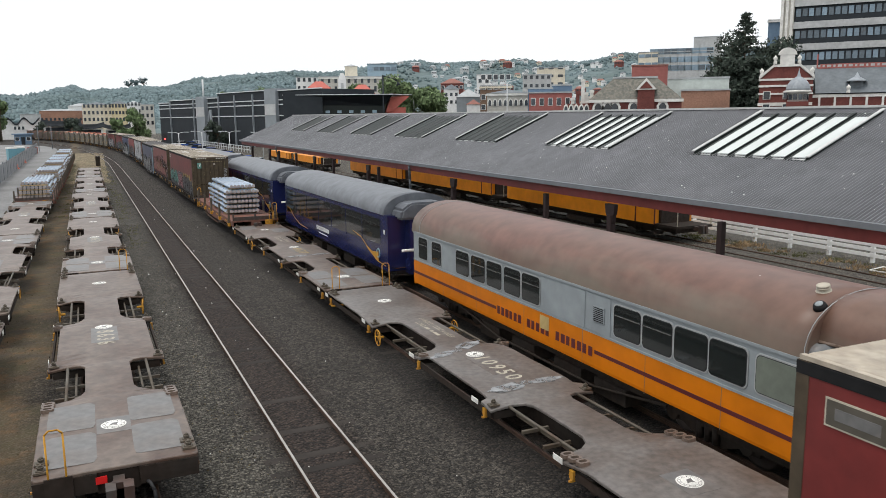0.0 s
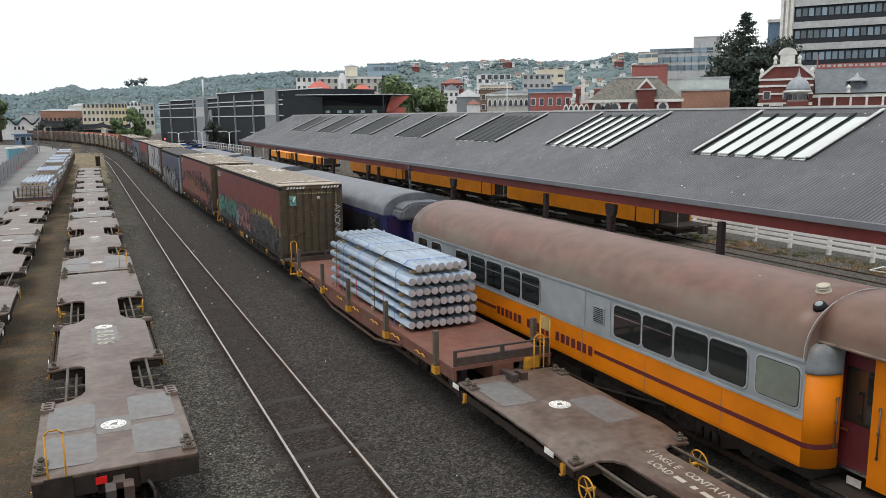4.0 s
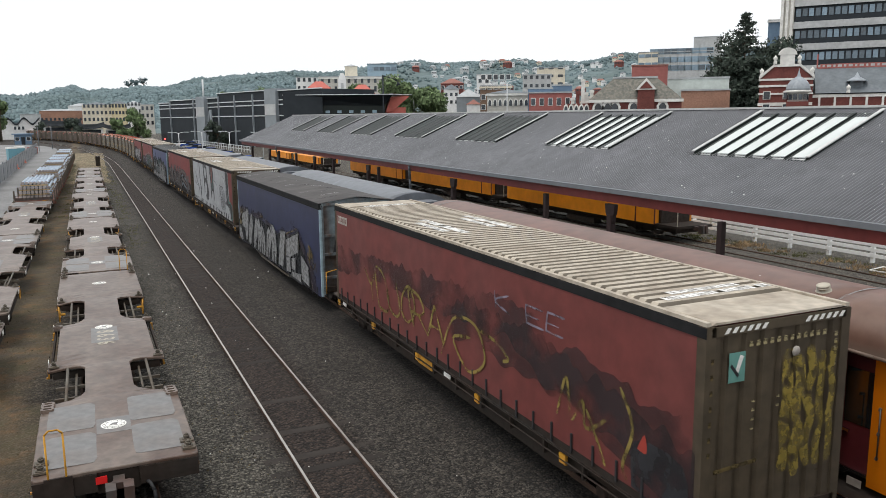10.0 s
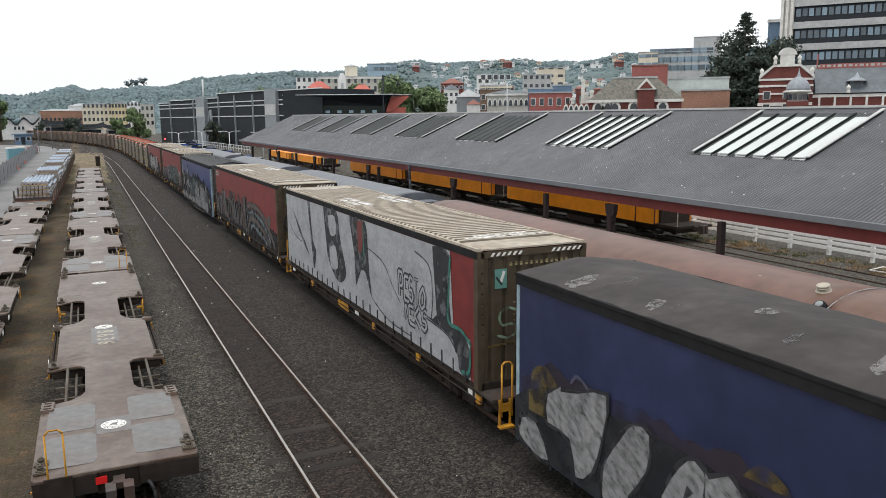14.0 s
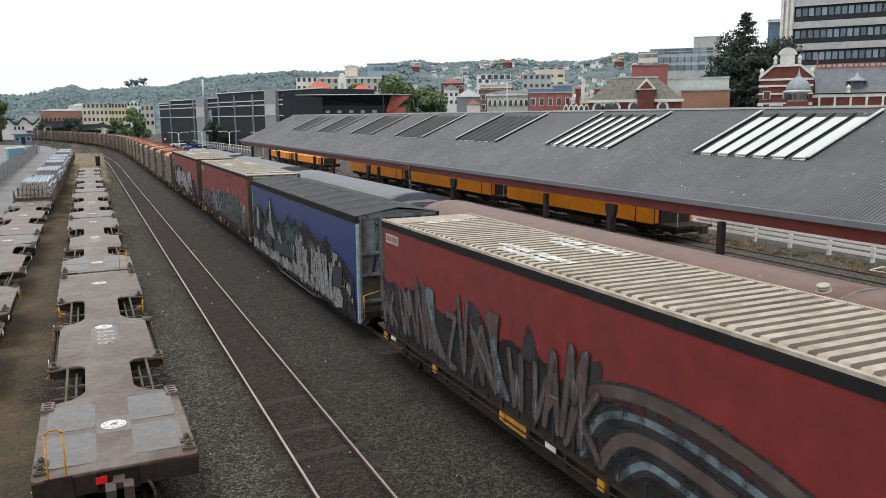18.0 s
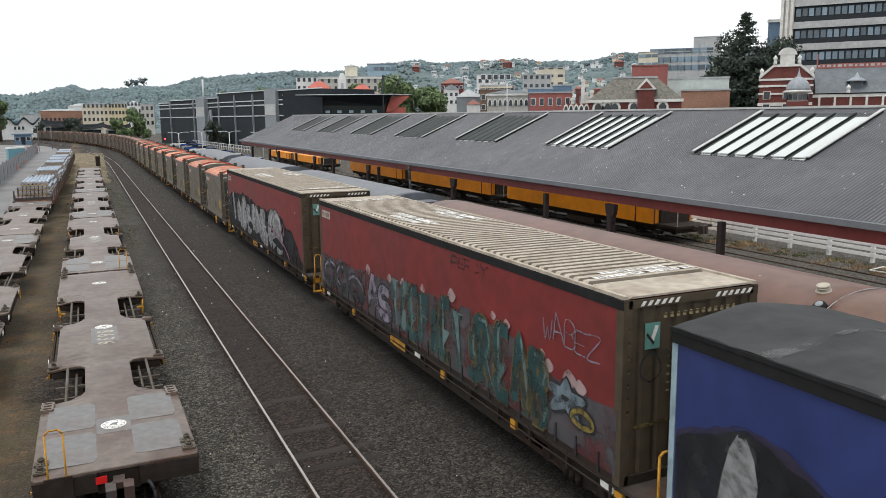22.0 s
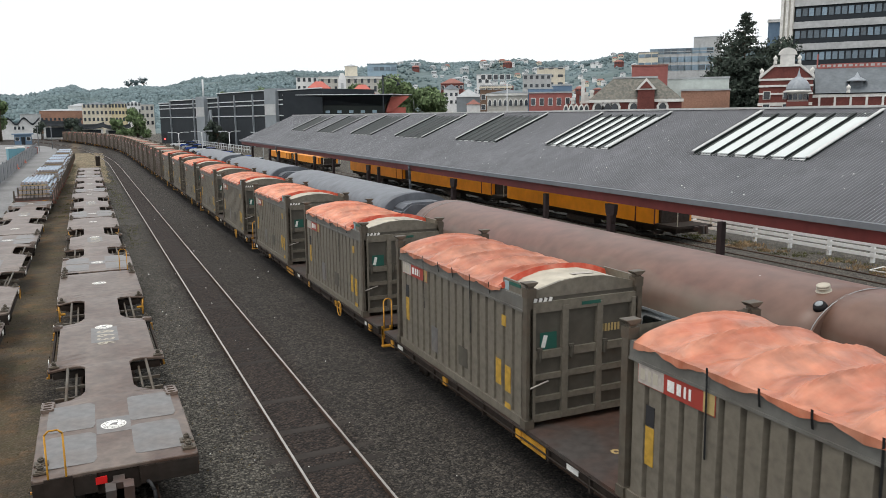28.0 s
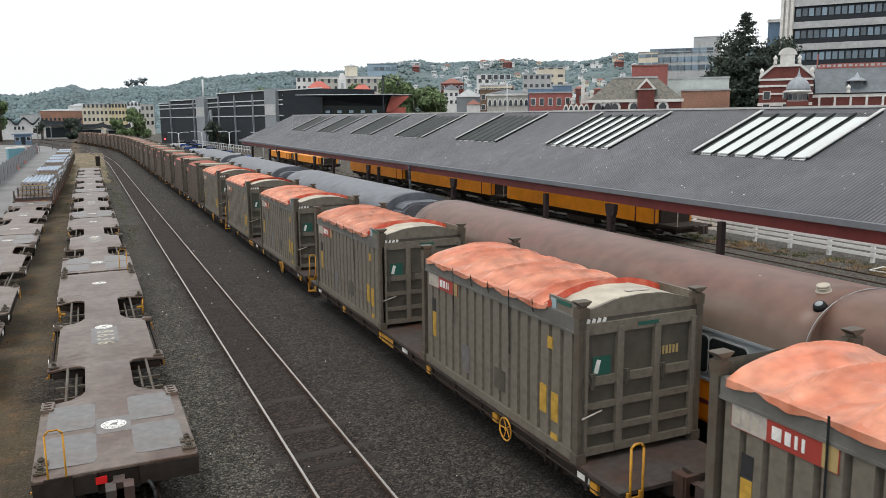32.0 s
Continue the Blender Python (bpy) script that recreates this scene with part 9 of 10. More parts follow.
# ---- trees ----
def tree(x, y, height, spread, seed, label, mat=M_LEAF, leaves=1500, leaf=0.6, z=-0.12, low=0.3):
    """Tapered trunk, forking limbs and a crown of separate leaf sprays in uneven lobes."""
    rng = np.random.default_rng(seed)
    t = thing("tree", pose(x, y, z), label, "tree", "broadleaf trees")
    bm = bmesh.new()
    cyl(bm, (0, 0, 0), (0.1, 0.05, height * 0.45), spread * 0.05, 8, r2=spread * 0.03)
    lobes = []
    for i in range(11):
        a, rr = rng.uniform(0, 6.28), spread * 0.5 * math.sqrt(rng.random()) * 0.75
        c = Vector((rr * math.cos(a), rr * math.sin(a), height * rng.uniform(low + 0.12, 0.86)))
        lobes.append((c, spread * rng.uniform(0.15, 0.27)))
        cyl(bm, (0.1, 0.05, height * 0.4), c, spread * 0.02, 5, r2=spread * 0.008)
    part("trunk", bm, M_BARK, t)
    verts, faces = [], []
    for i in range(leaves):
        c, r = lobes[int(rng.integers(0, len(lobes)))]
        d = rng.normal(size=3)
        d /= np.linalg.norm(d)
        p = np.array(c) + d * r * rng.uniform(0.55, 1.08) * np.array((1, 1, 0.85))
        u = rng.normal(size=3)
        u /= np.linalg.norm(u)
        w = np.cross(u, d)
        s = leaf * rng.uniform(0.5, 1.2)
        k = len(verts)
        verts += [tuple(p + u * s), tuple(p + w * s * 0.7 + d * 0.2 * s), tuple(p - u * s), tuple(p - w * s * 0.7 - d * 0.2 * s)]
        faces.append((k, k + 1, k + 2, k + 3))
    me = bpy.data.meshes.new("crown")
    me.from_pydata(verts, [], faces)
    me.materials.append(mat)
    part("crown", me, None, t)
    return t


def conifer(x, y, height, spread, seed, label):
    """A broad dark lower mass of drooping branches and a sparse pointed top of open whorls."""
    rng = np.random.default_rng(seed)
    t = thing("conifer", pose(x, y, -0.12), label, "tree")
    bm = bmesh.new()
    cyl(bm, (0, 0, 0), (0, 0, height), 0.55, 8, r2=0.05)
    verts, faces = [], []
    whorls = 44
    for w in range(whorls):
        u = w / whorls
        z0 = height * (0.06 + 0.93 * u)
        full = u < 0.6
        reach = spread * 0.5 * (1.0 - 0.6 * u if full else 0.06 + 1.25 * (1 - u) ** 1.15)
        for i in range(20 if full else 9):
            a = rng.uniform(0, 6.28)
            wide = reach * rng.uniform(0.5, 1.1)
            z = z0 + rng.uniform(-0.25, 0.25) * (2 if full else 1)
            tip = Vector((wide * math.cos(a), wide * math.sin(a), z + 0.08 * wide))
            cyl(bm, (0, 0, z), tip, 0.06, 4, r2=0.02)
            for j in range(40 if full else 22):
                f = rng.uniform(0.25, 1.05)
                p = np.array((0, 0, z)) * (1 - f) + np.array(tip) * f + rng.normal(0, 1, 3) * ((0.5, 0.5, 0.4) if full else (0.25, 0.25, 0.07))
                s = rng.uniform(0.22, 0.5) * (1 if full else 0.65)
                d1, d2 = rng.normal(size=3) * s, rng.normal(size=3) * s * 0.6
                k = len(verts)
                verts += [tuple(p + d1), tuple(p + d2), tuple(p - d1), tuple(p - d2)]
                faces.append((k, k + 1, k + 2, k + 3))
    part("trunk", bm, M_BARK, t)
    me = bpy.data.meshes.new("crown")
    me.from_pydata(verts, [], faces)
    me.materials.append(M_NEEDLE)
    part("crown", me, None, t)
    return t


town("stone_building", "pale stone public building with tall windows", 104.5, 313.0, -18.5, 32.3, 30, 23.2, M_STONEWALL, M_TINROOF, parapet=M_OFFWHITE, windows=[(18.4, 2, 3.6, 12, 1.0, 2.2, M_WINDOW, None, False)])
town("stone_building", "pale stone annex beside the public building", 86.9, 328.7, -14.8, 8.9, 20, 23.5, M_WHITEWALL, M_TINROOF, windows=[(19.3, 2, 3.4, 4, 1.1, 1.6, M_WINDOW, None, False)])
town("office_building", "blue-grey rooftop office storey", 123.9, 338.0, -20.1, 13.1, 20, 30.3, M_BLUEPANEL, M_SLATE, windows=[(28.4, 1, 3, 5, 2.2, 1.6, M_BLUEWIN, None, False)])
town("rooftop_house", "small tan rooftop plant house", 107.8, 333.0, -17.9, 5.4, 6, 28.8, M_CREAM, M_TINROOF, 1.0)
town("brown_office", "brown brick office block with rows of windows", 123.1, 229.0, -28.3, 10.1, 18, 16.3, M_BROWNBRICK, M_TINROOF, parapet=M_CREAM, windows=[(9.6, 4, 3.2, 5, 1.3, 1.5, M_WINDOW, M_WHITEWALL, False)])
town("cream_building", "cream stone building with round-headed windows", 112.0, 200.9, -29.1, 12.0, 16, 13.1, M_STONEWALL, M_SLATE, 1.2, parapet=M_OFFWHITE, windows=[(3.2, 3, 3.6, 8, 0.8, 1.7, M_WINDOW, M_OFFWHITE, True)])
town("white_block", "plain white building with few windows", 138.0, 266.4, -27.4, 5.1, 14, 22.0, M_WHITEWALL, M_TINROOF, windows=[(15.9, 2, 4, 2, 1.2, 1.4, M_WINDOW, None, False)])
town("yellow_block", "yellow office block with dark window strips", 223.6, 355.5, -32.2, 14.5, 20, 31.3, M_CREAM, M_TINROOF, windows=[(23.4, 3, 4.0, 3, 2.6, 1.3, M_WINDOW, None, False)])
town("grey_block", "grey concrete building with small windows", 170.9, 282.3, -31.2, 11.7, 18, 23.3, M_GREYWALL, M_TINROOF, windows=[(15.6, 3, 3.4, 5, 1.2, 1.3, M_WINDOW, None, False)])
town("red_warehouse", "red and blue painted warehouse with sash windows", 104.3, 170.7, -31.4, 6.1, 24, 13.1, M_BLUEWALL, M_TINROOF)
town("red_warehouse", "salmon red painted warehouse wall", 102.2, 162.6, -32.1, 10.2, 10, 11.8, M_REDPAINT, M_TINROOF, windows=[(9.8, 1, 3, 5, 0.9, 1.6, M_WINDOW, M_WHITEWALL, False)])
town("blue_warehouse", "blue-grey clad upper storey of a warehouse", 111.5, 172.1, -32.9, 5.1, 14, 14.0, M_BLUEWALL, M_TINROOF)
town("white_house", "white building with a dark roof among trees", 135.6, 289.9, -25.1, 6.1, 10, 17.7, M_WHITEWALL, M_SLATE, 2.0, windows=[(12.6, 2, 3, 3, 1.0, 1.3, M_WINDOW, None, False)])
town("red_house", "long house with red roof in town", 161.4, 344.0, -25.1, 10.8, 10, 22.5, M_REDBRICK, M_REDROOF, 2.5, windows=[(20.7, 1, 3, 5, 1.2, 1.4, M_WINDOW, M_WHITEWALL, False)])
town("tin_roofed_hall", "grey hall with a tin roof", 124.0, 251.0, -26.3, 8.3, 18, 13.5, M_LIGHTCLAD, M_TINROOF, 3.0)
town("tin_roofed_hall", "small white building beside the hall", 107.7, 214.5, -26.7, 4.1, 10, 10.2, M_WHITEWALL, M_REDROOF, 1.5)
town("white_flats", "white flats with dark windows", 163.9, 251.3, -33.1, 5.6, 10, 16.4, M_WHITEWALL, M_TINROOF, windows=[(11.4, 2, 3, 4, 1.2, 1.2, M_WINDOW, None, False)])
town("office_block", "pale office block with blue glass strips", 282.2, 324.4, -41.0, 31.1, 20, 38.6, M_GREYWALL, M_TINROOF, windows=[(30.6, 3, 4.2, 9, 3.0, 2.4, M_BLUEWIN, M_BLUEPANEL, False)])
town("office_block", "pale concrete wing of the office block", 266.5, 331.0, -38.8, 9.8, 16, 38.4, M_CREAM, M_TINROOF, windows=[(32.5, 2, 4.2, 3, 3.0, 1.6, M_BLUEWIN, None, False)])
town("office_block", "concrete lift tower of the office block", 292.9, 317.5, -42.7, 13.4, 14, 45.6, M_GREYWALL, M_TINROOF)
town("red_block", "plain red painted building", 144.6, 178.8, -39.0, 9.7, 14, 19.9, M_REDPAINT, M_REDROOF)
town("pale_warehouse", "pale corrugated warehouse with a sloping parapet", 127.6, 140.7, -42.2, 13.2, 26, 14.4, M_CORRWHITE, M_TINROOF)
town("brick_annex", "low orange brick annex", 124.1, 134.5, -42.7, 10.1, 6, 11.5, M_PALEBRICK, M_TINROOF)
town("dark_tower", "dark glass corner tower", 218.9, 205.2, -46.8, 4.3, 10, 38.2, M_BLUEWALL, M_WHITEWALL, parapet=M_WHITEWALL)
town("terrace", "cream and yellow terrace with rows of windows", 7.0, 429.9, -0.9, 13.6, 14, 14.5, M_CREAM, M_SLATE, 1.5, windows=[(7.4, 3, 3.3, 7, 1.0, 1.7, M_WINDOW, None, False)])
town("terrace", "bright yellow terrace with dark windows", 17.1, 424.7, -2.3, 7.8, 14, 14.9, M_YELLOWWALL, M_SLATE, 1.5, windows=[(7.3, 3, 3.3, 5, 1.0, 1.7, M_WINDOW, None, False)])
town("terrace", "white terrace beside the yellow one", 23.4, 417.3, -3.2, 6.7, 14, 14.7, M_WHITEWALL, M_TINROOF, 1.5, windows=[(8.0, 3, 3.3, 4, 1.0, 1.6, M_WINDOW, None, False)])
town("terrace", "white stone corner building", 28.1, 399.0, -4.0, 6.0, 14, 13.8, M_STONEWALL, M_TINROOF, windows=[(5.5, 3, 3.4, 3, 1.0, 1.7, M_WINDOW, None, False)])
# pale brick stands in for red brick dulled by haze
town("brick_terrace", "long red brick building with tin roof", -9.8, 449.9, 1.3, 19.8, 12, 12.0, M_PALEBRICK, M_TINROOF, 0.8, windows=[(4.5, 2, 3.2, 10, 1.0, 1.4, M_WINDOW, None, False)])
town("grey_shed", "grey commercial shed by the road", -23.3, 439.4, 3.0, 9.1, 12, 10.1, M_GREYWALL, M_TINROOF)
town("white_flats", "white flats behind the terrace", -0.5, 480.0, 0.1, 12.7, 12, 14.9, M_WHITEWALL, M_TINROOF, 1.5)


# ---- office tower with long window strips ----
tw = thing("office_tower", pose(214.2, 164.4, -0.12, 0, 0, -52.5), "tall concrete office tower with long dark window strips", "office tower")
part("core", boxed((-21.0, 26, 0.4, 22, 0, 52)), M_DARKCLAD, tw)
part("roof", boxed((-21.4, 26.4, -0.2, 22.2, 52, 52.8)), M_GREYWALL, tw)
pane = window_mesh(1.35, 2.3, M_BLUEWIN)
for k in range(8):
    z = 1.4 + 6.55 * k
    part("spandrel", boxed((-21.4, 26.4, -0.25, 0.35, z - 2.0, z)), M_GREYWALL, tw, "pale concrete spandrel band")
    part("sill_band", boxed((-21.2, 26.2, 0.05, 0.4, z, z + 1.3)), M_DARKCLAD, tw)
    if k > 2:
        for i in range(26):
            part("window", pane, None, tw, at=pose(-20.2 + 1.8 * i, 0.36, z + 2.75))
for i in range(3):
    part("fin", boxed((-25.2 + 1.35 * i, -24.4 + 1.35 * i, -0.6 + 0.3 * i, 18, 0, 60)), M_OFFWHITE, tw, "tall ribbed concrete fin")
part("stair_wall", boxed((-25.0, -21.4, 0.3, 18, 0, 58)), M_STONEWALL, tw)

# ---- brick station with stone bands, gables and a small dome ----
st = thing("railway_station", pose(111.0, 100.9, -0.12, 0, 0, -47.7), "red brick station with white stone bands and small dome", "station")
part("wall", boxed((-4.25, 4.25, 0, 12, 0, 12.2)), M_REDBRICK, st, "red brick gable wing")
part("wall", boxed((4.25, 30, 0.8, 12, 0, 9.2)), M_REDBRICK, st, "red brick main range")
for z, th in ((7.7, 0.55), (9.6, 0.3), (10.9, 0.35), (12.0, 0.35), (6.4, 0.5)):
    part("stone_band", boxed((-4.4, 4.3, -0.15, -0.004, z, z + th)), M_OFFWHITE, st)
for z, th in ((9.0, 0.5), (7.0, 0.6)):
    part("stone_band", boxed((4.3, 30, 0.62, 0.796, z, z + th)), M_OFFWHITE, st)
bm = bmesh.new()
slab(bm, [(-4.25, 12.2), (4.25, 12.2), (2.0, 14.3), (-2.0, 14.3)], -0.02, 1.0, "y")
part("gable", bm, M_REDBRICK, st)
for sx in (-1, 1):
    bm = bmesh.new()
    slab(bm, [(sx * 4.4, 12.2), (sx * 1.9, 14.5), (sx * 1.9, 14.9), (sx * 4.4, 12.8)], -0.3, 0.9, "y")
    part("coping", bm, M_OFFWHITE, st, "white stone gable coping")
part("stone_band", boxed((-2.3, 2.3, -0.3, 0.9, 14.3, 14.7)), M_OFFWHITE, st)
bm = boxed((-1.15, 1.15, -0.25, 0.8, 14.7, 16.3))
slab(bm, [(1.5 * math.cos(radians(20 * i)), 16.3 + 1.2 * math.sin(radians(20 * i))) for i in range(10)], -0.3, 0.85, "y")
part("pediment", bm, M_OFFWHITE, st, "white curved stone pediment")
finial = shared("finial", lambda: mesh_of("finial", turned([(0.3, 0), (0.3, 0.45), (0.16, 0.55), (0.36, 0.85), (0.36, 1.1), (0.12, 1.35), (0.04, 1.5)], 12), M_OFFWHITE))
for x, z in ((-4.0, 12.7), (4.0, 12.7), (-1.9, 14.8), (1.9, 14.8), (9.7, 9.6), (16.5, 12.0)):
    part("finial", finial, None, st, "white stone urn", at=pose(x, 0.2, z))
for x in (-3.0, 0.2):
    part("window", window_mesh(1.0, 1.2, M_WINDOW, M_OFFWHITE), None, st, at=pose(x, -0.05, 9.5))
    part("window", window_mesh(1.0, 0.9, M_WINDOW, M_OFFWHITE), None, st, at=pose(x, -0.05, 7.5))
part("dome", turned([(1.95, 0), (1.9, 0.35), (1.7, 1.0), (1.25, 1.65), (0.6, 2.1), (0.3, 2.3), (0.1, 3.2), (0.02, 3.6)], 18), M_LEAD, st, "grey lead dome", at=pose(1.9, -3.5, 10.15))
part("dome_drum", turned([(1.6, 0), (1.6, 1.4), (2.1, 1.5), (2.1, 1.85)], 12), M_OFFWHITE, st, at=pose(1.9, -3.5, 8.3))
part("dome_base", boxed((0.2, 3.6, -5.2, -0.3, 0, 8.3)), M_REDBRICK, st)
for i in range(6):
    part("window", window_mesh(0.6, 0.9, M_WINDOW), None, st, at=Matrix.Translation((1.9, -3.5, 9.05)) @ pose(0, 0, 0, 0, 0, -75 + 30 * i) @ pose(0, -1.56, 0))
bm = bmesh.new()
slab(bm, [(0.4, 9.7), (6.4, 14.2), (12.4, 9.7)], 4.6, 30.2, "x")
part("roof", bm, M_SLATE, st, "dark slate pitched roof")
part("ridge_crest", boxed((5.0, 30, 6.2, 6.6, 14.1, 14.35)), M_REDPAINT, st, "red terracotta ridge crest")
for i in range(14):
    part("crest_tooth", boxed((5.4 + 1.7 * i, 5.75 + 1.7 * i, 6.3, 6.5, 14.35, 14.75), (6.1 + 1.7 * i, 6.45 + 1.7 * i, 6.3, 6.5, 14.35, 14.75), (5.4 + 1.7 * i, 7.1 + 1.7 * i, 6.32, 6.48, 14.75, 14.9)), M_REDPAINT, st)
bm = bmesh.new()
cyl(bm, (4.9, 6.4, 14.2), (4.9, 6.4, 16.6), 0.12, 6)
part("roof_spike", bm, M_REDPAINT, st)
d = part("dormer", boxed((10.0, 12.0, 1.6, 5, 9.9, 11.6)), M_SLATE, st, "slate dormer with pointed cap")
part("cap", turned([(1.7, 0), (1.2, 0.35), (0.4, 0.8), (0.05, 1.5)], 12), M_LEAD, d, at=pose(11.0, 2.2, 11.6))
part("gable", boxed((16.6, 22, 0.5, 0.79, 9.2, 12.6)), M_REDBRICK, st)
bm = bmesh.new()
slab(bm, [(16.2, 9.6), (19.4, 14.2), (22.6, 9.6)], 0.3, 0.49, "y")
part("gable", bm, M_REDBRICK, st)
for z in (10.4, 11.9):
    part("stone_band", boxed((16.4, 22.4, 0.2, 0.296, z, z + 0.4)), M_OFFWHITE, st)
for i in range(9):
    part("stone_block", boxed((5.2 + 2.4 * i, 5.55 + 2.4 * i, 0.5, 0.61, 6.8, 9.2)), M_OFFWHITE, st)

# ---- ornate brick building with mansard slate roof ----
ob = thing("brick_building", pose(92.4, 118.1, -0.12, 0, 0, -38.0), "red brick building with white arches and patched slate roof", "building")
part("wall", boxed((-8.2, 8.2, 0, 14, 0, 9.0)), M_REDBRICK, ob)
part("cornice", boxed((-8.5, 8.5, -0.4, -0.004, 8.7, 9.2)), M_OFFWHITE, ob)
bm = bmesh.new()
a = [bm.verts.new(c) for c in ((-8.4, -0.3, 9.2), (8.4, -0.3, 9.2), (8.4, 14, 9.2), (-8.4, 14, 9.2))]
b = [bm.verts.new(c) for c in ((-4.0, 3.6, 13.2), (3.8, 3.6, 13.2), (3.8, 10, 13.2), (-4.0, 10, 13.2))]
for i in range(4):
    bm.faces.new((a[i], a[(i + 1) % 4], b[(i + 1) % 4], b[i]))
bm.faces.new(b)
part("roof", bm, M_OLDSLATE, ob, "patched lichened slate roof")
part("ridge_capping", boxed((-4.2, 4.0, 3.4, 3.8, 13.15, 13.45)), M_TINROOF, ob)
for x in (-6.6, -4.9, -3.6, -0.2, 4.9):
    part("window", window_mesh(1.3, 1.9, M_WINDOW, M_OFFWHITE, True), None, ob, at=pose(x, -0.05, 7.6))
g = part("gable", boxed((0.4, 3.4, -0.6, 2, 6, 11.0)), M_REDBRICK, ob)
bm = bmesh.new()
slab(bm, [(0.0, 10.9), (3.8, 10.9), (1.9, 13.0)], -0.8, 2, "y")
part("pediment", bm, M_OFFWHITE, g)
bm = bmesh.new()
slab(bm, [(0.7, 11.1), (3.1, 11.1), (1.9, 12.4)], -0.86, -0.81, "y")
part("pediment_field", bm, M_REDBRICK, g)
for i, (x, z) in enumerate(((-11.4, 9.2), (-10.5, 10.4), (-9.6, 12.6), (-9.0, 10.2), (-8.5, 9.4), (-8.0, 10.6))):
    part("chimney", boxed((x - 0.3, x + 0.3, 1.0 + i * 0.4, 1.7 + i * 0.4, 0, z), (x - 0.42, x + 0.42, 0.9 + i * 0.4, 1.8 + i * 0.4, z, z + 0.5)), M_OFFWHITE if i != 1 else M_REDBRICK, ob, "pale stone chimney or pinnacle")
part("wing", boxed((-13, -8.3, 1, 12, 0, 8.6)), M_REDBRICK, ob)
for i in range(5):
    part("window", window_mesh(0.6, 1.6, M_WINDOW, M_OFFWHITE, True), None, ob, at=pose(-12.6 + 0.95 * i, 0.95, 7.4))

# ---- dark clad museum blocks along the yard ----
mu = thing("museum_building", pose(0, 0, -0.12), "charcoal clad museum with white bands and pale columns", "museum")
W0, W1 = Vector((19.6, 238.0)), Vector((44.0, 158.0))
run = (W1 - W0).normalized()
face = Vector((-run.y, run.x)) if -run.y * -1 > 0 else Vector((run.y, -run.x))
ang = math.degrees(math.atan2(run.y, run.x))


def museum_part(name, s0, s1, d0, d1, z0, z1, mat, label="", parent=mu):
    """A block along the wall: s along it from its far end, d the depth behind its face."""
    return part(name, boxed((s0, s1, d0, d1, z0, z1)), mat, parent, label, at=Matrix.Translation((W0.x, W0.y, 0)) @ pose(0, 0, 0, 0, 0, ang))


for s0, s1, h, back in ((0, 9, 11.0, 0.5), (9, 26, 11.5, 0), (26, 31, 12.2, -0.4), (31, 38, 11.6, 0.6), (38, 62, 12.6, 0), (62, 67, 13.0, -0.4), (67, 84, 12.4, 0.4)):
    light = h in (12.2, 13.0)
    museum_part("block", s0 + 0.02, s1 - 0.02, back, 14, 0, h, M_LIGHTCLAD if light else M_DARKCLAD, "pale grey clad column" if light else "charcoal clad wall")
    if not light:
        for z in (7.0, 9.4, 10.4):
            museum_part("band", s0, s1, back - 0.15, back - 0.004, z, z + 0.22, M_BANDWHITE)
        museum_part("parapet_cap", s0, s1, back - 0.25, back + 0.4, h, h + 0.2, M_BANDWHITE)
    else:
        museum_part("panel", s0 + 0.1, s1 - 0.1, back - 0.06, back - 0.004, 7.2, 9.6, M_GREYWALL)
for s in (9, 24, 38.5, 47, 56):
    museum_part("pipe", s, s + 0.3, -0.35, -0.02, 0, 12, M_LIGHTCLAD)
bm = bmesh.new()
tube(bm, [(33, -0.8, 0), (33.6, -0.6, 6), (34.2, -0.4, 8.8)], 0.3, 6)
tube(bm, [(36, -0.8, 0), (35.2, -0.6, 6), (34.5, -0.4, 8.8)], 0.3, 6)
part("flue", bm, M_LIGHTCLAD, mu, at=Matrix.Translation((W0.x, W0.y, 0)) @ pose(0, 0, 0, 0, 0, ang))
bm = bmesh.new()
cyl(bm, (17, 6, 11), (17, 6, 17.2), 0.25, 8)
part("roof_pole", bm, M_BANDWHITE, mu, at=Matrix.Translation((W0.x, W0.y, 0)) @ pose(0, 0, 0, 0, 0, ang))

# glass pavilion with a sharp flying roof
gp = thing("glass_pavilion", pose(44.3, 143.3, -0.12, 0, 0, -17.2), "dark glazed pavilion with a thin pointed flying roof", "pavilion")
part("wall", boxed((-10.6, 8.2, 1, 14, 0, 10.2)), M_SKYDARK, gp, "dark glass wall")
part("wall", boxed((-10.7, -3.5, 0, 12, 0, 11.2)), M_DARKCLAD, gp)
bm = bmesh.new()
slab(bm, [(-10.8, 0.2), (9.6, -1.5), (13.6, 3.5), (10, 14), (-10.8, 14)], 10.62, 10.75)
part("roof", bm, M_BANDWHITE, gp, "thin white-edged flying roof")
bm = bmesh.new()
a = [bm.verts.new(c) for c in ((-10.8, 0.3, 10.6), (9.5, -1.4, 10.6), (8.2, 0.9, 8.6), (-10.8, 0.9, 8.9))]
bm.faces.new(a)
bmesh.ops.solidify(bm, geom=bm.faces[:], thickness=0.1)
part("underside", bm, M_DARKCLAD, gp, "dark sloping underside")
bm = bmesh.new()
slab(bm, [(8.3, 7.4), (9.4, 10.3), (13.0, 10.4), (9.6, 7.6), (12.6, 7.2), (9.0, 6.8)][0:4], 1.5, 10, "y")
part("soffit", bm, M_SALMON, gp, "salmon red sloping soffit")
part("soffit", boxed((8.6, 12.2, 2.0, 9, 6.0, 8.3)), M_SALMON, gp)
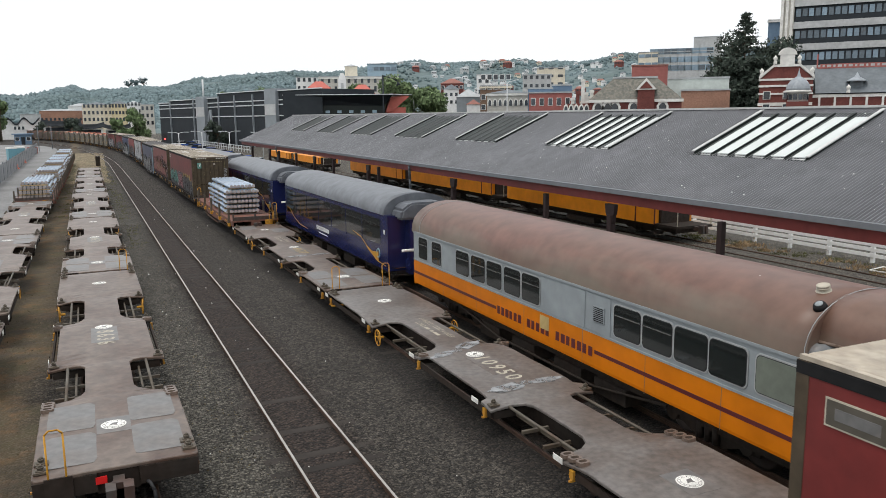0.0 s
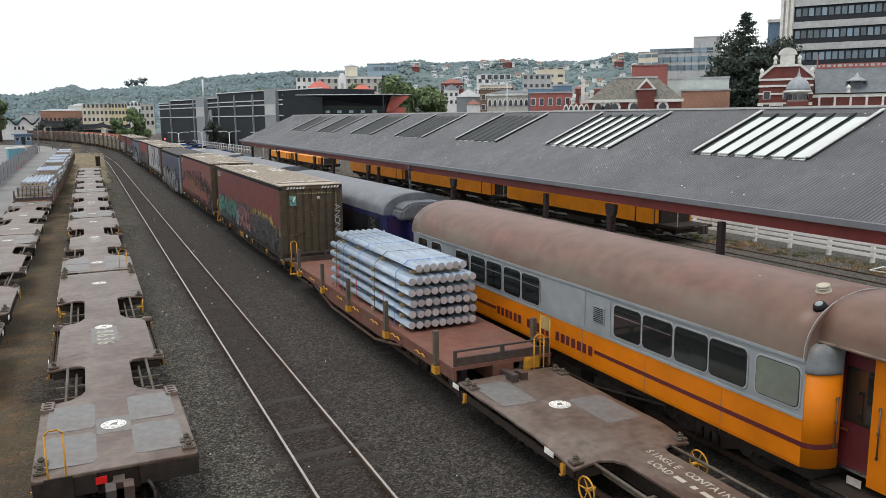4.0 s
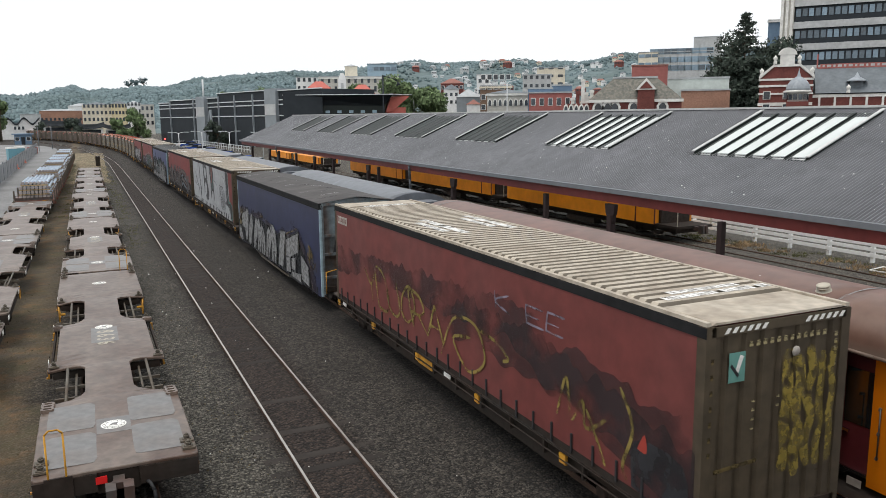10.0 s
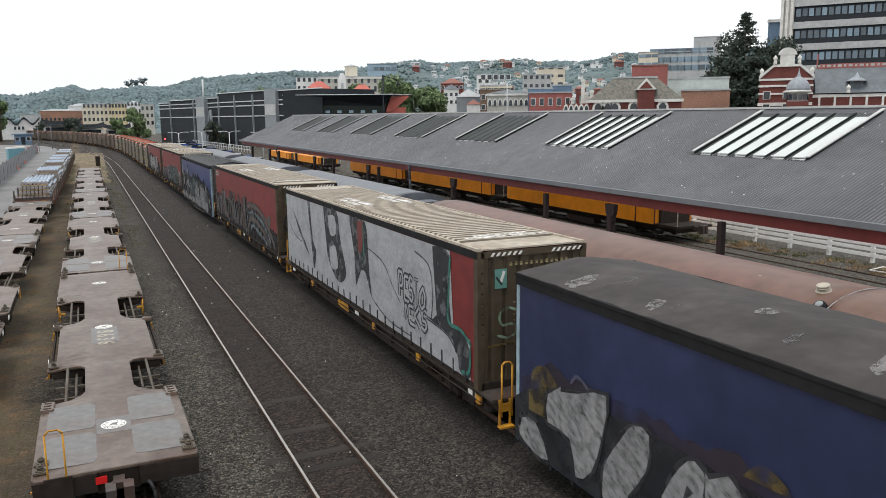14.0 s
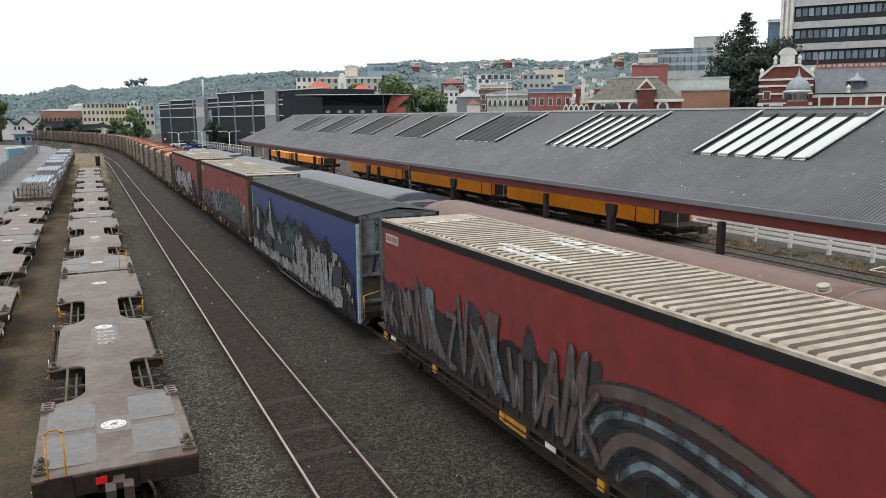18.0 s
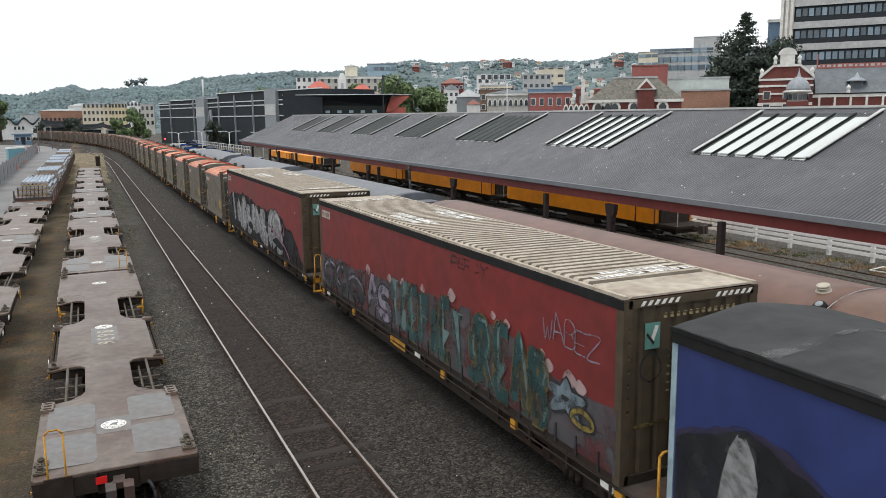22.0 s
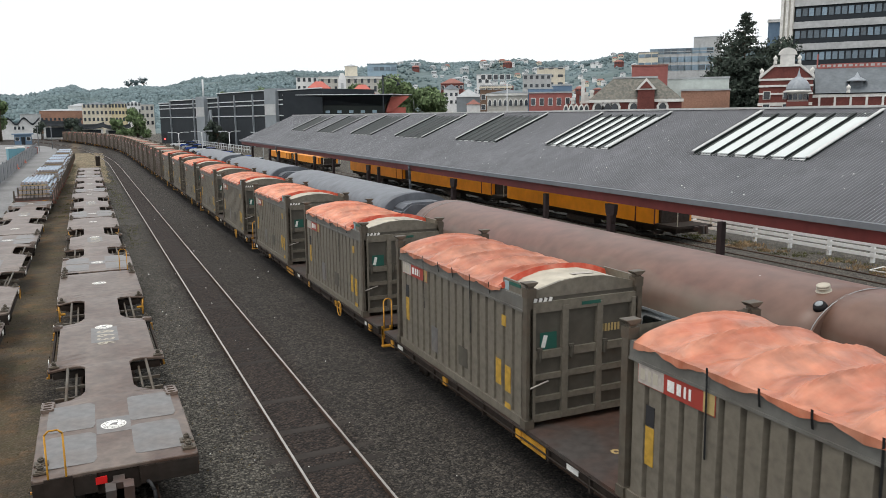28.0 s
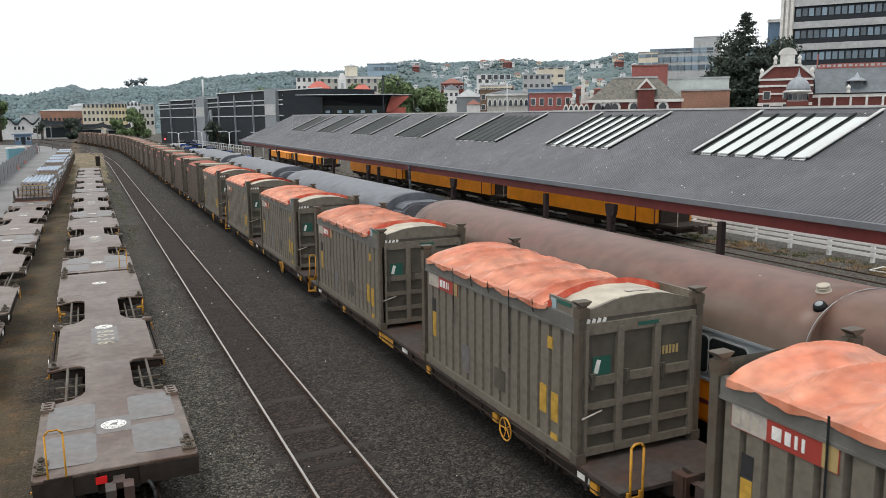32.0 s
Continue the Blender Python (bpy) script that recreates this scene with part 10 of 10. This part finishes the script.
for i in range(5):
    part("pale_display", boxed((-3.0 + 2.2 * i, -2.2 + 2.2 * i, 0.93, 0.99, 7.3, 7.8)), M_BLUEPANEL, gp)
bm = bmesh.new()
cyl(bm, (7.8, -1.0, 0), (7.8, -1.0, 14.2), 0.14, 8)
tube(bm, [(7.8, -1, 14), (9.6, -1, 13.6), (10.6, -1, 13.0)], 0.08, 6)
cyl(bm, (10.5, -1, 12.9), (10.7, -1, 12.3), 0.15, 8, r2=0.45)
lp = tagged(part("street_lamp", bm, M_DARKCLAD, None, at=pose(44.3, 143.3, -0.12, 0, 0, -17.2)), "dark pole with bell-shaped lantern by the pavilion", "street lamp")


def pyramid(name, label, x, y, yaw, w, d, z0, z1, mat):
    t = thing(name, pose(x, y, -0.12, 0, 0, yaw), label, "building")
    part("wall", boxed((-w / 2, w / 2, 0, d, 0, z0)), M_WHITEWALL, t)
    bm = bmesh.new()
    a = [bm.verts.new(c) for c in ((-w / 2 - 0.4, -0.4, z0), (w / 2 + 0.4, -0.4, z0), (w / 2 + 0.4, d + 0.4, z0), (-w / 2 - 0.4, d + 0.4, z0))]
    b = [bm.verts.new(c) for c in ((-0.8, d / 2, z1), (0.8, d / 2, z1))]
    for f in ((a[0], a[1], b[1], b[0]), (a[1], a[2], b[1]), (a[2], a[3], b[0], b[1]), (a[3], a[0], b[0]), a[::-1]):
        bm.faces.new(f)
    part("roof", bm, mat, t, "salmon red hipped roof")


pyramid("hipped_roof_house", "building with salmon red hipped roof behind the museum", 48.0, 171.5, -15.6, 8.6, 7, 11.3, 14.6, M_SALMON)
pyramid("hipped_roof_house", "smaller building with salmon red hipped roof", 57.5, 170, -18.5, 6.2, 6, 11.2, 13.9, M_SALMON)
cl = thing("clock_tower", pose(51, 164, -0.12, 0, 0, -17), "slim white stepped tower", "tower")
part("shaft", boxed((-0.85, 0.85, 0, 1.7, 0, 14.6)), M_WHITEWALL, cl)
part("crown", boxed((-0.65, 0.65, 0.2, 1.5, 14.6, 15.4), (-0.4, 0.4, 0.4, 1.3, 15.4, 15.9)), M_WHITEWALL, cl)
part("louvre", boxed((-0.3, 0.3, -0.03, 0, 12.2, 13.8)), M_GREYWALL, cl)

# ---- walled garden with upswept roofs ----
cg = thing("garden_wall", pose(-22, 329, -0.12, 0, 0, 3.7), "white garden wall with wavy dark tiled coping", "wall")
bm = bmesh.new()
n = 28
top = [(-7.5 + 15.0 * i / n, 6.6 + 1.1 * math.cos(i * 0.62 + 1.2)) for i in range(n + 1)]
for p, q in zip(top, top[1:]):
    slab(bm, [(p[0], 0), (q[0], 0), (q[0], q[1] - 0.3), (p[0], p[1] - 0.3)], 0, 0.4, "y")
part("wall", bm, M_WHITEWALL, cg)
bm = bmesh.new()
for p, q in zip(top, top[1:]):
    slab(bm, [(p[0], p[1] - 0.3), (q[0], q[1] - 0.3), (q[0], q[1] + 0.4), (p[0], p[1] + 0.4)], -0.4, 0.8, "y")
part("coping", bm, M_DARKCLAD, cg, "dark tiled wavy coping")
for i in range(3):
    part("window", window_mesh(0.7, 1.1, M_WINDOW), None, cg, at=pose(-0.8 + 1.3 * i, -0.02, 4.2))


def upswept(x, y, w, d, z0, rise, label):
    t = thing("garden_pavilion", pose(x, y, -0.12), label, "pavilion", "garden pavilions")
    part("wall", boxed((-w / 2 + 0.8, w / 2 - 0.8, 0, d, 0, z0)), M_WHITEWALL, t)
    part("screen", boxed((-w / 2 + 1.6, w / 2 - 1.6, -0.1, -0.004, 0.5, z0 - 0.4)), M_DARKCLAD, t)
    bm = bmesh.new()
    rows = []
    for i in range(13):
        u = -1 + 2 * i / 12
        lift = 0.9 * abs(u) ** 3
        rows.append([bm.verts.new((u * w / 2, -1.2, z0 + lift)), bm.verts.new((u * w / 2 * 0.98, d * 0.25, z0 + rise * 0.45 + lift)), bm.verts.new((u * w / 2 * 0.95, d / 2, z0 + rise + lift)), bm.verts.new((u * w / 2, d + 1.2, z0 + lift))])
    for p, q in zip(rows, rows[1:]):
        for j in range(3):
            bm.faces.new((p[j], p[j + 1], q[j + 1], q[j]))
    bmesh.ops.solidify(bm, geom=bm.faces[:], thickness=0.35)
    part("roof", bm, M_DARKCLAD, t, "dark tiled upswept roof")


upswept(-7.5, 332, 14, 8, 4.6, 2.0, "dark roofed garden pavilion with upswept eaves")
upswept(1.5, 322, 12, 7, 3.6, 1.7, "lower garden pavilion with upswept eaves")
upswept(12, 330, 10, 7, 3.2, 1.5, "small garden pavilion near trees")

# ---- trees in town ----
tree(66, 199, 16.3, 13, 31, "broad green street tree behind the museum", leaves=7000, leaf=0.5, low=0.1)
tree(75, 197, 17.2, 15, 32, "broad green street tree with full crown", leaves=9000, leaf=0.5, low=0.1)
tree(84, 190, 15.0, 13, 33, "broad green street tree beside the station", leaves=7000, leaf=0.5, low=0.1)
for i, (x, y, h, w) in enumerate(((50, 316, 19, 10), (58, 320, 19.5, 10), (66, 322, 20, 11), (75, 318, 19.5, 10), (84, 300, 20, 10), (96, 296, 20.5, 10), (112, 296, 20, 9))):
    tree(x, y, h, w, 40 + i, "green tree showing over the roofs", leaves=2600, leaf=0.6, low=0.1)
tree(19, 326, 11.5, 10, 50, "small green tree by the garden", leaves=3600, leaf=0.5, low=0.02)
tree(12, 318, 7.5, 6, 51, "light green shrub tree by the garden", leaves=1200, leaf=0.5, low=0.0)
tree(-25.5, 302, 14.0, 12, 52, "dense green tree by the road", leaves=4500, leaf=0.6, low=0.0)
tree(-32, 300, 14.5, 12, 53, "dense green tree by the road", leaves=4000, leaf=0.6, low=0.0)
tree(-4, 318, 7.5, 7, 54, "dark tree before the pavilions", M_NEEDLE, 2000, 0.5, low=0.0)
tree(29.5, 196, 6.0, 6, 55, "dark tree before the museum wall", M_NEEDLE, 1600, 0.4, low=0.1)
tree(-14, 322, 6.5, 5, 56, "dark shrub by the garden wall", M_NEEDLE, 400, 0.5)
for i, (az, r, h) in enumerate(((3.0, 1120, 16), (3.9, 1120, 19), (3.4, 1125, 15))):
    tree(r * math.sin(radians(az)), r * math.cos(radians(az)), h, 12, 60 + i, "tall open-crowned pine on the ridge", M_BUSH, 300, 1.1, hill_height(az, r) - 1.5, 0.4)
conifer(157.4, 157.0, 32.5, 25, 71, "large dark conifer with a thin pointed top")
tree(163.2, 156.6, 31.0, 24, 72, "dense dark conifer beside the pointed one", M_NEEDLE, 9000, 0.5, low=0.05)
tree(156.6, 159.0, 16.5, 14, 73, "dark bushy evergreen below the conifer", M_NEEDLE, 5000, 0.5, low=0.0)

# ---- car park by the line: cars, rail fence, lamps ----
M_CARGLASS = material("car_glass", (0.02, 0.025, 0.03), 0.08, vary=0.1, spec=0.8)


def car(x, y, rz, paint, label):
    c = thing("car", pose(x, y, -0.09, 0, 0, rz), label, "car", "parked cars")
    bm = bmesh.new()
    slab(bm, [(-2.1, 0.35), (2.1, 0.35), (2.15, 0.7), (1.9, 0.85), (0.95, 0.92), (-1.6, 0.95), (-2.1, 0.8)], -0.85, 0.85, "x")
    part("body", rounded(bm, 0.06, 2), paint, c)
    bm = bmesh.new()
    slab(bm, [(1.0, 0.9), (0.45, 1.38), (-1.0, 1.42), (-1.65, 0.93)], -0.76, 0.76, "x")
    part("cabin", rounded(bm, 0.08, 2), M_CARGLASS, c)
    part("roof", rounded(boxed((-0.72, 0.72, -1.0, 0.45, 1.37, 1.44)), 0.03), paint, c)
    for sx in (-0.8, 0.8):
        for yy in (-1.35, 1.35):
            part("wheel", shared("carwheel", lambda: mesh_of("wheel", turned([(0.1, -0.1), (0.32, -0.1), (0.32, 0.1), (0.1, 0.1)], 16, "x"), M_BLACK)), None, c, at=pose(sx, yy, 0.32))
    for sx in (-0.6, 0.6):
        part("headlight", boxed((sx - 0.15, sx + 0.15, 2.02, 2.12, 0.62, 0.74)), M_CHROME, c)


M_CARBLUE = material("blue_car_paint", (0.02, 0.07, 0.3), 0.25, vary=0.05, spec=0.6)
M_CARWHITE = material("white_car_paint", (0.7, 0.71, 0.72), 0.25, vary=0.05, spec=0.6)
M_CARSILVER = material("silver_car_paint", (0.4, 0.42, 0.44), 0.25, 0.4, vary=0.05)
for i, (x, y) in enumerate(((20.7, 197.5), (22.1, 190), (20.9, 176), (20.5, 166), (20.1, 156), (19.9, 143.5), (20.1, 134), (19.8, 125), (19.5, 116), (19.5, 108), (19.4, 100.5))):
    car(x, y, 78 + 3 * (i % 3), (M_CARWHITE, M_CARBLUE, M_CARSILVER, M_CARBLUE)[i % 4], ("white", "blue", "silver", "dark blue")[i % 4] + " car parked beside the railway")
wf = thing("rail_fence", pose(0, 0, -0.12), "white tubular fence along the car park", "fence")
for i in range(42):
    x, y = 24.6 + 0.1 * i, 250 - 2.45 * i
    part("fence_post", boxed((x - 0.06, x + 0.06, y - 0.06, y + 0.06, 0, 1.25)), M_BANDWHITE, wf)
    if i < 41:
        for z in (0.55, 1.15):
            bm = bmesh.new()
            cyl(bm, (x, y, z), (x + 0.1, y - 2.45, z), 0.06, 5)
            part("fence_rail", bm, M_BANDWHITE, wf)
for x, y, h in ((11.6, 150, 4.0), (15.0, 145, 4.2), (18.6, 138, 4.2), (22.2, 128, 4.1)):
    l = thing("street_lamp", pose(x + 4, y, -0.12), "white twin-armed car park lamp", "street lamp", "car park lamps")
    bm = bmesh.new()
    cyl(bm, (0, 0, 0), (0, 0, h), 0.07, 8)
    part("pole", bm, M_BANDWHITE, l)
    for sx in (-1, 1):
        bm = bmesh.new()
        tube(bm, [(0, 0, h - 0.1), (sx * 0.6, 0, h + 0.12), (sx * 1.3, 0, h + 0.16)], 0.045, 6)
        part("arm", bm, M_BANDWHITE, l)
        part("lamp_head", boxed((sx * 1.5 - 0.35, sx * 1.5 + 0.35, -0.12, 0.12, h + 0.08, h + 0.2)), M_BANDWHITE, l)
for px, py, h in ((94.5, 170, 14.2), (79, 192, 11.5)):
    l = thing("street_lamp", pose(px, py, -0.12), "tall pale street lamp above the roofs", "street lamp")
    bm = bmesh.new()
    cyl(bm, (0, 0, 0), (0, 0, h), 0.12, 8)
    tube(bm, [(0, 0, h), (0.4, 0, h + 0.5), (3.2, 0, h + 1.1)], 0.08, 6)
    part("pole", bm, M_BANDWHITE, l)

# ---- signal and point indicator ----
sg = thing("railway_signal", pose(13.2, 150, -0.12), "railway signal showing a red light", "railway signal")
bm = bmesh.new()
cyl(bm, (0, 0, 0), (0, 0, 3.3), 0.08, 8)
part("post", bm, M_DARKCLAD, sg)
part("head", rounded(boxed((-0.3, 0.3, -0.15, 0.15, 2.6, 3.9)), 0.08), M_BLACK, sg)
glow = bpy.data.materials.new("red_signal_glow")
glow.use_nodes = True
gb = glow.node_tree.nodes["Principled BSDF"]
gb.inputs["Base Color"].default_value = (0.8, 0.01, 0.01, 1)
gb.inputs["Emission Color"].default_value, gb.inputs["Emission Strength"].default_value = (1, 0.03, 0.03, 1), 6.0
bm = bmesh.new()
cyl(bm, (0, -0.2, 3.0), (0, -0.14, 3.0), 0.16, 14)
part("lens", bm, glow, sg, "lit red signal lens")
pt = thing("point_lever", pose(1.5, 121, -0.12), "dark rusty point lever box beside the track", "point lever")
part("lever_box", rounded(boxed((-0.3, 0.3, -0.3, 0.3, 0, 1.35)), 0.12, 2), M_UNDER, pt)

# ---- beside the service road ----
M_MESH = material("pale_screen_mesh", (0.3, 0.31, 0.32), 0.7, vary=0.25, grain=3, stain=0.5)
rf = thing("mesh_fence", pose(0, 0, -0.12), "grey screened security fence along the road", "fence")
for i in range(22):
    x, y = -7.9 - 0.055 * i, 70 + 5.2 * i
    part("fence_post", shared("mfp", lambda: mesh_of("fence_post", boxed((-0.05, 0.05, -0.05, 0.05, 0, 2.0)), M_GUTTER)), None, rf, at=pose(x, y, 0))
    part("fence_panel", shared("mfpan", lambda: mesh_of("fence_panel", boxed((-0.015, 0.015, 0.06, 5.14, 0.08, 1.85)), M_MESH)), None, rf, at=pose(x, y, 0, 0, 0, 0.6))
for i in range(2):
    x, y = -10.6 + 1.0 * i, 141 + 2.4 * i
    t = thing("portable_toilet", pose(x, y, -0.12, 0, 0, 20), "teal portable toilet cabin with white roof", "portable toilet", "portable toilets")
    part("cabin", rounded(boxed((-0.6, 0.6, -0.6, 0.6, 0, 2.1)), 0.05), M_TEALPAINT, t)
    part("roof", rounded(boxed((-0.64, 0.64, -0.64, 0.64, 2.1, 2.35)), 0.1), M_WHITE, t)
    part("door", boxed((-0.4, 0.4, -0.63, -0.6, 0.1, 1.95)), M_TEALPAINT, t)
M_CONE = material("orange_cone", (0.8, 0.13, 0.04), 0.5, vary=0.1)
for x, y in ((-8.7, 136), (-8.75, 138.5), (-8.5, 119)):
    t = thing("traffic_cone", pose(x, y, -0.09), "orange traffic cone on the road edge", "traffic cone", "traffic cones")
    part("cone", turned([(0.24, 0.05), (0.22, 0.06), (0.05, 0.9), (0.04, 0.9)], 12), M_CONE, t)
    part("base", boxed((-0.3, 0.3, -0.3, 0.3, 0, 0.05)), M_CONE, t)
hut = thing("site_hut", pose(-15.8, 253, -0.12, 0, 0, 4), "small blue-grey site hut with overhanging roof", "hut")
part("wall", boxed((-2.2, 2.2, 0, 3, 0, 2.8)), M_BLUEWALL, hut)
part("roof", boxed((-2.8, 2.8, -0.6, 3.4, 2.8, 3.1)), M_BLUEWALL, hut)
part("door", boxed((-0.5, 0.5, -0.05, 0, 0, 2.1)), M_DARKCLAD, hut)
for x in (-1.5, 1.4):
    part("window", window_mesh(0.9, 0.9, M_WINDOW, M_WHITEWALL), None, hut, at=pose(x, -0.01, 1.6))
for i, x in enumerate((-9.0, -6.8)):
    l = thing("lamp_pole", pose(x, 190 + 12 * i, -0.12), "slim grey pole by the crossing", "pole")
    bm = bmesh.new()
    cyl(bm, (0, 0, 0), (0, 0, 5.2), 0.08, 8)
    part("pole", bm, M_GUTTER, l)
gate = thing("barrier", pose(-9.5, 175, -0.12), "small red and white barrier frame", "barrier")
bm = bmesh.new()
tube(bm, [(-0.9, 0, 0), (-0.9, 0, 1.3), (0.9, 0, 1.3), (0.9, 0, 0)], 0.07, 6)
part("frame", bm, M_REDPAINT, gate)


# ---- what moves ----
def motions():
    for ob, s, z in RIDERS:
        walk(ob, [(t, ride(s, t, z)) for t in range(0, 33, 2)])


motions()
